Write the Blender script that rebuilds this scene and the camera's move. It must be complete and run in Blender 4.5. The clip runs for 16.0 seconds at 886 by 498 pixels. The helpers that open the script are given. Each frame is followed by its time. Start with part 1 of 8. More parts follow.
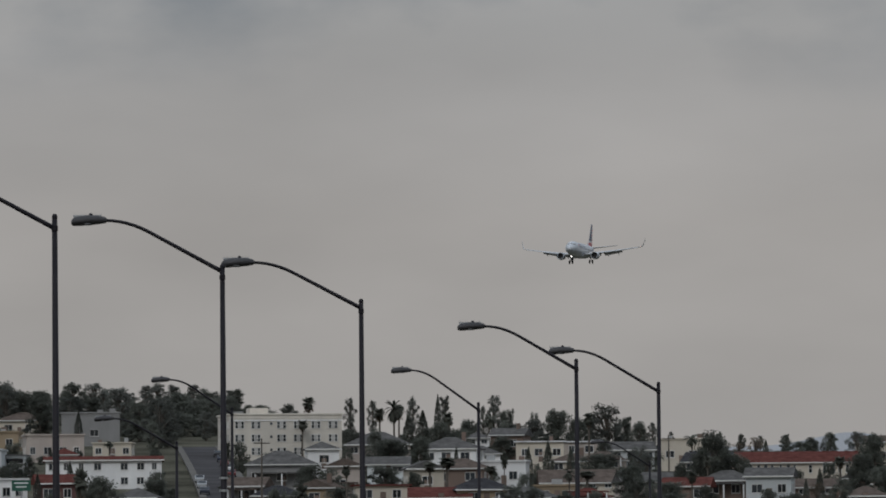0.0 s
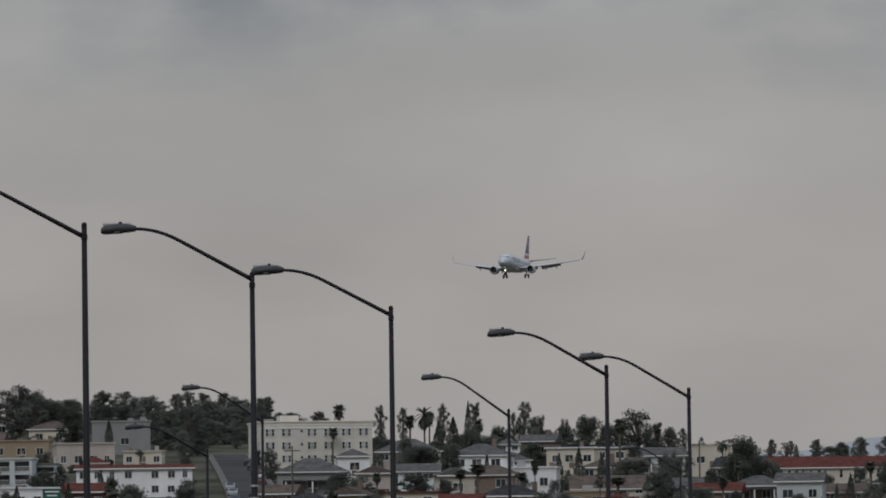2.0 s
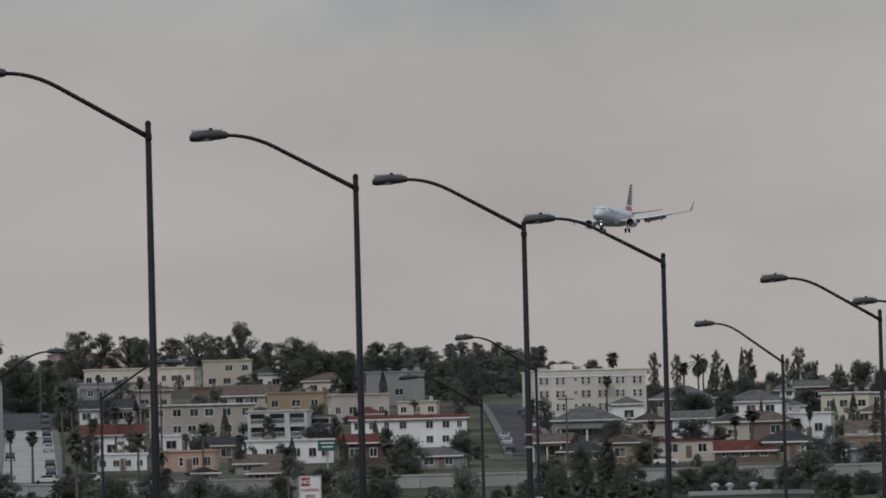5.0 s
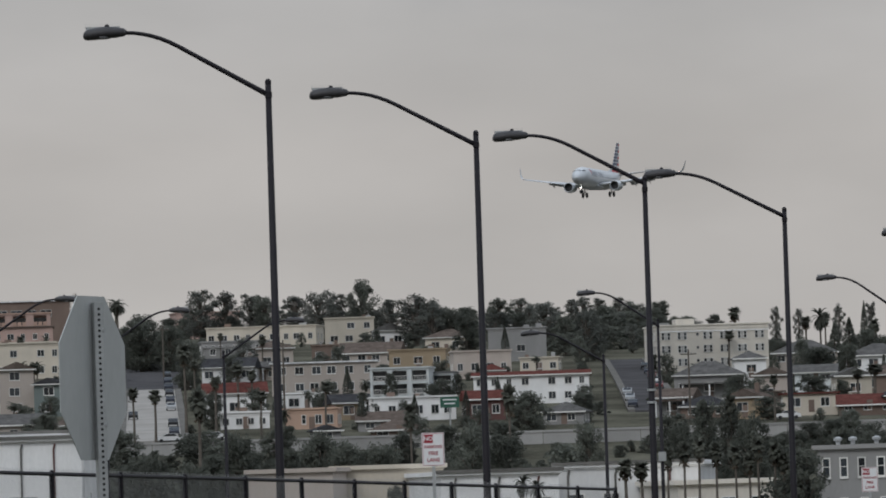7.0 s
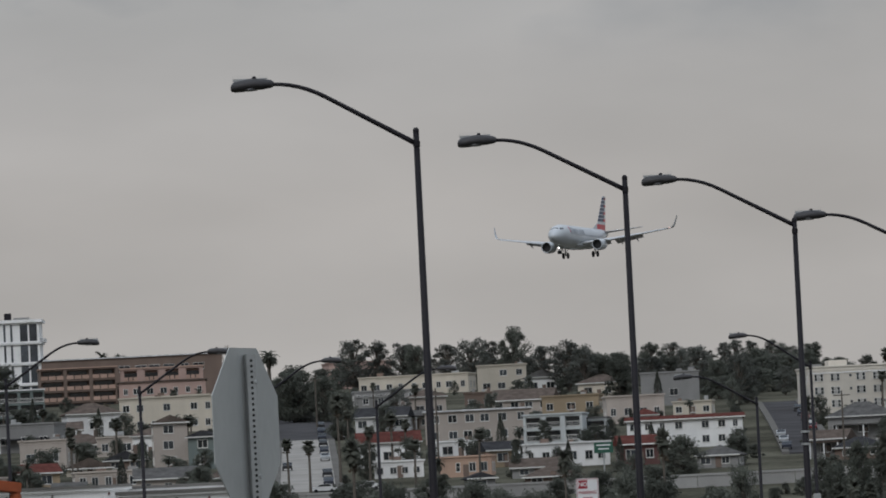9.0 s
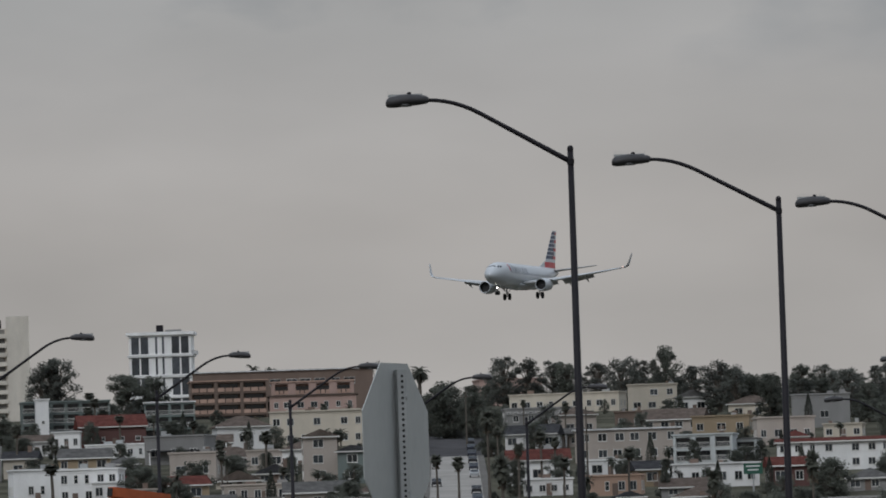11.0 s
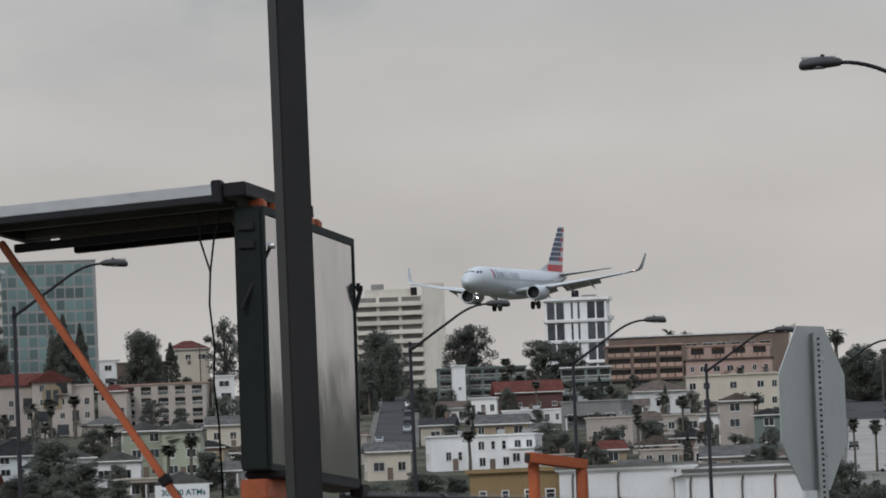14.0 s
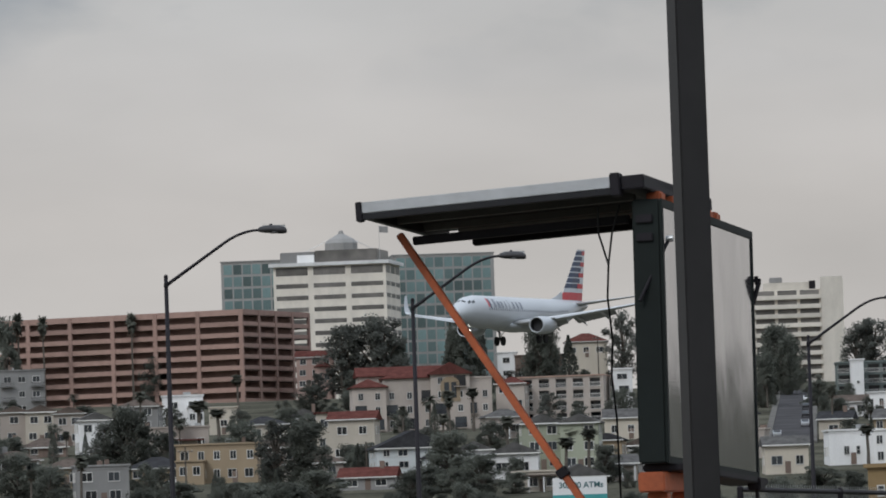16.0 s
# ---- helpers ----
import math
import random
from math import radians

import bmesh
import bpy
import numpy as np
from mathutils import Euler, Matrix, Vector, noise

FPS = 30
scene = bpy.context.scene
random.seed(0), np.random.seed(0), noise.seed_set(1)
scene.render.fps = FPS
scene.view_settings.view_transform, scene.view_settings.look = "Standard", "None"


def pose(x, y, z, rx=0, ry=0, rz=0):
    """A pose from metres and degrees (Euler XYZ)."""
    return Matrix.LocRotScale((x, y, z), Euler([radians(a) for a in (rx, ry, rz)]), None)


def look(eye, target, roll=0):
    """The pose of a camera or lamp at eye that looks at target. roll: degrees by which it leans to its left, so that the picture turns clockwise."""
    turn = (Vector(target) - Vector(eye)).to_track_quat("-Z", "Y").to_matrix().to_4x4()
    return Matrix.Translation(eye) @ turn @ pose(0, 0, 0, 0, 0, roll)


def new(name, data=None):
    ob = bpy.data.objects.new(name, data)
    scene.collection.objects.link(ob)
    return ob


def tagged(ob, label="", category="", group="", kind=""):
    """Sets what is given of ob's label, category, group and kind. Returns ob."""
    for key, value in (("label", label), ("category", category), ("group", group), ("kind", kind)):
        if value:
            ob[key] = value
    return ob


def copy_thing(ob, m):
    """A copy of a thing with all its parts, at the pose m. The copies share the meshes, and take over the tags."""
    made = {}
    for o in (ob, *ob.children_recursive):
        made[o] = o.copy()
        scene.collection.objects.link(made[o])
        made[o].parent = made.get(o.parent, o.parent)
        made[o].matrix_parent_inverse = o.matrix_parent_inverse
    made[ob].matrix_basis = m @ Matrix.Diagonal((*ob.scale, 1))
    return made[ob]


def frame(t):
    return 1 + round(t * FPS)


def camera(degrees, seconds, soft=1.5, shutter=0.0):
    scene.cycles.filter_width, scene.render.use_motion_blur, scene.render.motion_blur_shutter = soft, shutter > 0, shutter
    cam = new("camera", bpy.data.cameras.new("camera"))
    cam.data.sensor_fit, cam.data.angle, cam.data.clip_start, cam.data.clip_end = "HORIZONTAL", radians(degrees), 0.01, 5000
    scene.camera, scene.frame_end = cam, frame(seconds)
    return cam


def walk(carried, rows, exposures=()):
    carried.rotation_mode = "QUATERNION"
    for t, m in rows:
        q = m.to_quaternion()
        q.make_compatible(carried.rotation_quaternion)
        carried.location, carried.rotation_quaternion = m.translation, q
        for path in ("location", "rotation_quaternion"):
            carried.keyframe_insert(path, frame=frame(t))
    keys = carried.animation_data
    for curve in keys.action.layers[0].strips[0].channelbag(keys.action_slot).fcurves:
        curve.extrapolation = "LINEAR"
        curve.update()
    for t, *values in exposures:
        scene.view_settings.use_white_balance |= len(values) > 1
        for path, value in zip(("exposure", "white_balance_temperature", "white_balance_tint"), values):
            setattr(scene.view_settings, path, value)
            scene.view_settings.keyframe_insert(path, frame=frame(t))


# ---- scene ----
# All places are given as a bearing (degrees clockwise from +Y), a distance and a height.
EYE = (0.0, 0.0, 2.0)
cam = camera(8.153, 16.0, soft=1.8)


def aim(bearing, up, roll):
    b, u = radians(bearing), radians(up)
    t = (EYE[0] + 100 * math.cos(u) * math.sin(b), EYE[1] + 100 * math.cos(u) * math.cos(b), EYE[2] + 100 * math.sin(u))
    return look(EYE, t, roll)


walk(cam, [(t, aim(b, u, r)) for t, b, u, r in (
    (0.0, 0.000, 2.912, -0.51),
    (0.5, -0.058, 2.926, -0.58),
    (1.0, -0.129, 2.901, -0.56),
    (1.5, -0.205, 2.914, -0.61),
    (2.0, -0.272, 2.977, -0.78),
    (2.5, -0.442, 3.036, -0.82),
    (3.0, -0.710, 2.990, -0.89),
    (3.5, -1.875, 2.538, -0.98),
    (4.0, -2.401, 2.512, -1.12),
    (4.2, -2.578, 2.488, -1.23),
    (6.3, -2.999, 2.668, -1.66),
    (6.5, -3.402, 2.337, -1.74),
    (7.0, -3.915, 2.178, -1.84),
    (7.5, -4.300, 2.402, -1.97),
    (8.0, -4.404, 2.571, -1.92),
    (8.2, -4.563, 2.597, -2.20),
    (10.3, -6.159, 2.757, -2.39),
    (10.5, -6.263, 2.792, -2.01),
    (11.0, -6.685, 2.882, -1.90),
    (11.5, -7.196, 2.965, -2.21),
    (12.0, -7.604, 3.064, -1.86),
    (12.5, -8.191, 2.656, -1.98),
    (13.0, -8.896, 2.603, -2.14),
    (13.5, -9.996, 2.455, -2.53),
    (14.0, -10.520, 2.695, -2.31),
    (14.5, -11.167, 2.746, -2.11),
    (15.0, -12.312, 2.750, -2.13),
    (15.5, -12.666, 2.918, -1.97),
    (16.0, -14.193, 2.766, -1.99),
)], exposures=((0.0, -0.18), (1.0, -0.15), (2.5, -0.18), (3.0, -0.2), (3.5, -0.08), (4.2, 0.06), (6.3, -0.05), (6.5, 0.0), (7.0, 0.22), (7.5, 0.3), (8.2, 0.17), (10.3, 0.04), (11.5, -0.04), (12.0, 0.03), (12.5, -0.12), (13.0, 0.22), (13.5, 0.3), (14.0, 0.38), (14.5, 0.44), (15.0, 0.55), (15.5, 0.47), (16.0, 0.45)))

# ---- sky and light: a bright overcast day ----
SUN_UP, SUN_BEARING = 42, 200
world = bpy.data.worlds.new("overcast_sky")
scene.world = world
world.use_nodes = True
wn, wl = world.node_tree.nodes, world.node_tree.links
wn.clear()
w_out = wn.new("ShaderNodeOutputWorld")
w_bg = wn.new("ShaderNodeBackground")
w_sky = wn.new("ShaderNodeTexSky")
w_sky.sky_type, w_sky.sun_disc = "NISHITA", False
w_sky.sun_elevation, w_sky.sun_rotation = radians(SUN_UP), radians(SUN_BEARING)
w_co = wn.new("ShaderNodeTexCoord")
w_map = wn.new("ShaderNodeMapping")
w_map.inputs["Scale"].default_value = (1, 1, 2.6)
w_noise = wn.new("ShaderNodeTexNoise")
w_noise.inputs["Scale"].default_value, w_noise.inputs["Detail"].default_value = 13, 5
w_noise.inputs["Roughness"].default_value = 0.45
w_sep = wn.new("ShaderNodeSeparateXYZ")
w_grad = wn.new("ShaderNodeValToRGB")
# height in the sky: level brightness low down, brighter towards the zenith
e = w_grad.color_ramp.elements
e[0].position, e[0].color = 0.0, (0.378, 0.366, 0.362, 1)
e[1].position, e[1].color = 1.0, (0.92, 1.01, 1.14, 1)
for p, c in ((0.055, (0.373, 0.354, 0.344, 1)), (0.078, (0.367, 0.356, 0.352, 1)), (0.10, (0.345, 0.348, 0.35, 1)), (0.3, (0.475, 0.505, 0.545, 1))):
    n = e.new(p)
    n.color = c
w_amp = wn.new("ShaderNodeMapRange")
w_amp.inputs["From Min"].default_value, w_amp.inputs["From Max"].default_value = 0.25, 0.75
w_amp.inputs["To Min"].default_value, w_amp.inputs["To Max"].default_value = 0.86, 1.12
# darker, bluer cloud patches higher up
w_map2 = wn.new("ShaderNodeMapping")
w_map2.inputs["Scale"].default_value = (1, 1, 2.0)
w_patch = wn.new("ShaderNodeTexNoise")
w_patch.inputs["Scale"].default_value, w_patch.inputs["Detail"].default_value = 17, 6
w_patch.inputs["Roughness"].default_value = 0.5
w_cut = wn.new("ShaderNodeMapRange")
w_cut.inputs["From Min"].default_value, w_cut.inputs["From Max"].default_value = 0.46, 0.62
w_high = wn.new("ShaderNodeMapRange")
w_high.inputs["From Min"].default_value, w_high.inputs["From Max"].default_value = 0.072, 0.094
w_both = wn.new("ShaderNodeMath")
w_both.operation = "MULTIPLY"
w_cloud = wn.new("ShaderNodeMix")
w_cloud.data_type, w_cloud.blend_type = "RGBA", "MULTIPLY"
w_cloud.inputs["B"].default_value = (0.62, 0.67, 0.73, 1)
w_mul = wn.new("ShaderNodeMix")
w_mul.data_type, w_mul.blend_type = "RGBA", "MULTIPLY"
w_mul.inputs["Factor"].default_value = 1.0
w_mix = wn.new("ShaderNodeMix")
w_mix.data_type = "RGBA"
w_mix.inputs["Factor"].default_value = 0.004
wl.new(w_co.outputs["Generated"], w_sep.inputs[0])
wl.new(w_sep.outputs["Z"], w_grad.inputs["Fac"])
wl.new(w_co.outputs["Generated"], w_map.inputs["Vector"])
wl.new(w_map.outputs["Vector"], w_noise.inputs["Vector"])
wl.new(w_noise.outputs["Fac"], w_amp.inputs["Value"])
wl.new(w_grad.outputs["Color"], w_mul.inputs["A"])
wl.new(w_amp.outputs["Result"], w_mul.inputs["B"])
wl.new(w_co.outputs["Generated"], w_map2.inputs["Vector"])
wl.new(w_map2.outputs["Vector"], w_patch.inputs["Vector"])
wl.new(w_patch.outputs["Fac"], w_cut.inputs["Value"])
wl.new(w_sep.outputs["Z"], w_high.inputs["Value"])
wl.new(w_cut.outputs["Result"], w_both.inputs[0])
wl.new(w_high.outputs["Result"], w_both.inputs[1])
wl.new(w_both.outputs[0], w_cloud.inputs["Factor"])
wl.new(w_mul.outputs["Result"], w_cloud.inputs["A"])
wl.new(w_cloud.outputs["Result"], w_mix.inputs["A"])
wl.new(w_sky.outputs["Color"], w_mix.inputs["B"])
wl.new(w_mix.outputs["Result"], w_bg.inputs["Color"])
w_bg.inputs["Strength"].default_value = 1.0
wl.new(w_bg.outputs["Background"], w_out.inputs["Surface"])

sun = new("sun", bpy.data.lights.new("sun", "SUN"))
sun.data.energy, sun.data.angle, sun.data.color = 0.75, radians(18), (1.0, 1.0, 0.99)
sb, su = radians(SUN_BEARING), radians(SUN_UP)
sun.matrix_world = look((math.sin(sb) * math.cos(su) * 50, math.cos(sb) * math.cos(su) * 50, math.sin(su) * 50), (0, 0, 0))


# ---- materials ----
def mat(name, color, rough=0.7, metal=0.0, vary=0.25, scale=1.2, grain=14.0, bump=0.15, emit=0.0, spread=0.0, streak=1.0, gloss=0.5):
    """A procedural surface: base colour with broad stains and fine grain, relief, and some change from object to object."""
    m = bpy.data.materials.new(name)
    m.use_nodes = True
    n, l = m.node_tree.nodes, m.node_tree.links
    b = n["Principled BSDF"]
    b.inputs["Roughness"].default_value, b.inputs["Metallic"].default_value = rough, metal
    b.inputs["Specular IOR Level"].default_value = gloss
    co = n.new("ShaderNodeTexCoord")
    mp = n.new("ShaderNodeMapping")
    mp.inputs["Scale"].default_value = (1, 1, streak)
    l.new(co.outputs["Object"], mp.inputs["Vector"])
    big, fine = n.new("ShaderNodeTexNoise"), n.new("ShaderNodeTexNoise")
    big.inputs["Scale"].default_value, big.inputs["Detail"].default_value = scale, 4
    fine.inputs["Scale"].default_value, fine.inputs["Detail"].default_value = grain, 3
    l.new(mp.outputs["Vector"], big.inputs["Vector"])
    l.new(mp.outputs["Vector"], fine.inputs["Vector"])
    add = n.new("ShaderNodeMath")
    add.operation = "MULTIPLY_ADD"
    add.inputs[1].default_value = 0.45
    l.new(fine.outputs["Fac"], add.inputs[0])
    l.new(big.outputs["Fac"], add.inputs[2])
    rng = n.new("ShaderNodeMapRange")
    rng.inputs["From Min"].default_value, rng.inputs["From Max"].default_value = 0.45, 1.0
    rng.inputs["To Min"].default_value, rng.inputs["To Max"].default_value = 1 - vary, 1 + vary
    l.new(add.outputs[0], rng.inputs["Value"])
    info = n.new("ShaderNodeObjectInfo")
    obr = n.new("ShaderNodeMapRange")
    obr.inputs["To Min"].default_value, obr.inputs["To Max"].default_value = 1 - spread, 1 + spread
    l.new(info.outputs["Random"], obr.inputs["Value"])
    k = n.new("ShaderNodeMath")
    k.operation = "MULTIPLY"
    l.new(rng.outputs[0], k.inputs[0])
    l.new(obr.outputs[0], k.inputs[1])
    mix = n.new("ShaderNodeMix")
    mix.data_type, mix.blend_type = "RGBA", "MULTIPLY"
    mix.inputs["Factor"].default_value = 1.0
    mix.inputs["A"].default_value = (*color, 1)
    l.new(k.outputs[0], mix.inputs["B"])
    l.new(mix.outputs["Result"], b.inputs["Base Color"])
    if bump:
        bp = n.new("ShaderNodeBump")
        bp.inputs["Strength"].default_value = bump
        bp.inputs["Distance"].default_value = 0.02
        l.new(fine.outputs["Fac"], bp.inputs["Height"])
        l.new(bp.outputs["Normal"], b.inputs["Normal"])
    if emit:
        b.inputs["Emission Color"].default_value = (1, 0.97, 0.9, 1)
        b.inputs["Emission Strength"].default_value = emit
    return m


WALLS = {k: mat("stucco_" + k, c, 0.85, vary=0.12, scale=0.35, grain=5, streak=0.4, spread=0.14) for k, c in (
    ("white", (0.72, 0.715, 0.705)), ("ivory", (0.62, 0.575, 0.505)), ("cream", (0.5, 0.45, 0.375)), ("beige", (0.4, 0.35, 0.31)), ("tan", (0.302, 0.233, 0.155)),
    ("pink", (0.420, 0.296, 0.257)), ("peach", (0.462, 0.315, 0.238)), ("grey", (0.24, 0.236, 0.23)), ("blue", (0.5, 0.525, 0.525)),
    ("teal", (0.15, 0.18, 0.172)), ("green", (0.34, 0.36, 0.275)), ("redbrown", (0.115, 0.056, 0.05)), ("brown", (0.168, 0.122, 0.099)),
    ("dark_trim", (0.12, 0.12, 0.118)), ("peach_dull", (0.4, 0.27, 0.215)), ("ochre", (0.27, 0.185, 0.09)), ("terracotta", (0.33, 0.215, 0.178)), ("concrete", (0.302, 0.296, 0.284)), ("yellow", (0.504, 0.444, 0.232)))}
ROOFS = {k: mat("roof_" + k, c, 0.9, vary=0.35, scale=0.8, grain=9, bump=0.4, gloss=0.0) for k, c in (
    ("grey", (0.101, 0.098, 0.095)), ("brown", (0.109, 0.088, 0.076)), ("red", (0.105, 0.042, 0.036)), ("white", (0.588, 0.588, 0.588)), ("dark", (0.047, 0.047, 0.050)))}
GLASS = mat("window_glass", (0.03, 0.035, 0.04), 0.12, vary=0.4, scale=0.4, bump=0, spread=0.6)
TEALGLASS = mat("tinted_glass", (0.12, 0.185, 0.185), 0.1, vary=0.5, scale=0.15, bump=0, spread=0.5)
STRIPGLASS = mat("office_window_strip", (0.14, 0.13, 0.118), 0.4, vary=0.4, scale=0.25, bump=0, spread=0.35)
DIMGLASS = mat("tower_window", (0.06, 0.066, 0.075), 0.2, vary=0.4, scale=0.3, bump=0, spread=0.3)
FRAME = mat("window_trim", (0.6, 0.59, 0.56), 0.6, vary=0.1, spread=0.25)
DARK = mat("painted_steel_dark", (0.011, 0.009, 0.012), 0.6, gloss=0.25, vary=0.3, scale=2, bump=0.05)
BRONZE = mat("bronze_paint", (0.02, 0.0185, 0.0185), 0.5, gloss=0.35, vary=0.2, scale=3, bump=0.05)
GALV = mat("galvanised_steel", (0.42, 0.43, 0.43), 0.45, 0.7, vary=0.12, scale=6, grain=40)
def leafy(m):
    """Thin leaves let part of the light through."""
    n, l = m.node_tree.nodes, m.node_tree.links
    b, out = n["Principled BSDF"], n["Material Output"]
    src = b.inputs["Base Color"].links[0].from_socket
    tr, mx = n.new("ShaderNodeBsdfTranslucent"), n.new("ShaderNodeMixShader")
    mx.inputs["Fac"].default_value = 0.4
    # leaves turn outwards: the normal follows the crown more than the single leaf
    co, geo = n.new("ShaderNodeTexCoord"), n.new("ShaderNodeNewGeometry")
    off, nrm, wld, sm = n.new("ShaderNodeVectorMath"), n.new("ShaderNodeVectorMath"), n.new("ShaderNodeVectorTransform"), n.new("ShaderNodeMix")
    off.operation, nrm.operation = "SUBTRACT", "NORMALIZE"
    off.inputs[1].default_value = (0, 0, 1.0)
    wld.vector_type, wld.convert_from, wld.convert_to = "NORMAL", "OBJECT", "WORLD"
    sm.data_type = "VECTOR"
    sm.inputs["Factor"].default_value = 0.65
    l.new(co.outputs["Object"], off.inputs[0])
    l.new(off.outputs[0], nrm.inputs[0])
    l.new(nrm.outputs[0], wld.inputs[0])
    l.new(geo.outputs["Normal"], sm.inputs[4])
    l.new(wld.outputs[0], sm.inputs[5])
    l.new(sm.outputs[1], b.inputs["Normal"])
    l.new(src, tr.inputs["Color"])
    l.new(b.outputs[0], mx.inputs[1])
    l.new(tr.outputs[0], mx.inputs[2])
    l.new(mx.outputs[0], out.inputs["Surface"])
    return m


LEAF = {k: leafy(mat("leaves_" + k, c, 0.9, vary=0.35, scale=0.35, grain=2, bump=0, spread=0.3, gloss=0.15)) for k, c in (
    ("dark", (0.113, 0.12, 0.1)), ("grey", (0.12, 0.125, 0.11)), ("palm", (0.105, 0.108, 0.088)), ("dry", (0.13, 0.105, 0.078)))}
BARK = mat("bark", (0.1, 0.085, 0.07), 0.9, vary=0.35, scale=2, grain=10, bump=0.6)
STREET = mat("street_asphalt_worn", (0.072, 0.07, 0.072), 0.9, vary=0.25, scale=0.1, grain=6, bump=0.3, gloss=0.0)
ROADWAY = mat("pale_concrete_roadway", (0.3, 0.285, 0.265), 0.9, vary=0.2, scale=0.12, grain=5, bump=0.3, gloss=0.0)
GROUND = mat("dry_earth_and_scrub", (0.085, 0.082, 0.064), 0.95, vary=0.55, scale=0.05, grain=0.8, bump=0.5, gloss=0.0)
CONC = WALLS["concrete"]
PAVING = mat("old_concrete_paving", (0.14, 0.134, 0.125), 0.9, vary=0.25, scale=0.3, grain=4, gloss=0.0)


# ---- mesh helpers ----
def part(name, bm, material, parent=None, label="", smooth=False):
    me = bpy.data.meshes.new(name)
    bmesh.ops.recalc_face_normals(bm, faces=bm.faces)
    bm.to_mesh(me)
    bm.free()
    me.materials.append(material)
    if smooth:
        me.polygons.foreach_set("use_smooth", [True] * len(me.polygons))
    ob = new(name, me)
    ob.parent = parent
    if label:
        tagged(ob, label)
    return ob


def share(name, ob_or_me, material, parent, m):
    """A part that shares a mesh with others alike."""
    ob = new(name, ob_or_me)
    ob.parent = parent
    ob.matrix_basis = m
    return ob


def empty(name, m, label, category, group="", kind=""):
    ob = new(name)
    ob.empty_display_size = 0.2
    ob.matrix_world = m
    ob.matrix_basis = m
    return tagged(ob, label, category, group, kind)


def box(bm, x0, x1, y0, y1, z0, z1, bevel=0.0, m=None):
    v = bmesh.ops.create_cube(bm, size=1)["verts"]
    for p in v:
        p.co = Vector((x0 + (p.co.x + 0.5) * (x1 - x0), y0 + (p.co.y + 0.5) * (y1 - y0), z0 + (p.co.z + 0.5) * (z1 - z0)))
    if m:
        bmesh.ops.transform(bm, matrix=m, verts=v)
    if bevel:
        bmesh.ops.bevel(bm, geom=list({q for p in v for q in p.link_edges}), offset=bevel, segments=2, affect="EDGES")
    return v


def boxed(*a, **k):
    bm = bmesh.new()
    box(bm, *a, **k)
    return bm


def lattice(xs, zs, hole, y0, y1):
    """One connected frame: a grid of cells, solid but for the holes, with thickness."""
    bm = bmesh.new()
    v = [[bm.verts.new((x, y0, z)) for z in zs] for x in xs]
    for i in range(len(xs) - 1):
        for j in range(len(zs) - 1):
            if not hole(i, j):
                bm.faces.new((v[i][j], v[i + 1][j], v[i + 1][j + 1], v[i][j + 1]))
    bmesh.ops.delete(bm, geom=[p for p in bm.verts if not p.link_faces], context="VERTS")
    ret = bmesh.ops.extrude_face_region(bm, geom=bm.faces[:])
    bmesh.ops.translate(bm, vec=(0, y1 - y0, 0), verts=[p for p in ret["geom"] if isinstance(p, bmesh.types.BMVert)])
    bmesh.ops.recalc_face_normals(bm, faces=bm.faces)
    return bm


def tube(bm, pts, radii, n=10, squash=None):
    """A round tube through points, with a radius at each."""
    rings = []
    for i, p in enumerate(pts):
        p = Vector(p)
        d = (Vector(pts[min(i + 1, len(pts) - 1)]) - Vector(pts[max(i - 1, 0)])).normalized()
        a = d.cross(Vector((0, 1, 0)) if abs(d.y) < 0.9 else Vector((1, 0, 0))).normalized()
        b = d.cross(a)
        r = radii[i] if isinstance(radii, (list, tuple)) else radii
        rings.append([bm.verts.new(p + (a * math.cos(2 * math.pi * k / n) + b * math.sin(2 * math.pi * k / n)) * r) for k in range(n)])
    skin(bm, rings)
    return rings


def skin(bm, rings, caps=True):
    n = len(rings[0])
    for r0, r1 in zip(rings, rings[1:]):
        for k in range(n):
            bm.faces.new((r0[k], r0[(k + 1) % n], r1[(k + 1) % n], r1[k]))
    if caps:
        bm.faces.new(rings[0][::-1])
        bm.faces.new(rings[-1])


def tubed(pts, radii, n=10):
    bm = bmesh.new()
    tube(bm, pts, radii, n)
    return bm


def spot(bearing, dist, z, turn=0.0):
    """The pose at a bearing, distance and height, its -Y side facing the viewer, then turned."""
    b = radians(bearing)
    return pose(dist * math.sin(b), dist * math.cos(b), z, 0, 0, -bearing + turn)


def hill(dist, bearing=0.0):
    """Height of the ground: flat, then a slope that is higher towards the towers and lower away from them."""
    k = float(np.interp(bearing, (-1.9, -0.9, 0.6, 1.5, 4, 7, 10), (1.0, 0.8, 0.74, 0.7, 0.62, 0.7, 1.0)))
    z = float(np.interp(dist, (0, 110, 200, 400, 864, 945, 1026, 1690, 2160, 5000), (0, 0, -1.3, -2, -2, 2, 10, 43.9, 48, 60)))
    return z if z < 10 else 10 + (z - 10) * k


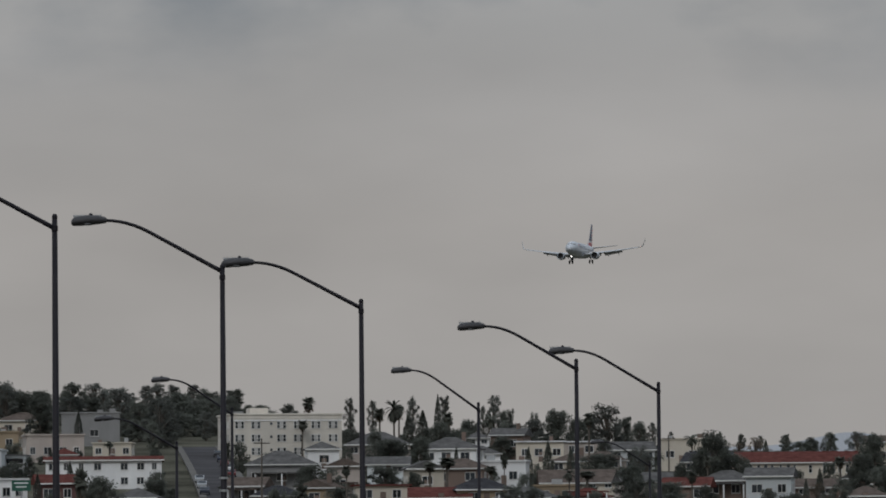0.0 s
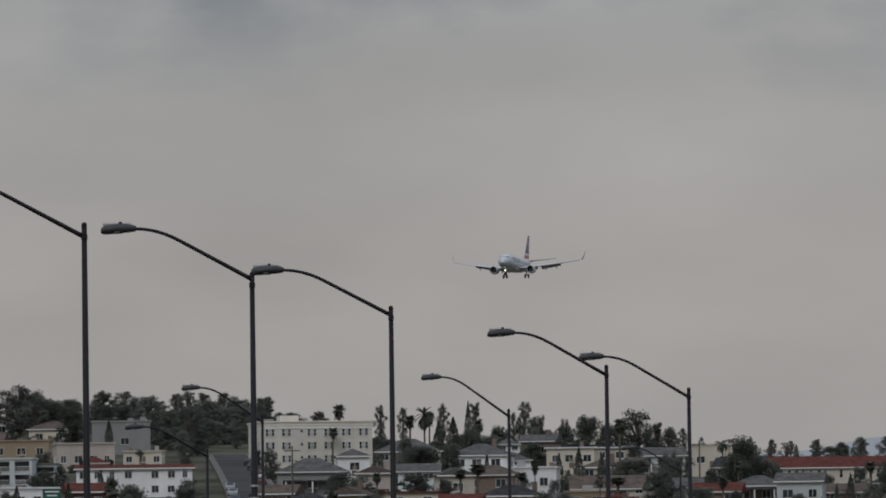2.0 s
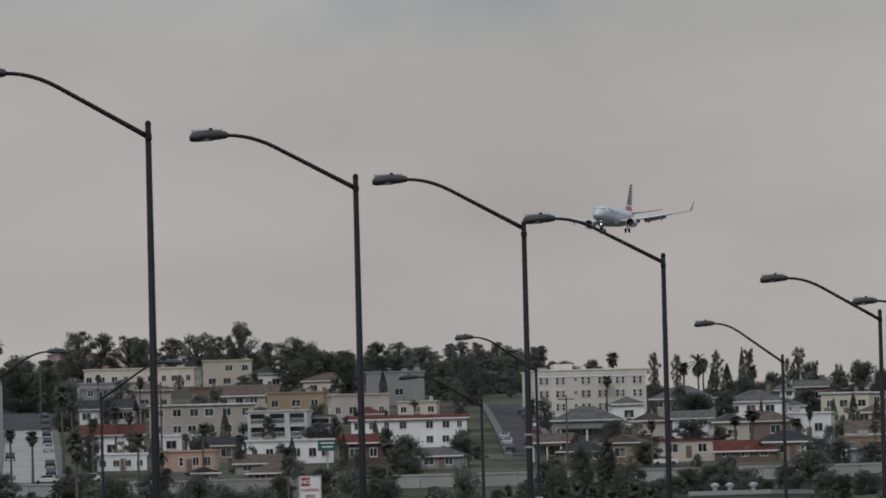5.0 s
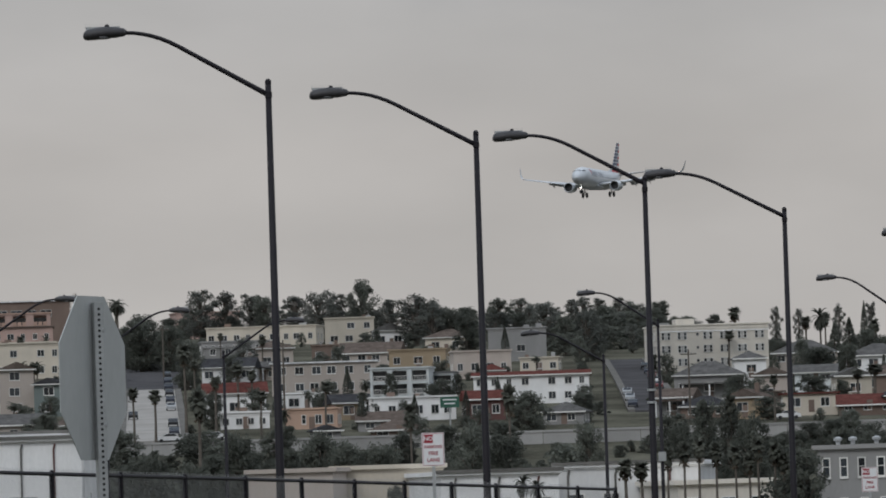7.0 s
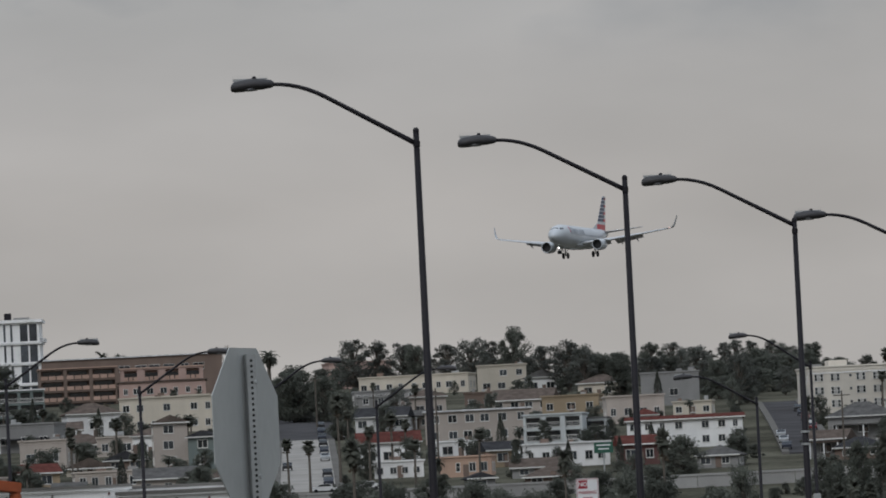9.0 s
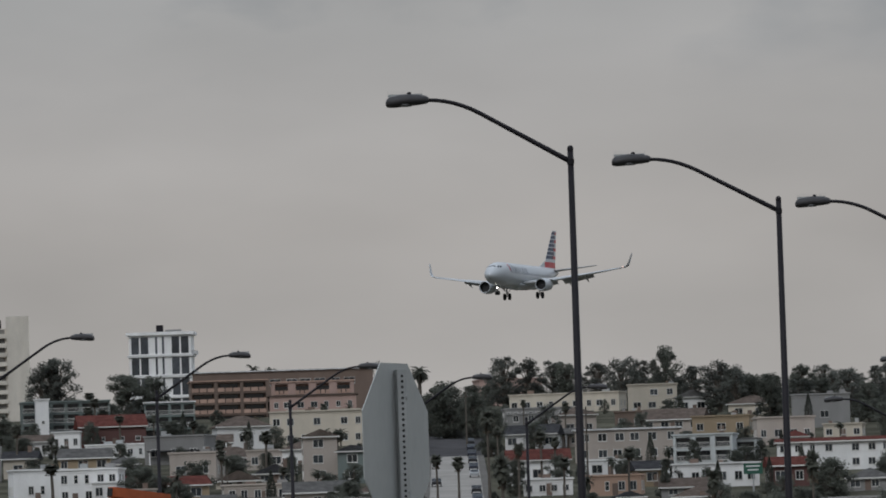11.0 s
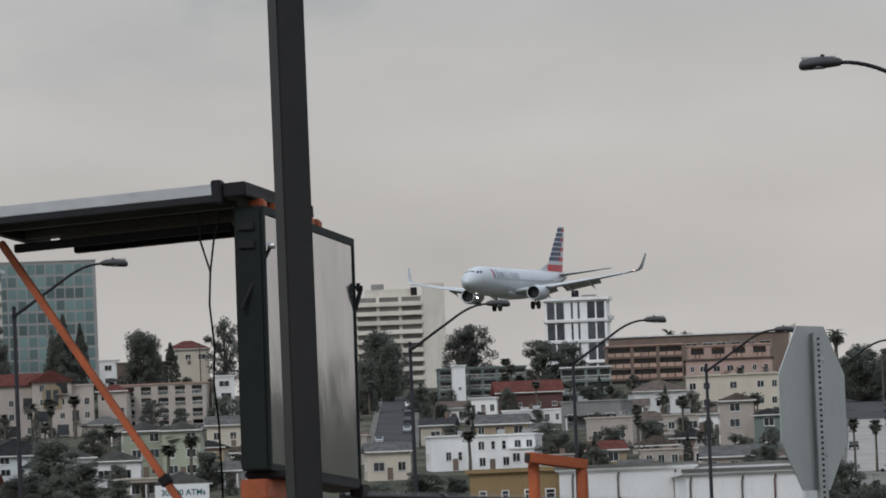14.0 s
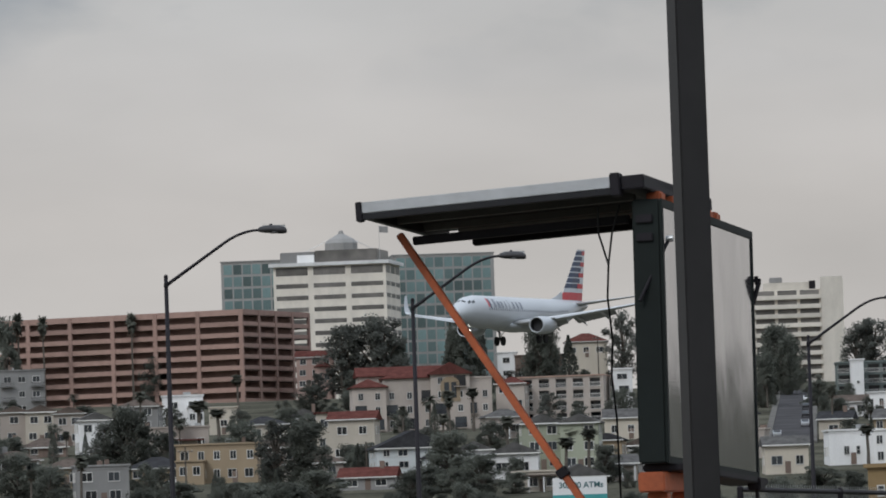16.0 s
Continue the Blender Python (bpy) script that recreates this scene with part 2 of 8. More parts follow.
# ---- ground ----
def ground():
    bm = bmesh.new()
    rings = []
    dd = [0.5, 20, 60, 100, 200, 300, 400, 600, 864, 890, 915, 945, 970, 1000, 1026] + list(range(1060, 1700, 45)) + [1800, 2160, 2500, 3500, 4900]
    turns = [math.radians(x) for x in np.concatenate([np.arange(-20, 8, 0.5), np.arange(8, 340, 4)])]
    for d in dd:
        rings.append([bm.verts.new((d * math.sin(a), d * math.cos(a), hill(d, math.degrees(a) if a < 3.14 else math.degrees(a) - 360))) for a in turns])
    skin(bm, rings, caps=False)
    bm.faces.new(rings[0])
    tagged(part("ground", bm, GROUND), "dry earth and scrub slope rising to the hill", "ground", kind="structure")


ground()


# ---- street lamps ----
def street_lamp(m, height, side, run=3.4, rise=1.05, label="dark painted street lamp with a curved arm over the road", bands=(), control=0, drop=0.2):
    """side: +1 or -1, towards which the arm reaches."""
    ob = empty("street_lamp", m, label, "street lamp", "street lamps along the road")
    part("post", tubed([(0, 0, 0), (0, 0, 0.4), (0, 0, height)], [0.1, 0.085, 0.055], 14), DARK, ob, smooth=True)
    part("base_plate", boxed(-0.2, 0.2, -0.2, 0.2, -0.1, 0.05, 0.01), DARK, ob)
    part("post_cap", tubed([(0, 0, height), (0, 0, height + 0.06), (0, 0, height + 0.1)], [0.057, 0.057, 0.03], 12), DARK, ob)
    part("clamp", boxed(-0.066, 0.066, -0.066, 0.066, height - 0.27, height - 0.13, 0.02), DARK, ob)
    pts, rr = [], []
    reach, lift = run * 0.77, rise + drop
    m_ = lift / 0.81
    for i in range(17):
        q = i / 16
        z = m_ * q if q < 0.62 else m_ * (0.62 + (q - 0.62) - (q - 0.62) ** 2 / 0.76)
        pts.append((side * reach * q, 0, height - drop + z))
        rr.append(0.05 - 0.015 * q)
    part("arm", tubed(pts, rr, 10), DARK, ob, smooth=True)
    # the head: a flat, rounded housing with a lens under it and a light sensor on top
    x0, zc = run * 0.76, height + rise
    bm = bmesh.new()
    rings = []
    for s, ry, rz, dz in ((0, 0.05, 0.05, 0.0), (0.06, 0.1, 0.085, 0), (0.25, 0.15, 0.115, 0.0), (0.5, 0.18, 0.13, 0.0), (0.72, 0.18, 0.13, -0.02), (0.9, 0.165, 0.115, -0.035), (0.97, 0.13, 0.085, -0.045), (1.0, 0.06, 0.04, -0.05)):
        x = side * (x0 + s * 0.8)
        rings.append([bm.verts.new((x, ry * math.cos(q), zc + dz + rz * math.sin(q) * (1.0 if math.sin(q) > 0 else 0.75))) for q in (2 * math.pi * k / 14 for k in range(14))])
    skin(bm, rings)
    head = part("lamp_head", bm, HEADPAINT, ob, "grey cobra-head luminaire", smooth=True)
    part("lens", tubed([(side * (x0 + 0.45), 0, zc - 0.06), (side * (x0 + 0.45), 0, zc - 0.1), (side * (x0 + 0.45), 0, zc - 0.106)], [0.15, 0.14, 0.1], 14), LENS, head, smooth=True)
    part("light_sensor", tubed([(side * (x0 + 0.36), 0, zc + 0.08), (side * (x0 + 0.36), 0, zc + 0.15), (side * (x0 + 0.36), 0, zc + 0.165)], [0.04, 0.04, 0.02], 10), DARK, head, smooth=True)
    xs = [x0 + 0.12 + 0.045 * i + e for i in range(15) for e in (0.0, 0.0035)]
    xs = xs if side > 0 else [-x for x in xs[::-1]]
    part("spike_strip", lattice(xs, (zc + 0.07, zc + 0.125, zc + 0.185), lambda i, j: j == 1 and i % 2 == 1, -0.003, 0.003), GALV, head, "fine bird spike strip")
    for z in bands:
        part("band", tubed([(0, 0, z), (0, 0, z + 0.05)], 0.1, 12), GALV, ob, "pale metal band")
    if control:
        part("control_box", boxed(-0.16, 0.16, -0.2, -0.07, control - 0.2, control + 0.2, 0.015), GALV, ob, "pale grey control box")
    return ob


HEADPAINT = mat("lamp_head_paint", (0.04, 0.038, 0.04), 0.55, gloss=0.35, vary=0.25, scale=4, bump=0.05)
LENS = mat("lamp_lens", (0.12, 0.12, 0.125), 0.25, vary=0.1, bump=0)


def lamp_at(u, dist, top, side, rise=1.25, bands=(), control=0, drop=0.2):
    """u: bearing in degrees; top: height of the post's top over the datum."""
    z = hill(dist, u)
    return street_lamp(spot(u, dist, z), top - z, side, rise=rise, bands=[b - z for b in bands], control=control - z if control else 0, drop=drop)


lamp_at(-5.480, 114.7, 9.51, -1, 1.03)
lamp_at(-3.578, 127.2, 9.15, -1, 0.95)
lamp_at(-2.037, 139.6, 8.70, -1, 1.1, bands=(3.97, 3.69), drop=0.07)
lamp_at(-0.760, 150.8, 8.38, -1, 1.0, drop=0.13)
lamp_at(1.219, 177.3, 7.75, -1, 1.05)
lamp_at(1.974, 191.8, 7.49, -1, 1.09)
lamp_at(0.313, 241.3, 8.21, -1, 1.36)
lamp_at(-1.958, 261.5, 8.61, -1, 1.28, control=2.92)
lamp_at(-2.469, 256.2, 7.10, -1, 1.05)
lamp_at(1.886, 356.2, 7.76, -1, 1.20)
lamp_at(-16.756, 171.6, 9.74, 1)
lamp_at(-14.491, 182.4, 9.30, 1)
lamp_at(-10.860, 206.6, 8.59, 1)
lamp_at(-9.365, 221.3, 8.34, 1)
lamp_at(-8.141, 232.3, 8.15, 1)
lamp_at(-7.063, 244.4, 7.96, 1)
lamp_at(-5.969, 256.2, 7.75, 1)


# ---- airliner ----
SILVER = mat("aircraft_paint_silver", (0.5, 0.525, 0.55), 0.3, 0.1, vary=0.05, scale=0.3, bump=0)
WINGGREY = mat("aircraft_paint_grey", (0.5, 0.51, 0.52), 0.35, 0.2, vary=0.08, scale=0.4, bump=0)
FLAPGREY = mat("flap_grey", (0.36, 0.37, 0.38), 0.5, vary=0.12, scale=0.6, bump=0)
TYRE = mat("tyre_rubber", (0.015, 0.015, 0.016), 0.8, vary=0.2)
STRUT = mat("landing_gear_steel", (0.2, 0.2, 0.21), 0.4, 0.5, vary=0.2)
INLET = mat("engine_inlet_dark", (0.02, 0.02, 0.022), 0.6, vary=0.2)
NAVY = mat("livery_navy", (0.04, 0.055, 0.1), 0.4, vary=0.06, bump=0)
RED = mat("livery_red", (0.48, 0.05, 0.06), 0.4, vary=0.06, bump=0)
GREYBLUE = mat("livery_grey", (0.15, 0.17, 0.21), 0.4, vary=0.06, bump=0)
GLOW = mat("landing_light", (1, 1, 1), 0.3, vary=0, bump=0, emit=9)
BODY = ((0, 2.95, 0.05, 0.05), (-0.25, 2.97, 0.5, 0.5), (-0.9, 3.05, 0.98, 0.98), (-1.8, 3.15, 1.35, 1.38), (-3.2, 3.27, 1.68, 1.78), (-5, 3.3, 1.86, 1.98), (-7, 3.3, 1.88, 2.0),
        (-25, 3.3, 1.88, 2.0), (-29, 3.52, 1.75, 1.8), (-33, 4.02, 1.25, 1.28), (-36, 4.42, 0.75, 0.8), (-38.5, 4.65, 0.3, 0.35), (-38.9, 4.68, 0.08, 0.1))


def loft(rows, n=32, caps=True):
    """Rings along x: (x, centre z, half width, half height)."""
    bm = bmesh.new()
    skin(bm, [[bm.verts.new((x, ry * math.cos(q), zc + rz * math.sin(q))) for q in (2 * math.pi * k / n for k in range(n))] for x, zc, ry, rz in rows], caps)
    return bm


def shift(rows, y, x=0.0):
    bm = loft(rows, 24, caps=False)
    for v in bm.verts:
        v.co.y += y
        v.co.x += x
    return bm


def on_body(x, q, off):
    xs = [-r[0] for r in BODY]
    zc, ry, rz = (float(np.interp(-x, xs, [r[k] for r in BODY])) for k in (1, 2, 3))
    return (x, (ry + off) * math.cos(q), zc + (rz + off) * math.sin(q))


def patch(x0, x1, q0, q1, off=0.012, slant=0.0, nx=3, nq=3):
    """A thin shell that lies on the body between two stations and two angles (degrees from the beam upwards)."""
    bm = bmesh.new()
    grid = [[[bm.verts.new(on_body(x0 + (x1 - x0) * i / nx + slant * j / nq, math.radians(q0 + (q1 - q0) * j / nq), o)) for j in range(nq + 1)] for i in range(nx + 1)] for o in (off, -0.02)]
    for i in range(nx):
        for j in range(nq):
            bm.faces.new((grid[0][i][j], grid[0][i + 1][j], grid[0][i + 1][j + 1], grid[0][i][j + 1]))
    return bm


def wing_mesh(sections):
    """Sections: (leading x, y, z, chord, thickness) from root to tip."""
    bm = bmesh.new()
    rings = []
    for x, y, z, c, t in sections:
        rings.append([bm.verts.new((x - c * s, y, z + k * t)) for s, k in ((0, 0), (0.03, 0.4), (0.1, 0.75), (0.3, 1), (0.6, 0.7), (1, 0.06), (0.6, -0.4), (0.3, -0.55), (0.1, -0.45), (0.03, -0.3))])
    skin(bm, rings)
    return bm


def fin_edge(z):
    f = (z - 4.9) / 6.8
    return -30.6 - 6.0 * f, -37.3 - 1.6 * f, 0.3 - 0.22 * f


def fin_mesh(z0, z1, a0=0.0, a1=1.0, grow=0.0):
    """A slice of the tail fin between two heights and two shares of its chord."""
    bm = bmesh.new()
    rings = []
    for z in (z0, z1):
        a, b, t = fin_edge(z)
        ring = [(a + (b - a) * s, t * k) for s, k in ((a0, 0.9 if a0 else 0.05), (max(a0, 0.25), 1.0), (min(a1, 0.7), 0.75), (a1, 0.1 if a1 == 1 else 0.8))]
        rings.append([bm.verts.new((x, y + grow, z)) for x, y in ring] + [bm.verts.new((x, -y - grow, z)) for x, y in ring[::-1]])
    skin(bm, rings)
    return bm


def wheel_pair(name, x, y, z, r, gap, parent):
    g = part(name, tubed([(x, y, z), (x + 0.12, y, z + 1.15), (x + 0.2, y, z + 2.0)], [0.1, 0.12, 0.14], 10), STRUT, parent, "landing gear leg")
    part("drag_brace", tubed([(x, y, z + 0.4), (x - 0.9, y * 0.8, z + 1.6)], 0.05, 6), STRUT, g)
    for s in (-1, 1):
        w = bmesh.new()
        tube(w, [(x, y + s * gap - 0.17, z), (x, y + s * gap - 0.13, z), (x, y + s * gap + 0.13, z), (x, y + s * gap + 0.17, z)], [r * 0.82, r, r, r * 0.82], 20)
        part("wheel", w, TYRE, g)
    return g


def airliner():
    ob = empty("airliner", Matrix(), "silver-grey twin-engine airliner landing with its gear down", "airplane")
    body = part("fuselage", loft(BODY), SILVER, ob, "silver-grey fuselage", smooth=True)
    part("belly_fairing", loft([(-12.0, 1.9, 0.6, 0.3), (-13.5, 1.75, 1.9, 0.62), (-17, 1.7, 2.1, 0.72), (-20.5, 1.75, 1.9, 0.65), (-23, 1.95, 0.7, 0.35)], 20), SILVER, ob, smooth=True)
    for s in (-1, 1):
        m = (lambda q: q) if s > 0 else (lambda q: 180 - q)
        for x0, x1, q0, q1, sl in ((-1.62, -1.95, 62, 88, -0.08), (-1.85, -2.5, 44, 58, -0.2), (-2.5, -3.05, 37, 49, -0.15)):
            part("cockpit_window", patch(x0, x1, m(q0), m(q1), 0.015, sl), GLASS, body)
        for i in range(38):
            x = -6.0 - i * 0.62
            part("cabin_window", patch(x, x - 0.26, m(3), m(11), 0.01, 0, 1, 1), GREYBLUE, body)
        # the name along the side, as plain upright bars
        part("title_mark", patch(-5.9, -6.35, m(15), m(52), 0.012, -0.15), RED, body)
        part("title_mark", patch(-6.4, -6.8, m(10), m(50), 0.012, -0.1), NAVY, body)
        for i, (w, tall) in enumerate(((0.95, 1), (1.1, 0.72), (0.7, 0.72), (0.5, 0.72), (0.3, 0.95), (0.7, 0.72), (0.75, 0.72), (0.75, 0.72))):
            x = -7.5 - i * 1.08
            part("title_bar", patch(x, x - w * 0.34, m(12), m(12 + 38 * tall), 0.012, -0.12), GREYBLUE, body)
            part("title_bar", patch(x - w * 0.52, x - w * 0.8, m(12), m(12 + 36 * tall), 0.012, 0.05), GREYBLUE, body)
        wing = part("wing", wing_mesh([(-12.9, s * 1.2, 1.85, 8.1, 0.55), (-15.7, s * 5.6, 2.45, 5.2, 0.36), (-18.9, s * 11.5, 3.3, 3.4, 0.22), (-21.4, s * 16.6, 4.15, 1.9, 0.13)]), WINGGREY, ob, "light grey wing", smooth=True)
        part("winglet", wing_mesh([(-21.4, s * 16.6, 4.15, 1.9, 0.12), (-21.75, s * 17.05, 4.4, 1.65, 0.09), (-22.2, s * 17.35, 5.1, 1.2, 0.06), (-23.1, s * 17.65, 6.5, 0.6, 0.04)]), SILVER, wing)
        for (xa, ya, za), (xb, yb, zb) in (((-19.9, 2.0, 1.74), (-19.7, 5.5, 2.3)), ((-19.9, 6.4, 2.42), (-21.4, 11.3, 3.14))):
            bm = bmesh.new()
            skin(bm, [[bm.verts.new((x, s * y, z)) for x, z in ((xx, zz + 0.12), (xx - 0.6, zz + 0.1), (xx - c, zz - 0.28 * c), (xx - 0.6, zz - 0.02))] for xx, y, zz, c in ((xa, ya, za, 2.0), (xb, yb, zb, 1.3))])
            part("flap", bm, FLAPGREY, wing, "lowered grey flap")
        part("slat", wing_mesh([(-15.5, s * 6.2, 2.36, 0.7, 0.12), (-20.8, s * 16.0, 3.95, 0.45, 0.07)]), SILVER, wing)
        for y, x, z in ((4.0, -20.2, 1.75), (7.4, -20.6, 2.28), (10.2, -21.4, 2.75)):
            part("flap_track", flap_track(x, s * y, z), WINGGREY, wing)
        eng = part("engine", shift(((-11.0, 1.62, 0.84, 0.84), (-10.85, 1.62, 0.93, 0.93), (-10.95, 1.62, 1.0, 0.99), (-11.6, 1.6, 1.1, 1.06), (-12.8, 1.6, 1.13, 1.08), (-14.2, 1.63, 1.02, 1.0), (-15.2, 1.66, 0.85, 0.85), (-15.3, 1.66, 0.7, 0.7)), s * 4.85, -1.9), SILVER, ob, "silver engine nacelle", smooth=True)
        part("inlet", shift(((-10.98, 1.62, 0.83, 0.83), (-11.7, 1.62, 0.8, 0.8), (-11.72, 1.62, 0.02, 0.02)), s * 4.85, -1.9), INLET, eng, "dark engine inlet")
        part("exhaust", shift(((-15.1, 1.68, 0.6, 0.6), (-16.6, 1.72, 0.3, 0.3), (-16.7, 1.72, 0.02, 0.02)), s * 4.85, -1.9), STRUT, eng)
        bm = bmesh.new()
        skin(bm, [[bm.verts.new((x, s * 4.85 + y, z)) for y, z in ((-0.12, z0), (0.12, z0), (0.12, z1), (-0.12, z1))] for x, z0, z1 in ((-13.9, 2.5, 2.7), (-16.2, 2.1, 2.75), (-18.4, 2.0, 2.4))])
        part("pylon", bm, SILVER, eng)
        part("tailplane", wing_mesh([(-33.4, s * 0.5, 4.75, 4.4, 0.24), (-37.4, s * 7.1, 5.5, 1.5, 0.08)]), WINGGREY, ob, smooth=True)
        wheel_pair("main_gear", -18.8, s * 2.86, 0.1, 0.565, 0.43, ob)
        bm = bmesh.new()
        bm.faces.new([bm.verts.new((-14.7, s * 2.45 + 0.08 * math.cos(q), 2.18 + 0.08 * math.sin(q))) for q in (2 * math.pi * i / 12 for i in range(12))])
        ret = bmesh.ops.extrude_face_region(bm, geom=bm.faces[:])
        bmesh.ops.translate(bm, vec=(0.62, 0, 0), verts=[v for v in ret["geom"] if isinstance(v, bmesh.types.BMVert)])
        part("landing_light", bm, GLOW, wing, "lit white landing light")
    part("wing_tip_light", tubed([(-21.1, 16.62, 4.2), (-21.5, 16.62, 4.2)], 0.09, 8), mat("navigation_light", (1, 0.2, 0.15), 0.3, vary=0, bump=0, emit=0.6), ob)
    ng = wheel_pair("nose_gear", -4.3, 0.0, 0.15, 0.34, 0.2, ob)
    part("taxi_light", tubed([(-4.0, 0, 1.0), (-4.1, 0, 1.0)], 0.1, 12), GLOW, ng, "lit white taxi light")
    fin = part("fin", fin_mesh(4.6, 11.7), SILVER, ob, "silver tail fin with striped flag pattern")
    part("dorsal_fillet", wing_like_fillet(), SILVER, fin)
    # stripes of the tail: dark and white bands, red towards the rear, a red band low down
    part("stripe", fin_mesh(5.3, 6.25, 0.0, 1.0, 0.012), RED, fin)
    z = 6.8
    for i in range(7):
        h = 0.56 - 0.01 * i
        cut = 0.62 if i % 2 == 0 else 0.72
        part("stripe", fin_mesh(z, z + h, 0.0, cut, 0.012), NAVY, fin)
        if i % 2 == 0:
            part("stripe", fin_mesh(z, z + h, cut, 1.0, 0.012), RED, fin)
        z += 0.7
    return ob


def flap_track(x, y, z):
    bm = loft([(x + 1.6, z + 0.25, 0.05, 0.05), (x + 0.8, z + 0.1, 0.17, 0.22), (x - 0.6, z - 0.25, 0.15, 0.2), (x - 1.6, z - 0.7, 0.03, 0.04)], 10)
    for v in bm.verts:
        v.co.y += y
    return bm


def wing_like_fillet():
    bm = bmesh.new()
    skin(bm, [[bm.verts.new((x, y, z)) for y, z in ((-0.15, 4.4), (0.15, 4.4), (0.02, top), (-0.02, top))] for x, top in ((-27.5, 5.2), (-29.8, 5.75), (-31.4, 6.4))])
    return bm


PLANE = airliner()


# ---- things close to the camera ----
ORANGE = mat("orange_safety_paint", (0.39, 0.09, 0.028), 0.6, vary=0.3, scale=3, grain=30, bump=0.1)
BLACKGREEN = mat("dark_green_enamel", (0.008, 0.012, 0.011), 0.6, gloss=0.2, vary=0.25, scale=2, bump=0.05)
SHEET = mat("scuffed_aluminium_sheet", (0.42, 0.42, 0.43), 0.1, 0.9, vary=0.07, scale=0.9, grain=6, bump=0.05, streak=0.25)
ALU = mat("brushed_aluminium", (0.5, 0.51, 0.52), 0.35, 0.6, vary=0.1, scale=3)
RAILGREY = mat("dull_rail_grey", (0.13, 0.125, 0.12), 0.45, 0.4, vary=0.2, scale=3, bump=0.05)
PANELDARK = mat("solar_panel_back", (0.012, 0.012, 0.014), 0.5, gloss=0.3, vary=0.2, scale=3, bump=0.05)
CABLE = mat("black_cable", (0.012, 0.012, 0.012), 0.6, bump=0)
SIGNWHITE = mat("sign_face_white", (0.72, 0.72, 0.72), 0.4, vary=0.06, scale=5, bump=0)
SIGNRED = mat("sign_ink_red", (0.3, 0.018, 0.035), 0.5, vary=0.1, scale=8, bump=0)
SIGNBACK = mat("bare_aluminium_sign_back", (0.43, 0.44, 0.43), 0.5, 0.2, vary=0.1, scale=3, grain=30, bump=0.05, streak=0.4)
HOLE_SHADE = mat("hole_shade_dark", (0.02, 0.02, 0.02), 0.9, bump=0)


def light_pole():
    ob = empty("light_pole", spot(-11.885, 26.9, 0, 18.8), "square dark bronze light pole", "light pole")
    part("shaft", boxed(-0.0635, 0.0635, -0.0635, 0.0635, 0.04, 9, 0.006), BRONZE, ob)
    part("base_plate", boxed(-0.16, 0.16, -0.16, 0.16, 0, 0.04, 0.006), BRONZE, ob)


def dented(m):
    """Broad shallow dents in a thin sheet."""
    n, l = m.node_tree.nodes, m.node_tree.links
    b = n["Principled BSDF"]
    co, mp, nz, bp = n.new("ShaderNodeTexCoord"), n.new("ShaderNodeMapping"), n.new("ShaderNodeTexNoise"), n.new("ShaderNodeBump")
    mp.inputs["Scale"].default_value = (1, 1.6, 1.0)
    nz.inputs["Scale"].default_value, nz.inputs["Detail"].default_value = 1.1, 1.5
    bp.inputs["Strength"].default_value, bp.inputs["Distance"].default_value = 1.0, 0.011
    l.new(co.outputs["Object"], mp.inputs["Vector"])
    l.new(mp.outputs["Vector"], nz.inputs["Vector"])
    l.new(nz.outputs["Fac"], bp.inputs["Height"])
    l.new(bp.outputs["Normal"], b.inputs["Normal"])


def stop_sign():
    """A stop sign seen from behind, nearly edge-on, on a drilled square post."""
    ob = empty("stop_sign", spot(-7.172, 28.9, 0, 66.5), "bare metal back of a stop sign on a drilled post", "road sign")
    a = 0.381
    bm = bmesh.new()
    c = [(math.cos(math.radians(22.5 + 45 * k)) * a / math.cos(math.radians(22.5)), math.sin(math.radians(22.5 + 45 * k)) * a / math.cos(math.radians(22.5))) for k in range(8)]
    skin(bm, [[bm.verts.new((x, y, 2.55 + z)) for x, z in c] for y in (0.0, 0.004)])
    part("plate", bm, SIGNBACK, ob, "octagonal aluminium plate, back side")
    bm = boxed(-0.0225, 0.0225, -0.052, -0.006, -0.3, 2.9, 0.003)
    post = part("post", bm, GALV, ob, "galvanised square post with punched holes")
    post.matrix_basis = Matrix.Translation((0, -0.03, 0)) @ pose(0, 0, 0, 0, 0, -48) @ Matrix.Translation((0, 0.029, 0))
    # dark discs on the solid post, the holes' shade put into their colour
    hole = tubed([(0, -0.0535, 0), (0, -0.0515, 0)], 0.0068, 10)
    me = bpy.data.meshes.new("hole")
    hole.to_mesh(me)
    hole.free()
    me.materials.append(HOLE_SHADE)
    for i in range(112):
        share("hole", me, None, post, pose(0, 0, 0.05 + i * 0.0254))
    for z in (2.33, 2.77):
        part("bolt", tubed([(0, -0.065, z), (0, -0.05, z)], 0.011, 6), GALV, ob)


def sign_text(body, x, z, size, y, parent):
    cu = bpy.data.curves.new("lettering", "FONT")
    cu.body, cu.size, cu.align_x, cu.align_y = body, size, "CENTER", "CENTER"
    cu.extrude, cu.offset = 0.0012, size * 0.022
    tmp = new("lettering", cu)
    deps = bpy.context.evaluated_depsgraph_get()
    me = bpy.data.meshes.new_from_object(tmp.evaluated_get(deps))
    bpy.data.objects.remove(tmp)
    me.materials.clear()
    ob = new("lettering", me)
    ob.parent = parent
    ob.matrix_basis = pose(x, y, z, 90, 0, 0)
    return ob


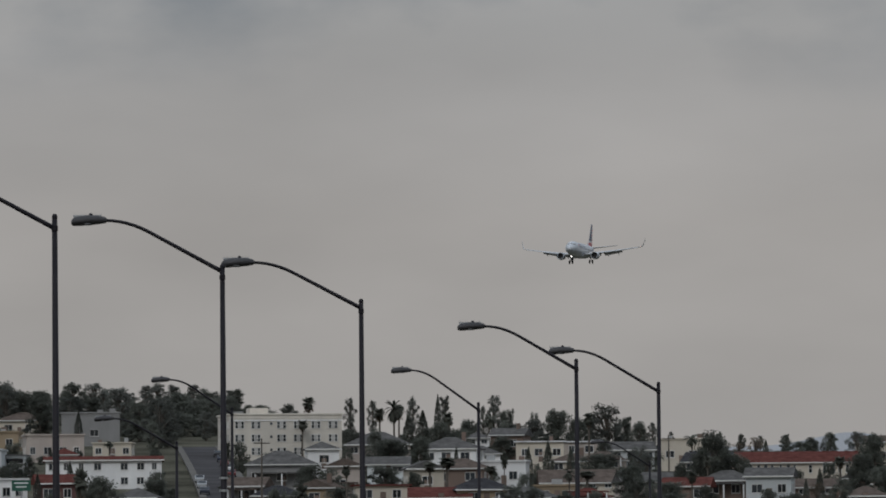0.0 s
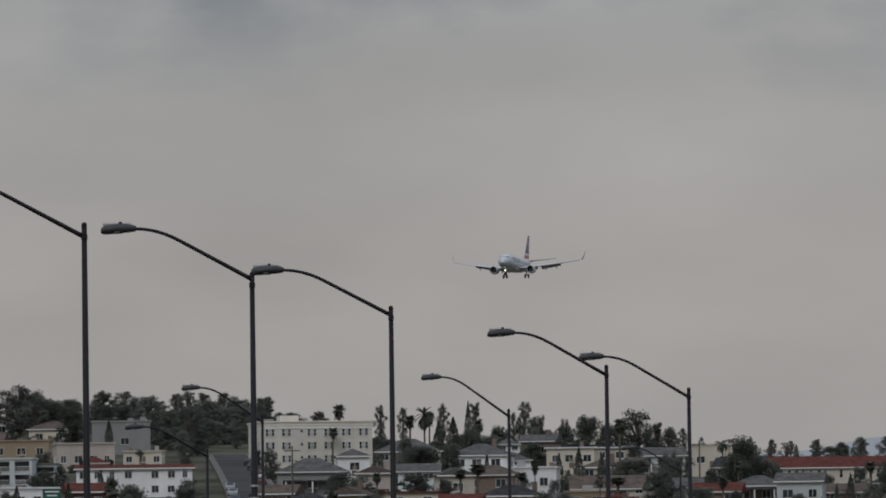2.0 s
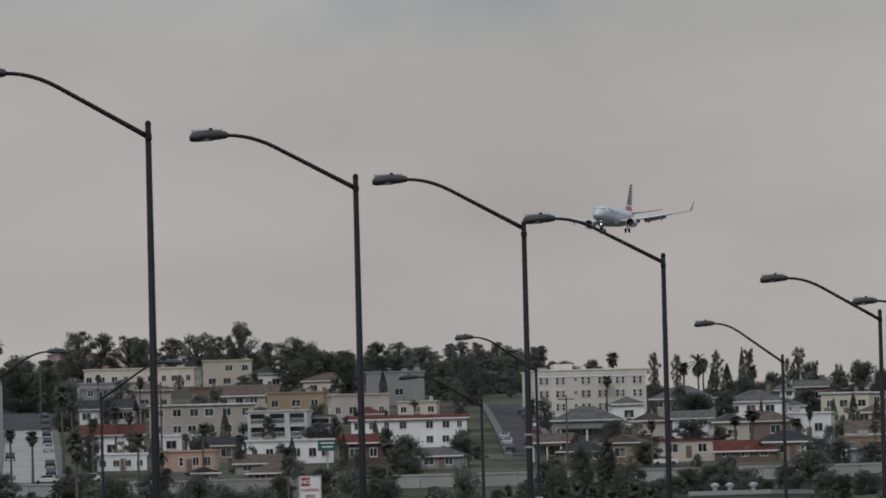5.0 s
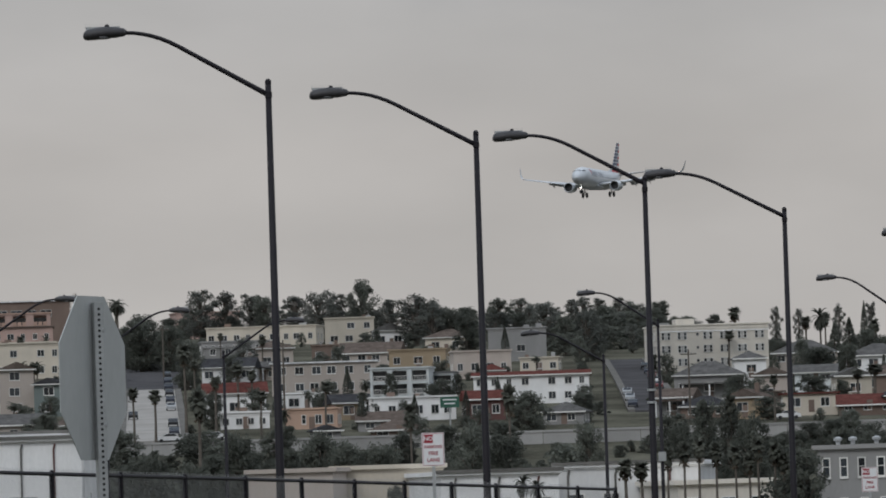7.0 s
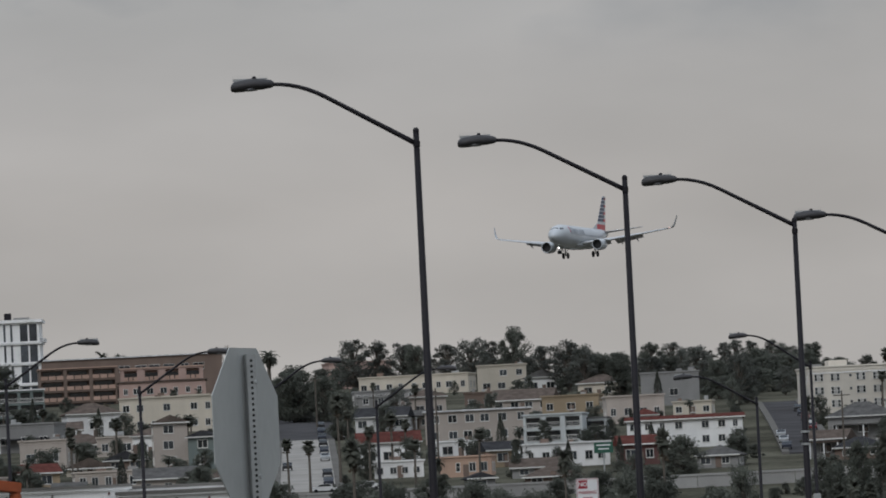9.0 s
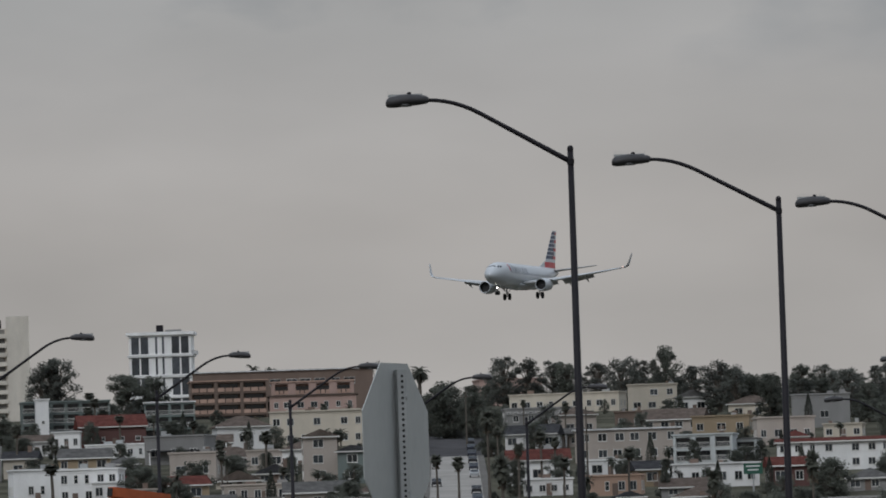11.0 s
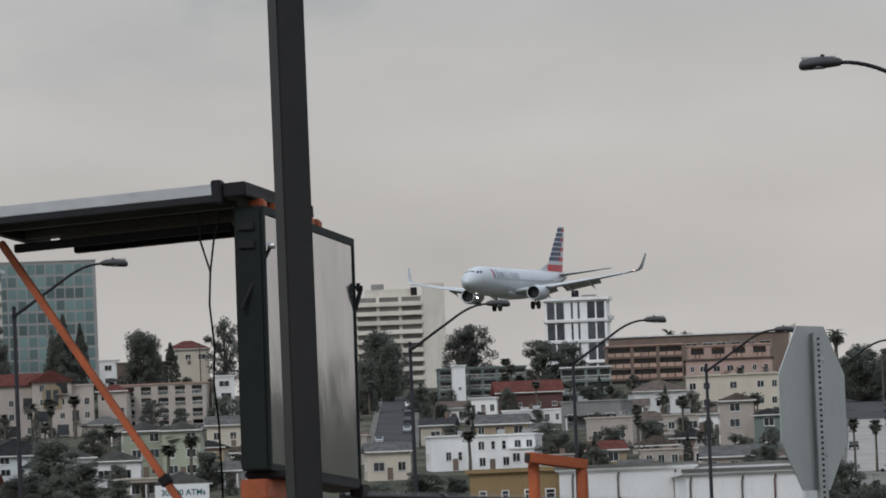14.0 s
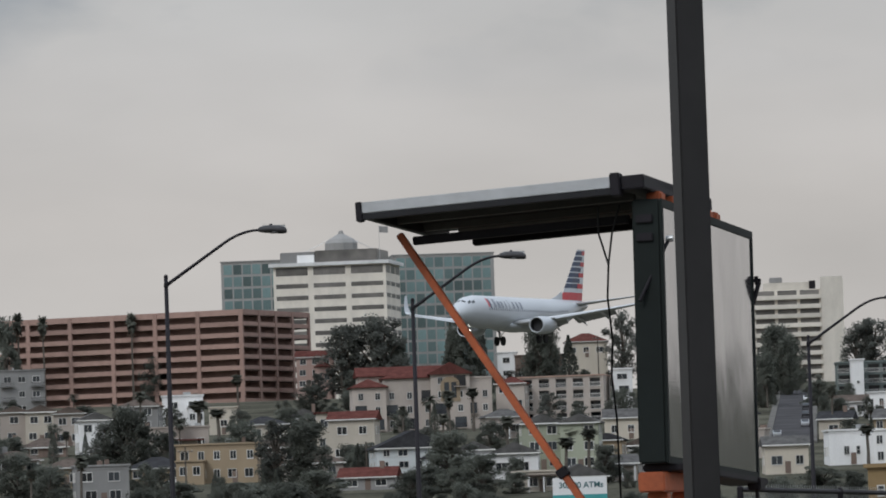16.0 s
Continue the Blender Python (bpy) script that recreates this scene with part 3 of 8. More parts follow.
def fire_lane_sign(bearing, dist, top, turn=0.0):
    z0 = hill(dist, bearing)
    ob = empty("fire_lane_sign", spot(bearing, dist, z0, turn), "white no-parking fire lane sign with red letters on a post", "road sign", "fire lane signs")
    z = top - z0
    plate = part("plate", boxed(-0.153, 0.153, 0, 0.004, z - 0.457, z, 0.001), SIGNWHITE, ob, "white sign plate with red lettering")
    bm = bmesh.new()
    for a in ((-0.145, 0.145, z - 0.014, z - 0.008), (-0.145, 0.145, z - 0.449, z - 0.443), (-0.145, -0.139, z - 0.443, z - 0.014), (0.139, 0.145, z - 0.443, z - 0.014)):
        box(bm, a[0], a[1], -0.003, -0.0005, a[2], a[3])
    part("border", bm, SIGNRED, plate)
    part("red_block", boxed(-0.125, 0.0, -0.003, -0.0005, z - 0.14, z - 0.025), SIGNRED, plate)
    t = sign_text("NO", -0.0625, z - 0.083, 0.078, -0.0045, plate)
    t.data.materials.append(SIGNWHITE)
    for word, dz, size in (("PARKING", 0.195, 0.058), ("FIRE", 0.285, 0.072), ("LANE", 0.375, 0.072)):
        t = sign_text(word, 0, z - dz, size, -0.002, plate)
        t.data.materials.append(SIGNRED)
    part("post", boxed(-0.022, 0.022, 0.006, 0.05, -0.1, z - 0.02, 0.003), GALV, ob)


def fence():
    """Chain-link fence that runs away from the camera: posts, rails and wire."""
    a, b = spot(-11.538, 66.60, 0).translation, spot(-2.4, 112, 0).translation
    za, zb = 2.53, 1.83
    n, run = 16, (b - a)
    length = run.length
    turn = math.degrees(math.atan2(run.y, run.x))
    ob = empty("fence", pose(a.x, a.y, 0, 0, 0, turn), "black chain-link fence with steel posts", "fence")
    for i in range(n + 1):
        x = length * i / n
        top = za + (zb - za) * i / n
        part("post", tubed([(x, 0, -0.6), (x, 0, top + 0.02), (x, 0, top + 0.05)], [0.036, 0.036, 0.02], 8), DARK, ob)
    part("top_rail", tubed([(0, 0, za), (length, 0, zb)], 0.026, 8), DARK, ob)
    bm = bmesh.new()
    step = 0.07
    k = 0
    x = -2.0
    hgt = 2.2
    while x < length:
        for s in (1, -1):
            x0, x1 = (x, x + hgt) if s > 0 else (x + hgt, x)
            p = []
            for xx, f in ((x0, 0.0), (x1, 1.0)):
                g = min(max(xx, 0), length)
                f = f if x0 == x1 else abs(g - x0) / hgt
                p.append((g, (za + (zb - za) * g / length) - hgt * (1 - f)))
            (ax, az), (bx, bz) = p
            if abs(ax - bx) > 0.05:
                v = [bm.verts.new(c) for c in ((ax, 0.002 * s, az - 0.004), (ax, 0.002 * s, az + 0.004), (bx, 0.002 * s, bz + 0.004), (bx, 0.002 * s, bz - 0.004))]
                bm.faces.new(v)
        x += step
    x = 0.0
    while x < length:
        g = za + (zb - za) * x / length
        bm.faces.new([bm.verts.new(c) for c in ((x - 0.012, 0.0, g - 0.01), (x + 0.012, 0.0, g - 0.01), (x + 0.02, 0.004, g + 0.065), (x + 0.008, 0.004, g + 0.065))])
        x += step
    tagged(part("wire", bm, GALV, ob), kind="stuff")


def message_board():
    """A trailer-mounted sign cabinet seen almost edge-on, with a raised panel on an orange strut."""
    z0, z1 = 2.55, 4.41
    ob = empty("sign_trailer", pose(-9.40, 42.55, 0), "trailer-mounted sign cabinet with a raised solar panel", "trailer")
    L = 3.2
    # cabinet: x from -0.02 to 0.2, length along y; the broad grey back faces +x
    cab = part("cabinet", boxed(0.0, 0.2, 0, L, z0, z1, 0.012), BLACKGREEN, ob, "dark green steel cabinet")
    lean = Matrix.Translation((0, 0, z0)) @ pose(0, 0, 0, -1.9, 0, 0) @ Matrix.Translation((0, 0, -z0))
    cab.matrix_basis = lean
    part("back_sheet", boxed(0.201, 0.207, 0.06, L - 0.05, z0 + 0.05, z1 - 0.06), SHEET, cab, "scuffed grey metal sheet")
    for a in ((0.0, 0.06, z0, z1), (L - 0.05, L, z0, z1)):
        part("corner_trim", boxed(0.2, 0.216, a[0], a[1], a[2], a[3], 0.004), BLACKGREEN, cab)
    part("top_trim", boxed(0.2, 0.216, 0.06, L - 0.05, z1 - 0.06, z1, 0.004), BLACKGREEN, cab)
    part("bottom_trim", boxed(0.2, 0.216, 0.06, L - 0.05, z0, z0 + 0.05, 0.004), BLACKGREEN, cab)
    for z in (z1 - 0.17, z1 - 0.3):
        part("hinge", boxed(0.03, 0.15, -0.022, 0.0, z, z + 0.06, 0.006), DARK, cab)
    for i, y in enumerate((0.25, 0.7, 1.9, 2.15)):
        part("marker_light", boxed(0.05, 0.16, y, y + 0.16, z1, z1 + 0.075, 0.015), ORANGE, cab, "orange marker lamp")
    # gas strut on the back and a small work light at the far corner
    part("gas_strut", tubed([(0.24, 0.1, z1 - 0.28), (0.05, -0.05, z1 - 0.72)], 0.013, 8), DARK, cab)
    part("strut_bracket", tubed([(0.22, 0.1, z1 - 0.28), (0.27, 0.1, z1 - 0.28)], 0.022, 8), GALV, cab)
    lamp = part("work_light", boxed(0.2, 0.265, L - 0.02, L + 0.05, z1 - 0.4, z1 - 0.335, 0.02), DARK, cab)
    part("light_arm", tubed([(0.2, L - 0.01, z1 - 0.56), (0.25, L + 0.02, z1 - 0.38)], 0.018, 8), DARK, lamp)
    # raised panel, outer end a little lower
    T = Matrix.Translation((-0.12, -0.05, z1 + 0.108)) @ pose(0, 0, 0, -1.6, -3.0, 0)
    W, D = 1.81, 2.3
    pan = empty("solar_panel", T, "", "")
    for key in ("label", "category"):
        if key in pan:
            del pan[key]
    pan.parent = ob
    part("panel_sheet", boxed(-W + 0.05, 0.24, 0.04, D, 0.0, 0.03, 0.004), PANELDARK, pan)
    part("front_rail", boxed(-W, 0.0, -0.02, 0.03, -0.028, 0.05, 0.004), ALU, pan, "bright aluminium edge rail")
    part("rail_skirt", boxed(-W, 0.0, -0.014, 0.04, -0.075, -0.03, 0.003), PANELDARK, pan)
    part("end_cap", boxed(-W - 0.045, -W, -0.03, 0.06, -0.085, 0.055, 0.006), DARK, pan)
    part("end_cap", boxed(0.0, 0.07, -0.04, 0.1, -0.09, 0.075, 0.008), DARK, pan)
    part("side_rail", boxed(0.07, 0.24, 0.0, D, -0.05, 0.05, 0.008), DARK, pan)
    part("side_rail", boxed(-W, -W + 0.05, 0.06, D, -0.07, 0.02, 0.004), PANELDARK, pan)
    for y in (0.75, 1.5):
        part("cross_rail", boxed(-W + 0.05, 0.0, y, y + 0.05, -0.055, -0.001, 0.004), RAILGREY, pan)
    part("roller_tube", tubed([(-W + 0.3, D - 0.7, -0.056), (0.1, D - 0.7, -0.056)], 0.05, 14), RAILGREY, pan)
    part("back_rail", boxed(-W + 0.24, 0.1, D - 0.1, D, -0.13, 0.0, 0.006), DARK, pan)
    part("hinge_arm", boxed(-W + 0.22, 0.0, 0.5, 0.56, -0.24, -0.18, 0.006), DARK, pan)
    part("strut", boxed(-0.03, 0.03, -0.025, 0.025, 0, 3.1, 0.006, look_bar((-1.78, 0.4, 4.26), (0.15, 0.4, 1.3))), ORANGE, ob, "orange square steel strut")
    part("strut_collar", boxed(-0.045, 0.045, -0.04, 0.04, 2.05, 2.12, 0.006, look_bar((-1.78, 0.4, 4.26), (0.15, 0.4, 1.3))), DARK, ob)
    for dx, top in ((-0.3, z1 - 0.02), (-0.14, z1 - 0.02)):
        part("cable", tubed([(dx, 0.3, top), (-0.25 + (dx + 0.22) * 0.6, 0.3, top - 0.2), (-0.235, 0.3, top - 0.42), (-0.25, 0.3, top - 0.65), (-0.225, 0.3, top - 0.95), (-0.24, 0.3, top - 1.2), (-0.215, 0.3, top - 1.5), (-0.2, 0.3, z0 - 0.6)], 0.0075, 6), CABLE, ob)
    # frame and wheels below
    part("mast", boxed(0.03, 0.17, 0.1, 0.24, 0.7, z0 - 0.2, 0.008), ORANGE, ob)
    part("mast", boxed(0.03, 0.17, 0.9, 1.04, 0.7, z0 - 0.2, 0.008), ORANGE, ob)
    part("cradle", boxed(0.0, 0.19, -0.05, 1.1, z0 - 0.2, z0 - 0.06, 0.01), ORANGE, ob)
    part("skid", boxed(0.0, 0.3, 0.1, L - 0.1, z0 - 0.05, z0 - 0.002, 0.008), DARK, cab)
    part("bracket", boxed(0.22, 0.32, L - 0.5, L - 0.3, z0 - 0.1, z0 - 0.01, 0.01), DARK, cab)
    part("hanging_cable", tubed([(0.27, L - 0.4, z0 - 0.1), (0.28, L - 0.42, z0 - 0.4), (0.22, L - 0.5, z0 - 0.9), (0.1, L - 0.8, 0.7)], 0.016, 6), CABLE, ob)
    part("chassis", boxed(-0.8, 1.0, 0.2, L - 0.2, 0.5, 0.72, 0.02), ORANGE, ob)
    for x in (-0.95, 1.0):
        w = part("wheel", tubed([(x, 1.9, 0.33), (x + 0.18, 1.9, 0.33)], 0.33, 20), TYRE, ob)
        part("rim", tubed([(x - 0.01, 1.9, 0.33), (x + 0.19, 1.9, 0.33)], 0.18, 14), GALV, w)


def look_bar(a, b):
    a, b = Vector(a), Vector(b)
    return Matrix.Translation(a) @ (b - a).to_track_quat("Z", "Y").to_matrix().to_4x4()


def orange_frame():
    """A loop of orange square tube on two legs."""
    ob = empty("orange_frame", spot(-9.5, 40, 0, -12), "orange square-tube steel frame standing upright", "barrier")
    top = 2.55
    part("leg", boxed(-0.165, -0.1, -0.3, -0.235, 0, top - 0.07, 0.008), ORANGE, ob)
    part("leg", boxed(0.1, 0.165, -0.06, 0.005, 0, top - 0.12, 0.008), ORANGE, ob)
    bar = look_bar((-0.15, -0.36, top - 0.035), (0.135, -0.02, top - 0.09))
    part("top_bar", boxed(-0.034, 0.034, -0.034, 0.034, 0, 0.47, 0.006, bar), ORANGE, ob)
    # dark plate on the closed bar end, its colour giving the inner shade
    part("bar_end", boxed(-0.026, 0.026, -0.026, 0.026, -0.004, 0.0, 0.0, bar), HOLE_SHADE, ob, "dark plate painted as the shaded tube opening")
    part("foot", boxed(-0.25, 0.25, -0.4, 0.1, -0.02, 0.03, 0.006), ORANGE, ob)


dented(SHEET)
light_pole()
stop_sign()
fire_lane_sign(-4.065, 85, 2 + 94 * 85 / 11000)
fire_lane_sign(-0.06, 117, 2 + 8 * 117 / 11000)
fence()
message_board()
orange_frame()


# ---- buildings ----
WINDOW_MESHES = {}


def window_meshes(w, h):
    key = (round(w * 5) / 5, round(h * 5) / 5)
    if key not in WINDOW_MESHES:
        w, h = key
        f = 0.09
        if w > 0.9:
            bm = lattice((-w / 2, -w / 2 + f, -0.035, 0.035, w / 2 - f, w / 2), (-0.08, f, h - f, h), lambda i, j: i in (1, 3) and j == 1, -0.09, 0.05)
        else:
            bm = lattice((-w / 2, -w / 2 + f, w / 2 - f, w / 2), (-0.08, f, h * 0.52, h * 0.52 + 0.05, h - f, h), lambda i, j: i == 1 and j in (1, 3), -0.09, 0.05)
        fr = bpy.data.meshes.new("window")
        bm.to_mesh(fr)
        bm.free()
        fr.materials.append(FRAME)
        bm = boxed(-w / 2 + f * 0.8, w / 2 - f * 0.8, -0.02, 0.04, f * 0.8, h - f * 0.8)
        pa = bpy.data.meshes.new("pane")
        bm.to_mesh(pa)
        bm.free()
        pa.materials.append(GLASS)
        WINDOW_MESHES[key] = (fr, pa)
    return WINDOW_MESHES[key]


def put_window(parent, x, y, z, w, h, turn=0):
    fr, pa = window_meshes(w, h)
    o = share("window", fr, None, parent, pose(x, y, z, 0, 0, turn))
    share("pane", pa, None, o, Matrix())
    return o


def roof_mesh(kind, w, d, z, over, pitch):
    bm = bmesh.new()
    x, y0, y1 = w / 2 + over, -over, d + over
    if kind == "flat":
        # parapet with a small cornice and the deck inside it, in one piece
        p, rings = pitch, []
        for o, zz in ((0.06, z - 0.05), (0.06, z + p - 0.3), (0.3, z + p - 0.26), (0.3, z + p + 0.04), (-0.22, z + p + 0.04), (-0.22, z + 0.06)):
            rings.append([bm.verts.new(c) for c in ((-w / 2 - o, -o, zz), (w / 2 + o, -o, zz), (w / 2 + o, d + o, zz), (-w / 2 - o, d + o, zz))])
        skin(bm, rings)
        return bm
    if kind == "slab":
        box(bm, -x, x, y0, y1, z, z + 0.3)
        return bm
    base = [(-x, y0), (x, y0), (x, y1), (-x, y1)]
    lo = [bm.verts.new((a, b, z - 0.12)) for a, b in base]
    mid = [bm.verts.new((a, b, z + 0.08)) for a, b in base]
    if kind == "hip":
        s = min(w, d) / 2 + over
        if w > d:
            top = [(-x + s, d / 2), (x - s, d / 2)]
        else:
            top = [(0, y0 + s), (0, y1 - s)]
        t = [bm.verts.new((a, b, z + pitch)) for a, b in top]
        if w > d:
            faces = [(mid[0], mid[1], t[1], t[0]), (mid[1], mid[2], t[1]), (mid[2], mid[3], t[0], t[1]), (mid[3], mid[0], t[0])]
        else:
            faces = [(mid[0], mid[1], t[0]), (mid[1], mid[2], t[1], t[0]), (mid[2], mid[3], t[1]), (mid[3], mid[0], t[0], t[1])]
    elif kind == "gable":       # gable towards the viewer
        t = [bm.verts.new((0, y0, z + pitch)), bm.verts.new((0, y1, z + pitch))]
        faces = [(mid[0], mid[1], t[0]), (mid[1], mid[2], t[1], t[0]), (mid[2], mid[3], t[1]), (mid[3], mid[0], t[0], t[1])]
    else:                       # ridge: eaves towards the viewer
        t = [bm.verts.new((-x, d / 2, z + pitch)), bm.verts.new((x, d / 2, z + pitch))]
        faces = [(mid[0], mid[1], t[1], t[0]), (mid[1], mid[2], t[1]), (mid[2], mid[3], t[0], t[1]), (mid[3], mid[0], t[0])]
    for f in faces:
        bm.faces.new(f)
    for k in range(4):
        bm.faces.new((lo[k], lo[(k + 1) % 4], mid[(k + 1) % 4], mid[k]))
    bm.faces.new(lo[::-1])
    return bm


def spanish_block(bearing, dist, z, w, h):
    """Several joined wings of different heights under red tile roofs, one with an arched bay."""
    ob = empty("apartment_building", spot(bearing, dist, z, 4), "beige Spanish-style apartment building with red tile roofs", "apartment building")
    for f0, f1, hh, fwd, kind in ((-0.5, -0.26, 0.78, 0.0, "hip"), (-0.28, 0.1, 0.9, 1.5, "hip"), (0.06, 0.34, 0.98, 0.4, "gable"), (0.3, 0.5, 0.76, 1.8, "flat"), (-0.44, 0.2, 0.96, 6.0, "ridge")):
        x0, x1, top = f0 * w, f1 * w, hh * h
        rise = {"hip": 2.0, "gable": 2.6, "flat": 0.8, "ridge": 2.2}[kind]
        wall = part("wall", boxed(x0, x1, fwd, fwd + 11, -12, top - rise), WALLS["beige"], ob)
        rb = roof_mesh(kind, x1 - x0, 11, top - rise, 0.0 if kind == "flat" else 0.6, rise)
        for v in rb.verts:
            v.co += Vector(((x0 + x1) / 2, fwd, 0))
        part("roof", rb, ROOFS["red"] if kind != "flat" else WALLS["beige"], ob)
        if fwd > 5:
            continue
        n = max(2, int((x1 - x0) / 3.6))
        for r in range(int((top - rise) / 3.1)):
            for c in range(n):
                x = x0 + (x1 - x0) * (c + 0.5) / n
                if (c + r) % 3 == 1:
                    # flat dark box on the wall, standing in for the shade of a recess
                    part("loggia", boxed(x - 1.3, x + 1.3, fwd - 0.03, fwd + 0.4, r * 3.1 + 0.5, r * 3.1 + 2.9), GLASS, ob, "dark glass box standing in for a shaded balcony recess")
                    b = part("balcony", boxed(x - 1.4, x + 1.4, fwd - 0.9, fwd - 0.02, r * 3.1 + 0.3, r * 3.1 + 0.48), WALLS["beige"], ob)
                    xs = [x - 1.4 + 2.75 * i / 9 + e for i in range(10) for e in (0.0, 0.05)]
                    part("railing", lattice(xs, (r * 3.1 + 0.48, r * 3.1 + 0.54, r * 3.1 + 1.35, r * 3.1 + 1.42), lambda i, j: i % 2 == 1 and j == 1, fwd - 0.9, fwd - 0.85), DARK, b)
                else:
                    put_window(ob, x, fwd - 0.01, r * 3.1 + 1.0, 1.2, 1.6)
        if kind == "gable":
            bm = bmesh.new()
            xm = (x0 + x1) / 2
            arc = [(xm + 2.2 * math.cos(q), top - rise - 2.6 + 2.0 * math.sin(q)) for q in (math.pi * k / 12 for k in range(13))] + [(xm - 2.2, top - rise - 6.2), (xm + 2.2, top - rise - 6.2)]
            skin(bm, [[bm.verts.new((x, y, zz)) for x, zz in arc] for y in (fwd - 0.12, fwd - 0.02)])
            a = part("arch_bay", bm, WALLS["tan"], ob, "arched tan window bay")
            for dx in (-0.8, 0.8):
                part("window", boxed(xm + dx - 0.55, xm + dx + 0.55, fwd - 0.2, fwd - 0.125, top - rise - 5.4, top - rise - 1.9), GLASS, a)


def house(bearing, dist, z, w, h, wall, roof="flat", roofing="grey", label="", turn=0.0, d=10.0, rows=0, cols=0, name="house", balcony=0, pitch=0.0, chimney=0, porch=0, tall=0.0, wide=0.0):
    """A building seen from the front: wall, roof, windows row by row, with balconies, a chimney or a porch."""
    ob = empty(name, spot(bearing, dist, z, turn), label or f"{wall} stucco house with a {roofing} {roof} roof", "house" if name == "house" else name.replace("_", " "))
    over = 0.0 if roof == "flat" else 0.5
    rise = pitch or {"flat": 0.35 if name == "warehouse" else 0.7, "slab": 0.3, "hip": min(w, d) * 0.26, "gable": w * 0.24, "ridge": d * 0.24}[roof]
    eave = h - rise
    bm = boxed(-w / 2, w / 2, 0, d, -12 if dist > 700 else -1, eave)
    if roof == "gable":
        v = [bm.verts.new(c) for c in ((-w / 2, 0.0, eave), (w / 2, 0.0, eave), (0, 0.0, h - 0.25))]
        v2 = [bm.verts.new(c) for c in ((-w / 2, 0.12, eave), (w / 2, 0.12, eave), (0, 0.12, h - 0.25))]
        skin(bm, [v, v2])
    part("wall", bm, WALLS[wall], ob)
    rm = part("roof", roof_mesh(roof, w, d, eave, over, rise), ROOFS[roofing] if roof != "flat" else WALLS[wall], ob)
    if chimney:
        part("chimney", boxed(w * 0.2, w * 0.2 + 0.8, d * 0.4, d * 0.4 + 0.7, eave - 0.1, h + 1.0), WALLS["brown"], rm)
    rows = rows or max(1, int(eave / 2.9))
    cols = cols or max(1, int(w / 3.4))
    storey, bay = eave / rows, w / cols
    ww, wh = wide or min(2.0, bay * 0.52), tall or min(1.7, storey * 0.54)
    rnd = random.Random(int(abs(bearing * 1000)))
    for r in range(rows):
        for c in range(cols):
            if rnd.random() < 0.1 and rows * cols > 3:
                continue
            x, zz = -w / 2 + bay * (c + 0.5) + rnd.uniform(-0.1, 0.1) * bay, storey * r + storey * 0.32
            put_window(ob, x, -0.01, zz, ww * rnd.choice((1, 1, 1, 0.75)), wh)
        if turn:
            side = -1 if turn > 0 else 1
            for y in (d * 0.3, d * 0.7):
                put_window(ob, side * (w / 2 + 0.01), y, storey * r + storey * 0.32, 1.2, wh, 90 * side)
    for r in range(balcony):
        zz = storey * (r + (rows - balcony)) + 0.05
        for c in range(0, cols, 2):
            x = -w / 2 + bay * (c + 0.5)
            bm = boxed(x - bay * 0.45, x + bay * 0.45, -1.3, 0, zz, zz + 0.16)
            b = part("balcony", bm, WALLS[wall], ob)
            nb = max(3, int(bay * 0.9 / 0.28))
            xs = [x - bay * 0.45 + bay * 0.9 * i / nb + e for i in range(nb + 1) for e in (0.0, 0.05)]
            bm = lattice(xs, (zz + 0.14, zz + 0.22, zz + 1.05, zz + 1.12), lambda i, j: i % 2 == 1 and j == 1, -1.3, -1.25)
            part("railing", bm, DARK if wall not in ("blue", "white") else FRAME, b)
    if name == "warehouse" and wall == "white":
        for k in (-0.42, -0.05, 0.31):
            x = (k + rnd.uniform(-0.05, 0.05)) * w
            part("downpipe", tubed([(x, -0.09, 0), (x, -0.09, eave - 0.5), (x + 0.1, -0.09, eave - 0.1)], 0.07, 8), PAVING if k < 0.3 else WALLS["redbrown"], ob, "weathered downpipe")
        part("coping", boxed(-w / 2 - 0.35, w / 2 + 0.35, -0.42, -0.31, h - 0.1, h + 0.12), PAVING, rm)
    if roof == "flat" and name != "warehouse" and w > 7:
        for k in range(2):
            x, y = rnd.uniform(-0.4, 0.35) * w, rnd.uniform(0.2, 0.6) * d
            part("roof_box", boxed(x, x + rnd.uniform(0.6, 1.8), y, y + 1.2, eave + 0.05, h + rnd.uniform(0.3, 1.1), 0.03), rnd.choice((WALLS["grey"], GALV, WALLS["brown"])), rm)
    if "vents" in label:
        for k in (-0.3, -0.1, 0.22):
            part("roof_vent", tubed([(k * w, 3, eave), (k * w, 3, h + 0.3), (k * w, 3, h + 0.33), (k * w, 3, h + 0.5), (k * w, 3, h + 0.6)], [0.16, 0.16, 0.3, 0.3, 0.08], 12), GALV, rm, "pale metal roof vent")
    if w > 9 and rows > 1 and name == "house" and not porch:
        # a lower wing that stands forward, with its own roof, windows and door
        sd = 1 if rnd.random() < 0.5 else -1
        bw, bh, bd = w * rnd.uniform(0.34, 0.48), eave * rnd.uniform(0.5, 0.72), rnd.uniform(1.8, 3.4)
        bx = sd * (w / 2 - bw / 2 - rnd.uniform(-0.8, 0.6))
        wing = part("front_wing", boxed(bx - bw / 2, bx + bw / 2, -bd, -0.02, -12 if dist > 700 else -1, bh), WALLS[wall], ob)
        rk = "hip" if roof != "flat" else "flat"
        r2 = roof_mesh(rk, bw, bd + 0.6, bh, 0.35 if rk == "hip" else 0.0, 1.1 if rk == "hip" else 0.5)
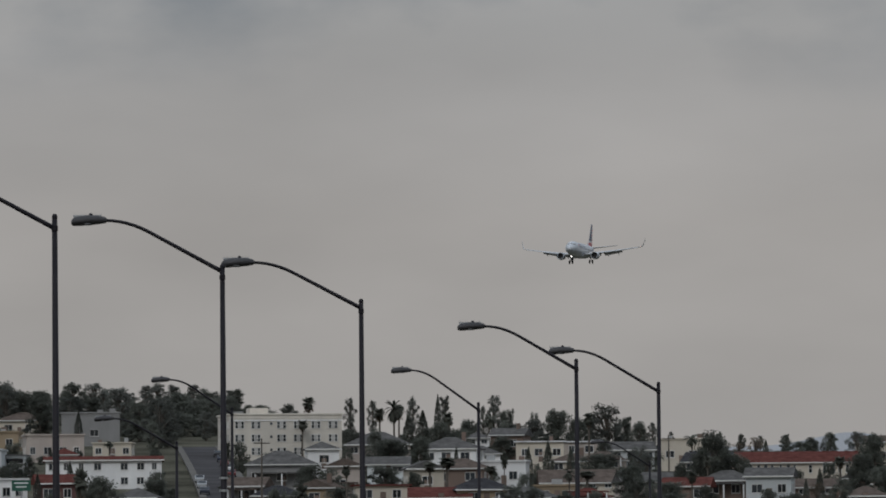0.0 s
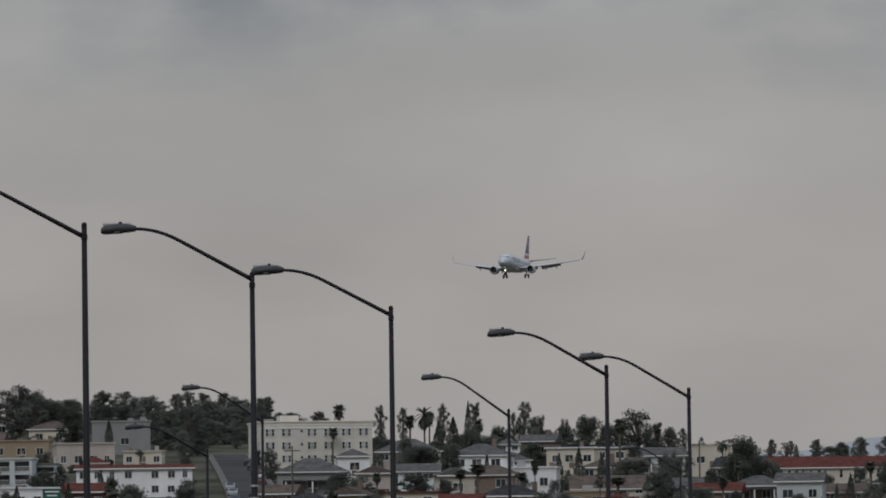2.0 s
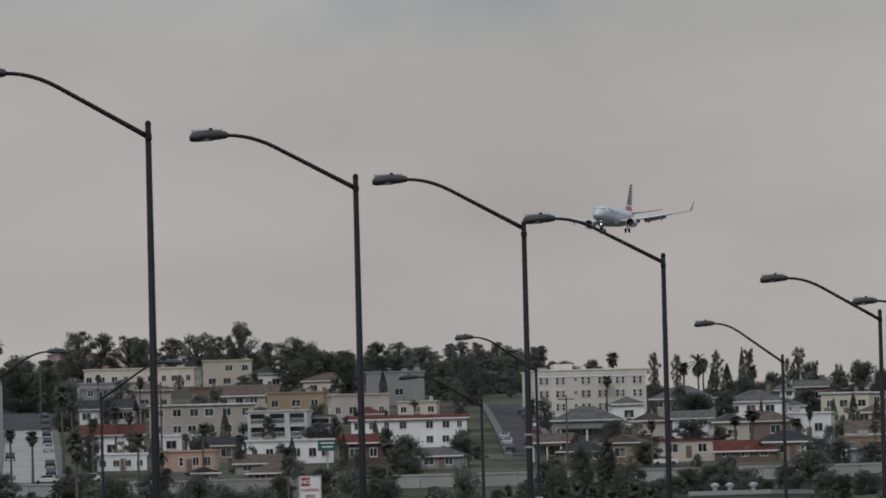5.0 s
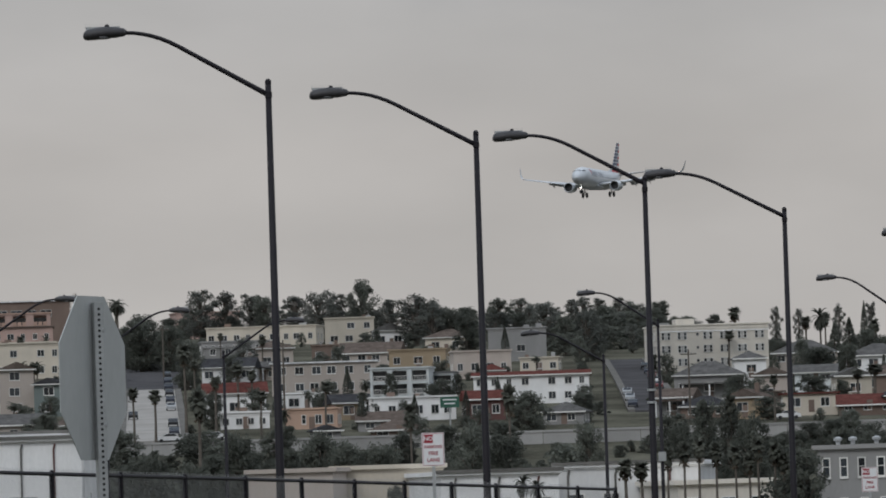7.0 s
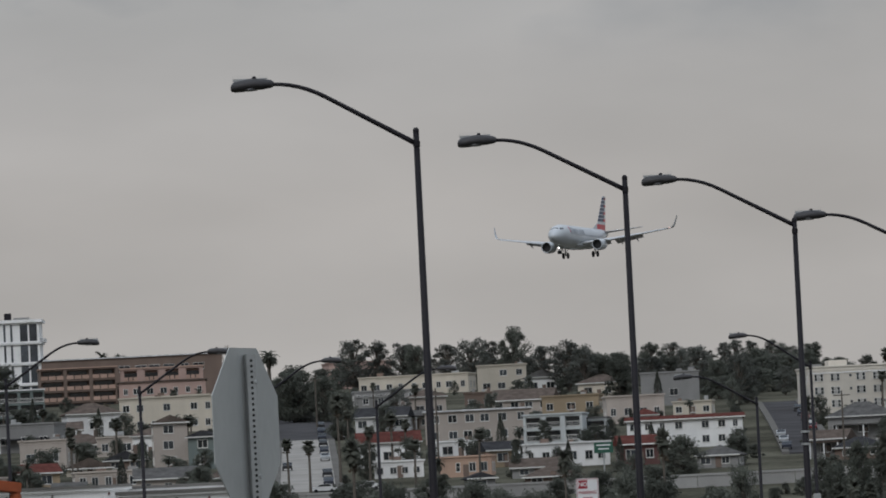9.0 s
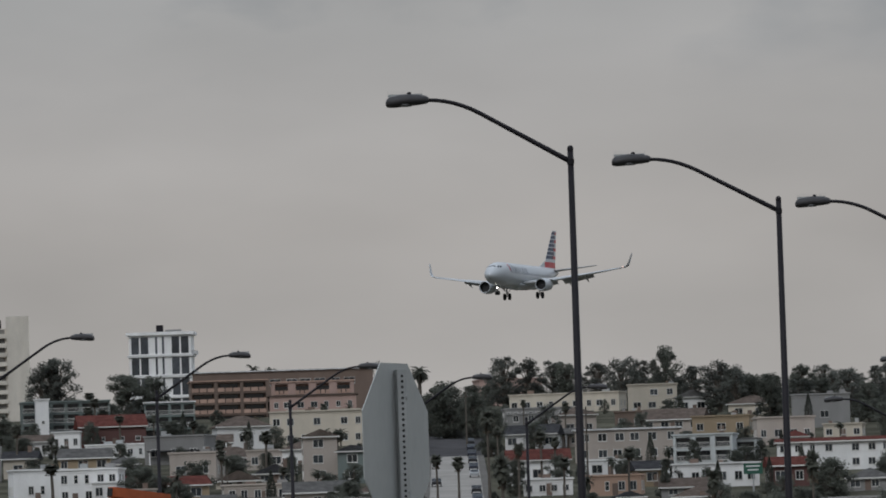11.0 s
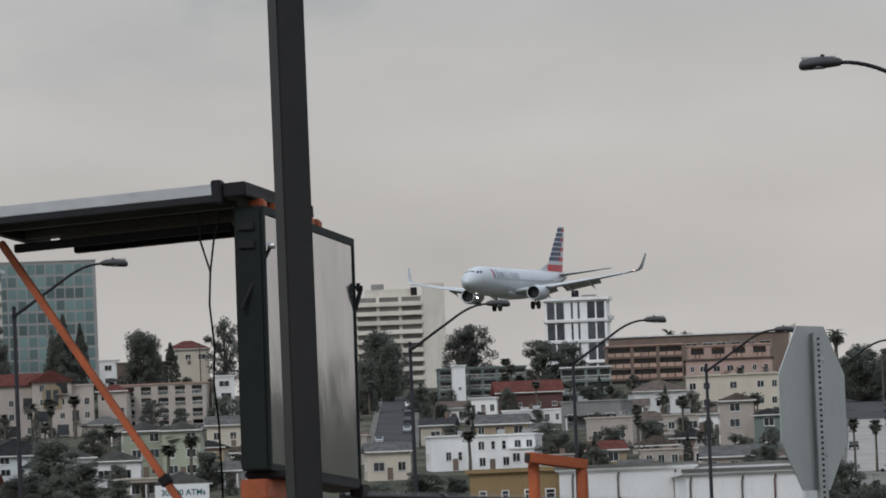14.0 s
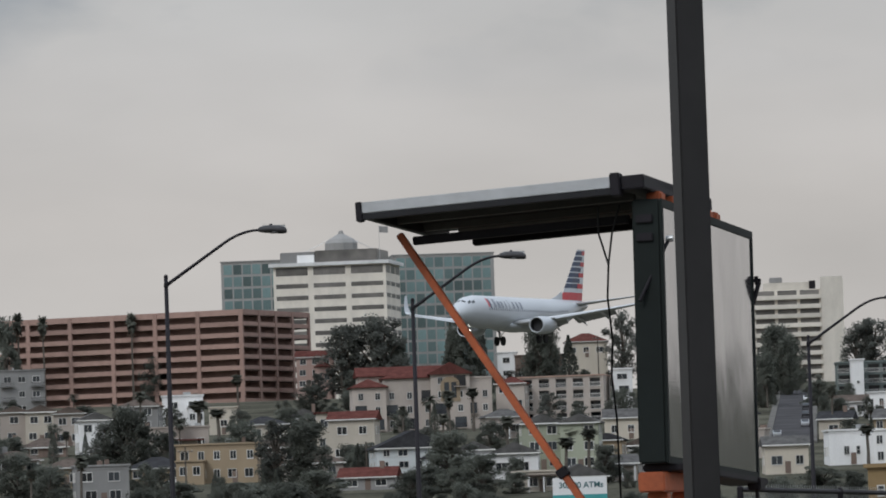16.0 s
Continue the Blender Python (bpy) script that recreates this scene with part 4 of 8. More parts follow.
        for v in r2.verts:
            v.co += Vector((bx, -bd, 0))
        part("wing_roof", r2, ROOFS[roofing] if rk == "hip" else WALLS[wall], wing)
        for k in (-0.24, 0.24):
            fr, pa = window_meshes(1.4, 1.5)
            o = share("wing_window", fr, None, wing, pose(bx + k * bw, -bd - 0.01, bh * 0.42))
            share("pane", pa, None, wing, pose(bx + k * bw, -bd - 0.01, bh * 0.42))
        part("door", boxed(-sd * w * 0.22 - 0.5, -sd * w * 0.22 + 0.5, -0.07, 0.0, 0.1, 2.2, 0.01), WALLS["brown"], ob, "brown front door")
    elif w > 6 and name == "house":
        part("door", boxed(w * 0.02 - 0.5, w * 0.02 + 0.5, -0.07, 0.0, 0.1, 2.2, 0.01), WALLS["brown"], ob, "brown front door")
    if roof != "flat" and roof != "slab":
        part("fascia", boxed(-w / 2 - 0.5, w / 2 + 0.5, -0.62, -0.51, eave - 0.14, eave + 0.1), FRAME, rm)
    if porch:
        p = part("porch_roof", boxed(-w * 0.42, w * 0.42, -2.2, 0, 2.7, 2.95), ROOFS[roofing], ob)
        for x in (-w * 0.38, 0, w * 0.38):
            part("porch_post", boxed(x - 0.12, x + 0.12, -2.05, -1.8, -3, 2.7), WALLS["white"], p)
    return ob


def cream_block():
    """Three-storey cream apartment building: triple sash windows, small vents, a cornice and a stair head on the roof."""
    w, d, h = 24.0, 18.0, 9.2
    ob = empty("apartment_building", spot(-1.46, 1322, 25.1, 9), "large cream three-storey apartment building with a cornice", "apartment building")
    part("wall", boxed(-w / 2, w / 2, 0, d, -12, h - 0.7), WALLS["ivory"], ob)
    roof = part("roof", roof_mesh("flat", w, d, h - 0.7, 0, 0.9), WALLS["ivory"], ob)
    part("string_course", boxed(-w / 2 - 0.15, w / 2 + 0.15, -0.15, -0.02, h - 1.35, h - 1.15), WALLS["white"], ob)
    part("stair_head", boxed(-7.2, -3.2, 4, 9, h - 0.6, h + 1.5, 0.05), WALLS["ivory"], roof)
    part("roof_box", boxed(-11, -8.4, 5, 8, h - 0.6, h + 0.8, 0.05), WALLS["grey"], roof)
    frame_bm = lattice((-1.0, -0.9, -0.38, -0.3, 0.3, 0.38, 0.9, 1.0), (-0.1, 0.0, 0.66, 0.74, 1.4, 1.5), lambda i, j: i in (1, 3, 5) and j in (1, 3), -0.1, 0.06)
    fr = bpy.data.meshes.new("window")
    frame_bm.to_mesh(fr)
    frame_bm.free()
    fr.materials.append(FRAME)
    panes = []
    for x0, x1, mt in ((-0.92, -0.36, GLASS), (-0.32, 0.32, CURTAIN), (0.36, 0.92, GLASS)):
        bm = boxed(x0, x1, -0.03, 0.04, -0.02, 1.42)
        me = bpy.data.meshes.new("pane")
        bm.to_mesh(me)
        bm.free()
        me.materials.append(mt)
        panes.append(me)
    for z in (6.3, 3.5, 0.7):
        for x in (-10.0, -6.5, -1.0, 2.6, 6.4, 10.1):
            o = share("window", fr, None, ob, pose(x, -0.01, z))
            for me in panes:
                share("pane", me, None, o, Matrix())
        for y in (3.0, 8.0, 13.0):
            o = share("window", fr, None, ob, pose(-w / 2 - 0.01, y, z, 0, 0, -90))
            for me in panes:
                share("pane", me, None, o, Matrix())
        part("vent", boxed(-3.45, -2.95, -0.05, 0.02, z + 0.7, z + 1.25), DIMGLASS, ob, "small dark vent")


def loggia_block(name, m, label, wall, trim, w, h, d, cols, storeys, rail, wide=0.84, deep=1.5):
    """A block whose front is a frame of open loggias: a back wall with glass doors, slabs, and a solid or barred rail."""
    ob = empty(name, m, label, name.replace("_", " "))
    st, bay = h / storeys, w / cols
    xs, zs = [-w / 2], [-12.0]
    for c in range(cols):
        xs += [-w / 2 + bay * (c + 0.5 - wide / 2), -w / 2 + bay * (c + 0.5 + wide / 2)]
    xs.append(w / 2)
    for r in range(storeys):
        zs += [st * r + 0.25, st * (r + 1) - 0.4]
    zs.append(h)
    part("front_wall", lattice(xs, zs, lambda i, j: i % 2 == 1 and j % 2 == 1, 0, 0.3), WALLS[wall], ob)
    part("wall", boxed(-w / 2 + 0.01, w / 2 - 0.01, deep, d, -12, h - 0.01), WALLS[wall], ob)
    part("side_wall", boxed(-w / 2 + 0.01, -w / 2 + 0.3, 0.31, deep - 0.01, -12, h - 0.01), WALLS[wall], ob)
    part("side_wall", boxed(w / 2 - 0.3, w / 2 - 0.01, 0.31, deep - 0.01, -12, h - 0.01), WALLS[wall], ob)
    part("roof", roof_mesh("slab", w, d, h, 0.25, 0.3), WALLS[trim], ob)
    for r in range(storeys):
        part("floor_slab", boxed(-w / 2 + 0.31, w / 2 - 0.31, 0.31, deep - 0.01, st * r, st * r + 0.24), WALLS[wall], ob)
        for c in range(cols):
            x = -w / 2 + bay * (c + 0.5)
            part("glass_door", boxed(x - bay * 0.36, x + bay * 0.36, deep - 0.06, deep + 0.05, st * r + 0.25, st * r + min(2.3, st - 0.5)), GLASS, ob)
            half = bay * wide / 2 + 0.15
            if rail == "panel":
                k = 3
                for q in range(k):
                    x0 = x - half + 2 * half * q / k
                    part("rail_panel", boxed(x0 + 0.12, x0 + 2 * half / k - 0.12, -0.14, -0.02, st * r + 0.15, st * r + 1.15), WALLS[trim], ob)
            else:
                nb = max(4, int(2 * half / 0.3))
                bx = [x - half + 2 * half * i / nb + e for i in range(nb + 1) for e in (0.0, 0.06)]
                part("railing", lattice(bx, (st * r + 0.2, st * r + 0.3, st * r + 1.1, st * r + 1.2), lambda i, j: i % 2 == 1 and j == 1, -0.12, -0.06), FRAME, ob)
    return ob


CURTAIN = mat("curtained_pane", (0.42, 0.41, 0.39), 0.5, vary=0.2, scale=1.0, bump=0, spread=0.3)
cream_block()
loggia_block("apartment_building", spot(-4.354, 1214, 19.9, -6), "pale blue modern apartment house with open balconies", "blue", "blue", 11.6, 5.2, 11, 3, 2, "bars", 0.74)
loggia_block("apartment_building", spot(-3.965, 1222, 18.9, -6), "pale blue stair wing of a modern apartment house", "blue", "dark_trim", 4.6, 5.2, 9, 1, 2, "bars", 0.8)
loggia_block("apartment_building", spot(-8.70, 1650, 40.2, 2), "brown apartment block with pink balcony panels along the hill", "brown", "peach_dull", 20.5, 11.6, 16, 3, 4, "panel", 0.86, 2.2)
loggia_block("apartment_building", spot(-7.93, 1652, 47.7, 0), "pink apartment block with a deep top-floor balcony", "pink", "peach_dull", 22.0, 3.3, 16, 4, 1, "panel", 0.62, 2.0)
house(-7.93, 1650, 38.0, 23.0, 9.6, "pink", "slab", "brown", name="apartment_building", label="pink stucco apartment block on the hillside", d=14, rows=2, cols=7, turn=0)
house(-8.20, 1692, 49.5, 49.0, 6.2, "brown", "slab", "white", name="apartment_building", label="long brown top storey with a pale roof edge", d=16, rows=1, cols=12, wide=3.0, tall=1.8, turn=0)
house(-7.840, 1416, 29.9, 16.3, 7.7, "cream", "flat", "white", name="apartment_building", label="cream stucco apartment block with a ribbon of windows", rows=2, cols=6, turn=0, d=13.1)
house(-7.901, 1394, 28.8, 21.1, 8.1, "cream", "flat", "white", name="apartment_building", label="cream stucco apartment block beside the pink one", rows=2, cols=7, turn=-3, d=14.0)
house(-8.570, 1390, 28.6, 12.0, 7.6, "white", "hip", "brown", label="white stucco house with a brown hip roof", cols=3, turn=8, d=9.6)
house(-8.070, 1242, 21.0, 7.0, 6.2, "white", "hip", "brown", turn=-9, d=7.0)
loggia_block("apartment_building", spot(-10.202, 1558, 37.1, 3), "teal painted apartment house with long verandas", "teal", "teal", 22.0, 8.0, 12, 6, 3, "bars", 0.84, 1.8)
house(-10.42, 1550, 37.0, 3.2, 8.8, "white", "flat", "white", label="white stair tower of the teal apartment house", rows=1, cols=1, wide=0.8, tall=0.8, d=5, turn=3)
loggia_block("apartment_building", spot(-9.251, 1472, 32.8, 0), "teal and white apartment house with verandas among trees", "teal", "white", 12.0, 9.0, 9, 4, 3, "bars", 0.8, 1.6)
house(-9.777, 1436, 30.9, 15.3, 7.7, "redbrown", "ridge", "red", label="dark red brick house behind palm trees", wide=1.2, tall=1.0, cols=4, turn=5, d=12.2)
house(-9.716, 1354, 26.7, 15.1, 3.3, "white", "flat", "white", label="white low building with arched bays", rows=1, cols=7, turn=-6, d=12.1)
house(-10.489, 1386, 28.3, 7.2, 5.0, "white", "ridge", "brown", turn=0, d=7.0)
house(-10.212, 1422, 30.2, 6.3, 4.4, "white", "flat", "white", cols=3, turn=-3, d=7.0)
house(-10.491, 1116, 14.6, 8.4, 6.4, "white", "flat", "white", cols=4, turn=8, d=7.0)
house(-10.021, 1108, 14.2, 10.7, 6.5, "white", "flat", "white", label="white stucco apartment house with small windows", cols=5, turn=-9, d=8.5)
house(-8.415, 1092, 13.3, 13.5, 3.5, "beige", "flat", "grey", rows=1, cols=6, turn=3, d=10.8)
house(-8.637, 1162, 16.9, 8.5, 3.5, "cream", "gable", "brown", turn=0, d=7.0)
house(-11.096, 1086, 13.1, 7.6, 6.7, "cream", "ridge", "grey", turn=5, d=7.0)
house(-9.930, 470, -2.0, 7.1, 9.3, "ochre", "flat", "grey", name="warehouse", label="ochre industrial building with a flat roof", rows=3, cols=4, wide=0.8, tall=0.9, d=25, turn=-6)
house(-8.913, 460, -2.0, 10.0, 9.1, "white", "flat", "white", name="warehouse", label="white painted warehouse wall", rows=1, cols=1, d=30, turn=0)
house(-7.797, 462, -2.0, 8.4, 8.9, "white", "flat", "white", name="warehouse", label="white painted warehouse wall with a drain pipe", rows=1, cols=1, d=30, turn=-3)
house(-6.101, 1740, 47.5, 17.7, 5.2, "pink", "flat", "red", label="pale pink low house under the hilltop trees", cols=5, turn=8, d=14.0)
house(-5.617, 1606, 39.6, 28.6, 5.0, "cream", "flat", "brown", label="cream long terrace near the hilltop", cols=9, turn=-9, d=14.0)
house(-5.857, 1496, 33.9, 16.2, 4.5, "grey", "flat", "grey", cols=9, rows=2, turn=3, d=12.9)
house(-4.801, 1580, 38.3, 12.5, 7.2, "cream", "flat", "white", name="apartment_building", label="cream apartment house with a square stair tower", turn=0, d=10.0)
house(-4.422, 1558, 37.1, 8.4, 6.1, "white", "gable", "grey", turn=5, d=7.0)
house(-4.184, 1376, 27.9, 12.6, 4.5, "tan", "flat", "brown", label="tan stucco house with a flat roof", cols=3, turn=-6, d=10.1)
house(-5.048, 1236, 20.6, 20.8, 6.8, "beige", "slab", "white", label="beige apartment house with a pale overhanging roof", name="apartment_building", turn=0, d=14.0)
house(-4.240, 1096, 13.6, 15.4, 4.3, "white", "flat", "white", cols=6, rows=1, label="white lower storey of a modern apartment house", turn=8, d=12.3)
house(-5.936, 1326, 25.3, 11.0, 5.4, "white", "ridge", "dark", turn=-9, d=8.8)
house(-5.866, 1130, 15.2, 11.0, 6.8, "white", "ridge", "red", label="white house with a red tiled roof", turn=3, d=8.8)
house(-5.789, 1084, 12.9, 8.6, 3.1, "white", "flat", "white", rows=1, cols=4, turn=0, d=7.0)
house(-5.219, 1156, 16.6, 8.8, 3.5, "white", "flat", "white", rows=1, turn=5, d=7.1)
house(-5.182, 1074, 12.4, 9.2, 3.7, "peach", "flat", "red", label="peach stucco house among palms", rows=1, cols=4, turn=-6, d=7.3)
house(-4.522, 1056, 11.5, 8.4, 3.5, "grey", "ridge", "brown", turn=0, d=7.0)
house(-4.381, 1040, 10.2, 9.2, 3.2, "brown", "hip", "brown", rows=1, turn=-3, d=7.3)
house(-5.026, 1040, 9.6, 4.3, 3.2, "grey", "gable", "dark", rows=1, cols=1, turn=8, d=7.0)
house(-7.592, 1168, 17.2, 5.3, 7.4, "teal", "gable", "dark", label="teal house with a gable roof", turn=-9, d=7.0)
house(-7.875, 1174, 17.5, 6.4, 10.4, "beige", "gable", "brown", turn=3, d=7.0)
house(-3.258, 1410, 29.6, 13.2, 7.7, "grey", "flat", "grey", name="apartment_building", label="grey unpainted concrete block among trees", cols=1, rows=1, turn=0, d=10.6)
house(-3.584, 1304, 24.2, 12.1, 5.9, "beige", "flat", "white", cols=4, turn=5, d=9.7)
house(-3.064, 1328, 25.4, 8.2, 3.4, "cream", "flat", "brown", rows=1, cols=3, turn=-6, d=7.0)
house(-3.141, 1156, 16.6, 21.5, 6.3, "white", "ridge", "red", name="apartment_building", label="long white two-storey building with a red tile roof edge", cols=8, rows=2, pitch=0.9, turn=0, d=14.0)
house(-3.508, 1296, 23.7, 5.7, 3.4, "white", "hip", "red", rows=1, cols=2, turn=-3, d=7.0)
house(-3.563, 1088, 13.2, 6.8, 5.3, "redbrown", "ridge", "red", label="dark red painted wooden house", turn=8, d=7.0)
house(-2.857, 1060, 11.7, 7.0, 4.0, "grey", "hip", "grey", rows=1, turn=-9, d=7.0)
house(-1.503, 1154, 16.5, 13.0, 7.1, "grey", "hip", "grey", porch=1, label="grey two-storey house with a hip roof and porch", turn=0, d=10.4)
house(-1.119, 1252, 21.5, 6.4, 5.7, "white", "hip", "grey", turn=5, d=7.0)
house(-0.934, 1102, 13.9, 6.0, 7.2, "beige", "gable", "brown", porch=1, label="beige gabled house with a porch", turn=-6, d=7.0)
house(-0.614, 1324, 25.1, 13.8, 5.5, "beige", "hip", "grey", turn=0, d=11.0)
house(-0.528, 1216, 19.7, 8.0, 3.7, "blue", "ridge", "grey", turn=-3, d=7.0)
house(-0.173, 1132, 15.3, 6.5, 5.8, "cream", "gable", "grey", label="cream gabled craftsman house", turn=8, d=7.0)
house(0.024, 1270, 22.4, 11.9, 5.8, "white", "hip", "grey", chimney=1, turn=-9, d=9.6)
house(-0.581, 1078, 12.6, 9.4, 3.5, "cream", "slab", "red", rows=1, turn=3, d=7.5)
house(-0.047, 1070, 12.2, 10.3, 3.3, "brown", "ridge", "red", rows=1, turn=0, d=8.2)
house(-3.460, 420, -2.0, 8.0, 4.9, "white", "flat", "white", name="warehouse", label="white low warehouse behind the fence", rows=1, cols=3, d=30, turn=5)
house(-5.385, 440, -2.0, 6.0, 5.5, "beige", "flat", "grey", name="warehouse", label="beige low workshop behind the fence", rows=1, cols=2, d=25, turn=-6)
house(-4.487, 450, -2.0, 8.0, 5.6, "cream", "flat", "white", name="warehouse", label="cream low workshop roof", rows=1, cols=2, d=25, turn=0)
house(-2.274, 430, -2.0, 9.9, 5.2, "white", "flat", "white", name="warehouse", label="white low industrial building behind palms", rows=1, cols=4, d=30, turn=-3)
house(-1.386, 410, -2.0, 6.3, 3.8, "ivory", "flat", "white", name="warehouse", label="ivory low building with a parapet", rows=1, cols=3, d=20, turn=8)
house(-0.198, 430, -2.0, 5.2, 5.9, "grey", "flat", "grey", name="warehouse", label="grey industrial building with roof vents", rows=2, cols=4, d=20, turn=-9)
house(-7.835, 440, -2.0, 8.2, 8.3, "white", "flat", "white", name="warehouse", label="white painted warehouse end wall", rows=1, cols=1, d=25, turn=3)
house(0.322, 1308, 23.7, 8.6, 3.4, "white", "hip", "grey", turn=0, d=7.0)
house(0.305, 1414, 28.9, 5.3, 3.3, "white", "hip", "grey", cols=2, rows=1, turn=5, d=7.0)
house(0.534, 1164, 16.5, 8.5, 5.0, "white", "flat", "white", turn=-6, d=7.0)
house(0.876, 1336, 23.9, 10.3, 4.6, "cream", "slab", "white", chimney=1, turn=0, d=8.3)
house(1.254, 1402, 26.0, 7.6, 3.7, "beige", "slab", "white", turn=-3, d=7.0)
house(1.719, 1394, 24.7, 10.5, 4.7, "blue", "ridge", "grey", turn=8, d=8.4)
house(2.169, 1382, 23.7, 10.0, 6.0, "cream", "flat", "white", label="cream apartment house with a yellow stair bay", turn=-9, d=8.0)
house(1.225, 1160, 15.7, 13.7, 4.0, "cream", "ridge", "brown", cols=5, turn=3, d=11.0)
house(1.024, 1088, 12.7, 7.6, 3.2, "tan", "flat", "grey", turn=0, d=7.0)
house(3.258, 1306, 19.6, 25.1, 5.7, "cream", "ridge", "red", name="school_building", label="long cream building with a red tile roof and window bands", cols=16, rows=1, pitch=2.5, tall=1.8, turn=5, d=14.0)
house(2.976, 1112, 13.0, 8.1, 6.0, "blue", "ridge", "grey", balcony=1, turn=-6, d=7.0)
house(3.399, 1140, 13.8, 9.0, 3.5, "brown", "ridge", "brown", turn=0, d=7.2)
house(3.857, 1078, 11.7, 7.8, 3.4, "beige", "hip", "brown", turn=-3, d=7.0)
spanish_block(-14.428, 1392, 28.7, 31.5, 15.5)
loggia_block("apartment_building", spot(-13.15, 1418, 30.0, -7), "beige four-storey apartment house with dark balconies", "beige", "peach_dull", 19.5, 10.4, 13, 5, 4, "bars", 0.6, 1.6)
house(-13.62, 1412, 29.6, 6.5, 11.2, "beige", "hip", "red", name="apartment_building", label="beige wing with a red tile roof beside the balconies", rows=3, cols=2, d=10, turn=-7)
house(-13.302, 1740, 48.3, 16.1, 7.3, "brown", "flat", "grey", name="apartment_building", label="brown terraced apartment house", balcony=1, turn=3, d=12.9)
house(-12.907, 1740, 54.2, 11.8, 7.0, "cream", "hip", "red", label="cream house with a red hip roof and cupola", turn=0, d=9.5)
house(-13.339, 1136, 15.6, 7.3, 10.5, "green", "gable", "grey", label="light green gabled townhouse", rows=3, cols=2, turn=5, d=7.0)
house(-12.999, 1130, 15.3, 7.0, 10.5, "green", "gable", "grey", label="light green gabled townhouse", rows=3, cols=2, turn=-6, d=7.0)
house(-13.973, 1126, 15.1, 6.8, 6.3, "white", "gable", "grey", turn=0, d=7.0)
house(-13.602, 1104, 14.0, 8.4, 6.6, "white", "gable", "grey", turn=-3, d=7.0)
house(-14.530, 1106, 14.0, 13.2, 9.4, "blue", "gable", "dark", label="pale blue wooden house with a dark gable roof", cols=4, rows=3, turn=8, d=10.6)
house(-15.094, 1210, 19.3, 9.0, 10.3, "cream", "ridge", "red", turn=-9, d=7.2)
house(-12.582, 1422, 30.2, 4.6, 11.8, "white", "flat", "white", name="apartment_building", label="narrow white modern townhouse", rows=4, cols=1, wide=2.4, turn=3, d=7.0)
house(-13.637, 1740, 48.7, 5.5, 7.9, "white", "flat", "white", turn=0, d=7.0)
house(-18.106, 1618, 40.2, 11.7, 12.2, "grey", "flat", "white", name="apartment_building", label="grey-green apartment house with long balconies", balcony=2, turn=5, d=9.4)
house(-18.193, 1390, 28.6, 6.3, 8.7, "beige", "gable", "brown", turn=-6, d=7.0)
house(-17.947, 1384, 28.3, 6.9, 8.9, "cream", "gable", "brown", turn=0, d=7.0)
house(-17.688, 1370, 27.5, 6.8, 8.8, "beige", "gable", "brown", turn=-3, d=7.0)
house(-17.441, 1306, 24.3, 7.2, 9.0, "white", "gable", "grey", turn=8, d=7.0)
house(-17.049, 1454, 31.8, 9.2, 7.9, "grey", "hip", "brown", turn=-9, d=7.4)
house(-16.633, 1464, 32.4, 9.3, 8.0, "white", "flat", "white", turn=3, d=7.4)
house(-16.272, 1412, 29.7, 6.4, 6.4, "cream", "flat", "white", turn=0, d=7.0)
house(-17.397, 1054, 11.4, 9.0, 6.9, "grey", "flat", "white", rows=2, turn=5, d=7.2)
house(-16.342, 1132, 15.4, 14.8, 7.3, "tan", "flat", "grey", label="tan flat-roofed building on the lower slope", cols=5, turn=-6, d=11.8)
house(-15.157, 1276, 22.7, 11.6, 8.3, "cream", "slab", "red", cols=4, label="cream house with a red tile roof", turn=0, d=9.3)
house(-15.411, 1740, 47.9, 10.3, 11.1, "pink", "ridge", "red", label="pink building with a dark red roof", turn=-3, d=8.2)
house(-11.964, 1472, 32.7, 11.3, 6.5, "cream", "gable", "brown", d=9.1, turn=-8)
house(-11.747, 1174, 17.5, 6.8, 4.0, "cream", "ridge", "dark", d=7.0, turn=6)
house(-11.581, 1324, 25.2, 7.8, 5.3, "beige", "hip", "dark", d=7.0, turn=-14, chimney=1)
house(0.711, 1054, 11.2, 9.4, 4.0, "grey", "hip", "grey", d=7.5, turn=-14, porch=1)
house(-12.275, 1326, 25.3, 7.2, 5.9, "beige", "gable", "grey", d=7.0, turn=12, porch=1)
house(-15.535, 1432, 30.7, 10.1, 4.9, "cream", "gable", "grey", d=8.1, turn=0, chimney=1)
house(-12.312, 1220, 19.8, 11.6, 4.0, "grey", "gable", "brown", d=9.3, turn=0, chimney=1)
house(-8.302, 1176, 17.6, 7.8, 4.0, "beige", "gable", "dark", d=7.0, turn=0, chimney=1)
house(4.159, 1128, 13.2, 8.9, 4.9, "beige", "gable", "brown", d=7.2, turn=-8)
house(3.942, 1494, 24.9, 8.7, 7.3, "cream", "ridge", "brown", d=7.0, turn=0, porch=1)
house(-7.307, 1224, 20.0, 10.5, 4.7, "beige", "hip", "red", d=8.4, turn=0, chimney=1)
house(-15.868, 1356, 26.8, 8.8, 5.6, "cream", "hip", "dark", d=7.1, turn=12)
house(-17.733, 1134, 15.4, 8.3, 5.6, "tan", "hip", "brown", d=7.0, turn=-14)
house(0.372, 1072, 12.2, 9.8, 4.8, "tan", "hip", "dark", d=7.9, turn=12)
house(2.212, 1092, 12.5, 8.1, 4.6, "brown", "ridge", "red", d=7.0, turn=-8)
house(-9.541, 1078, 12.6, 5.6, 3.8, "beige", "flat", "grey", d=7.0, turn=12, chimney=1)
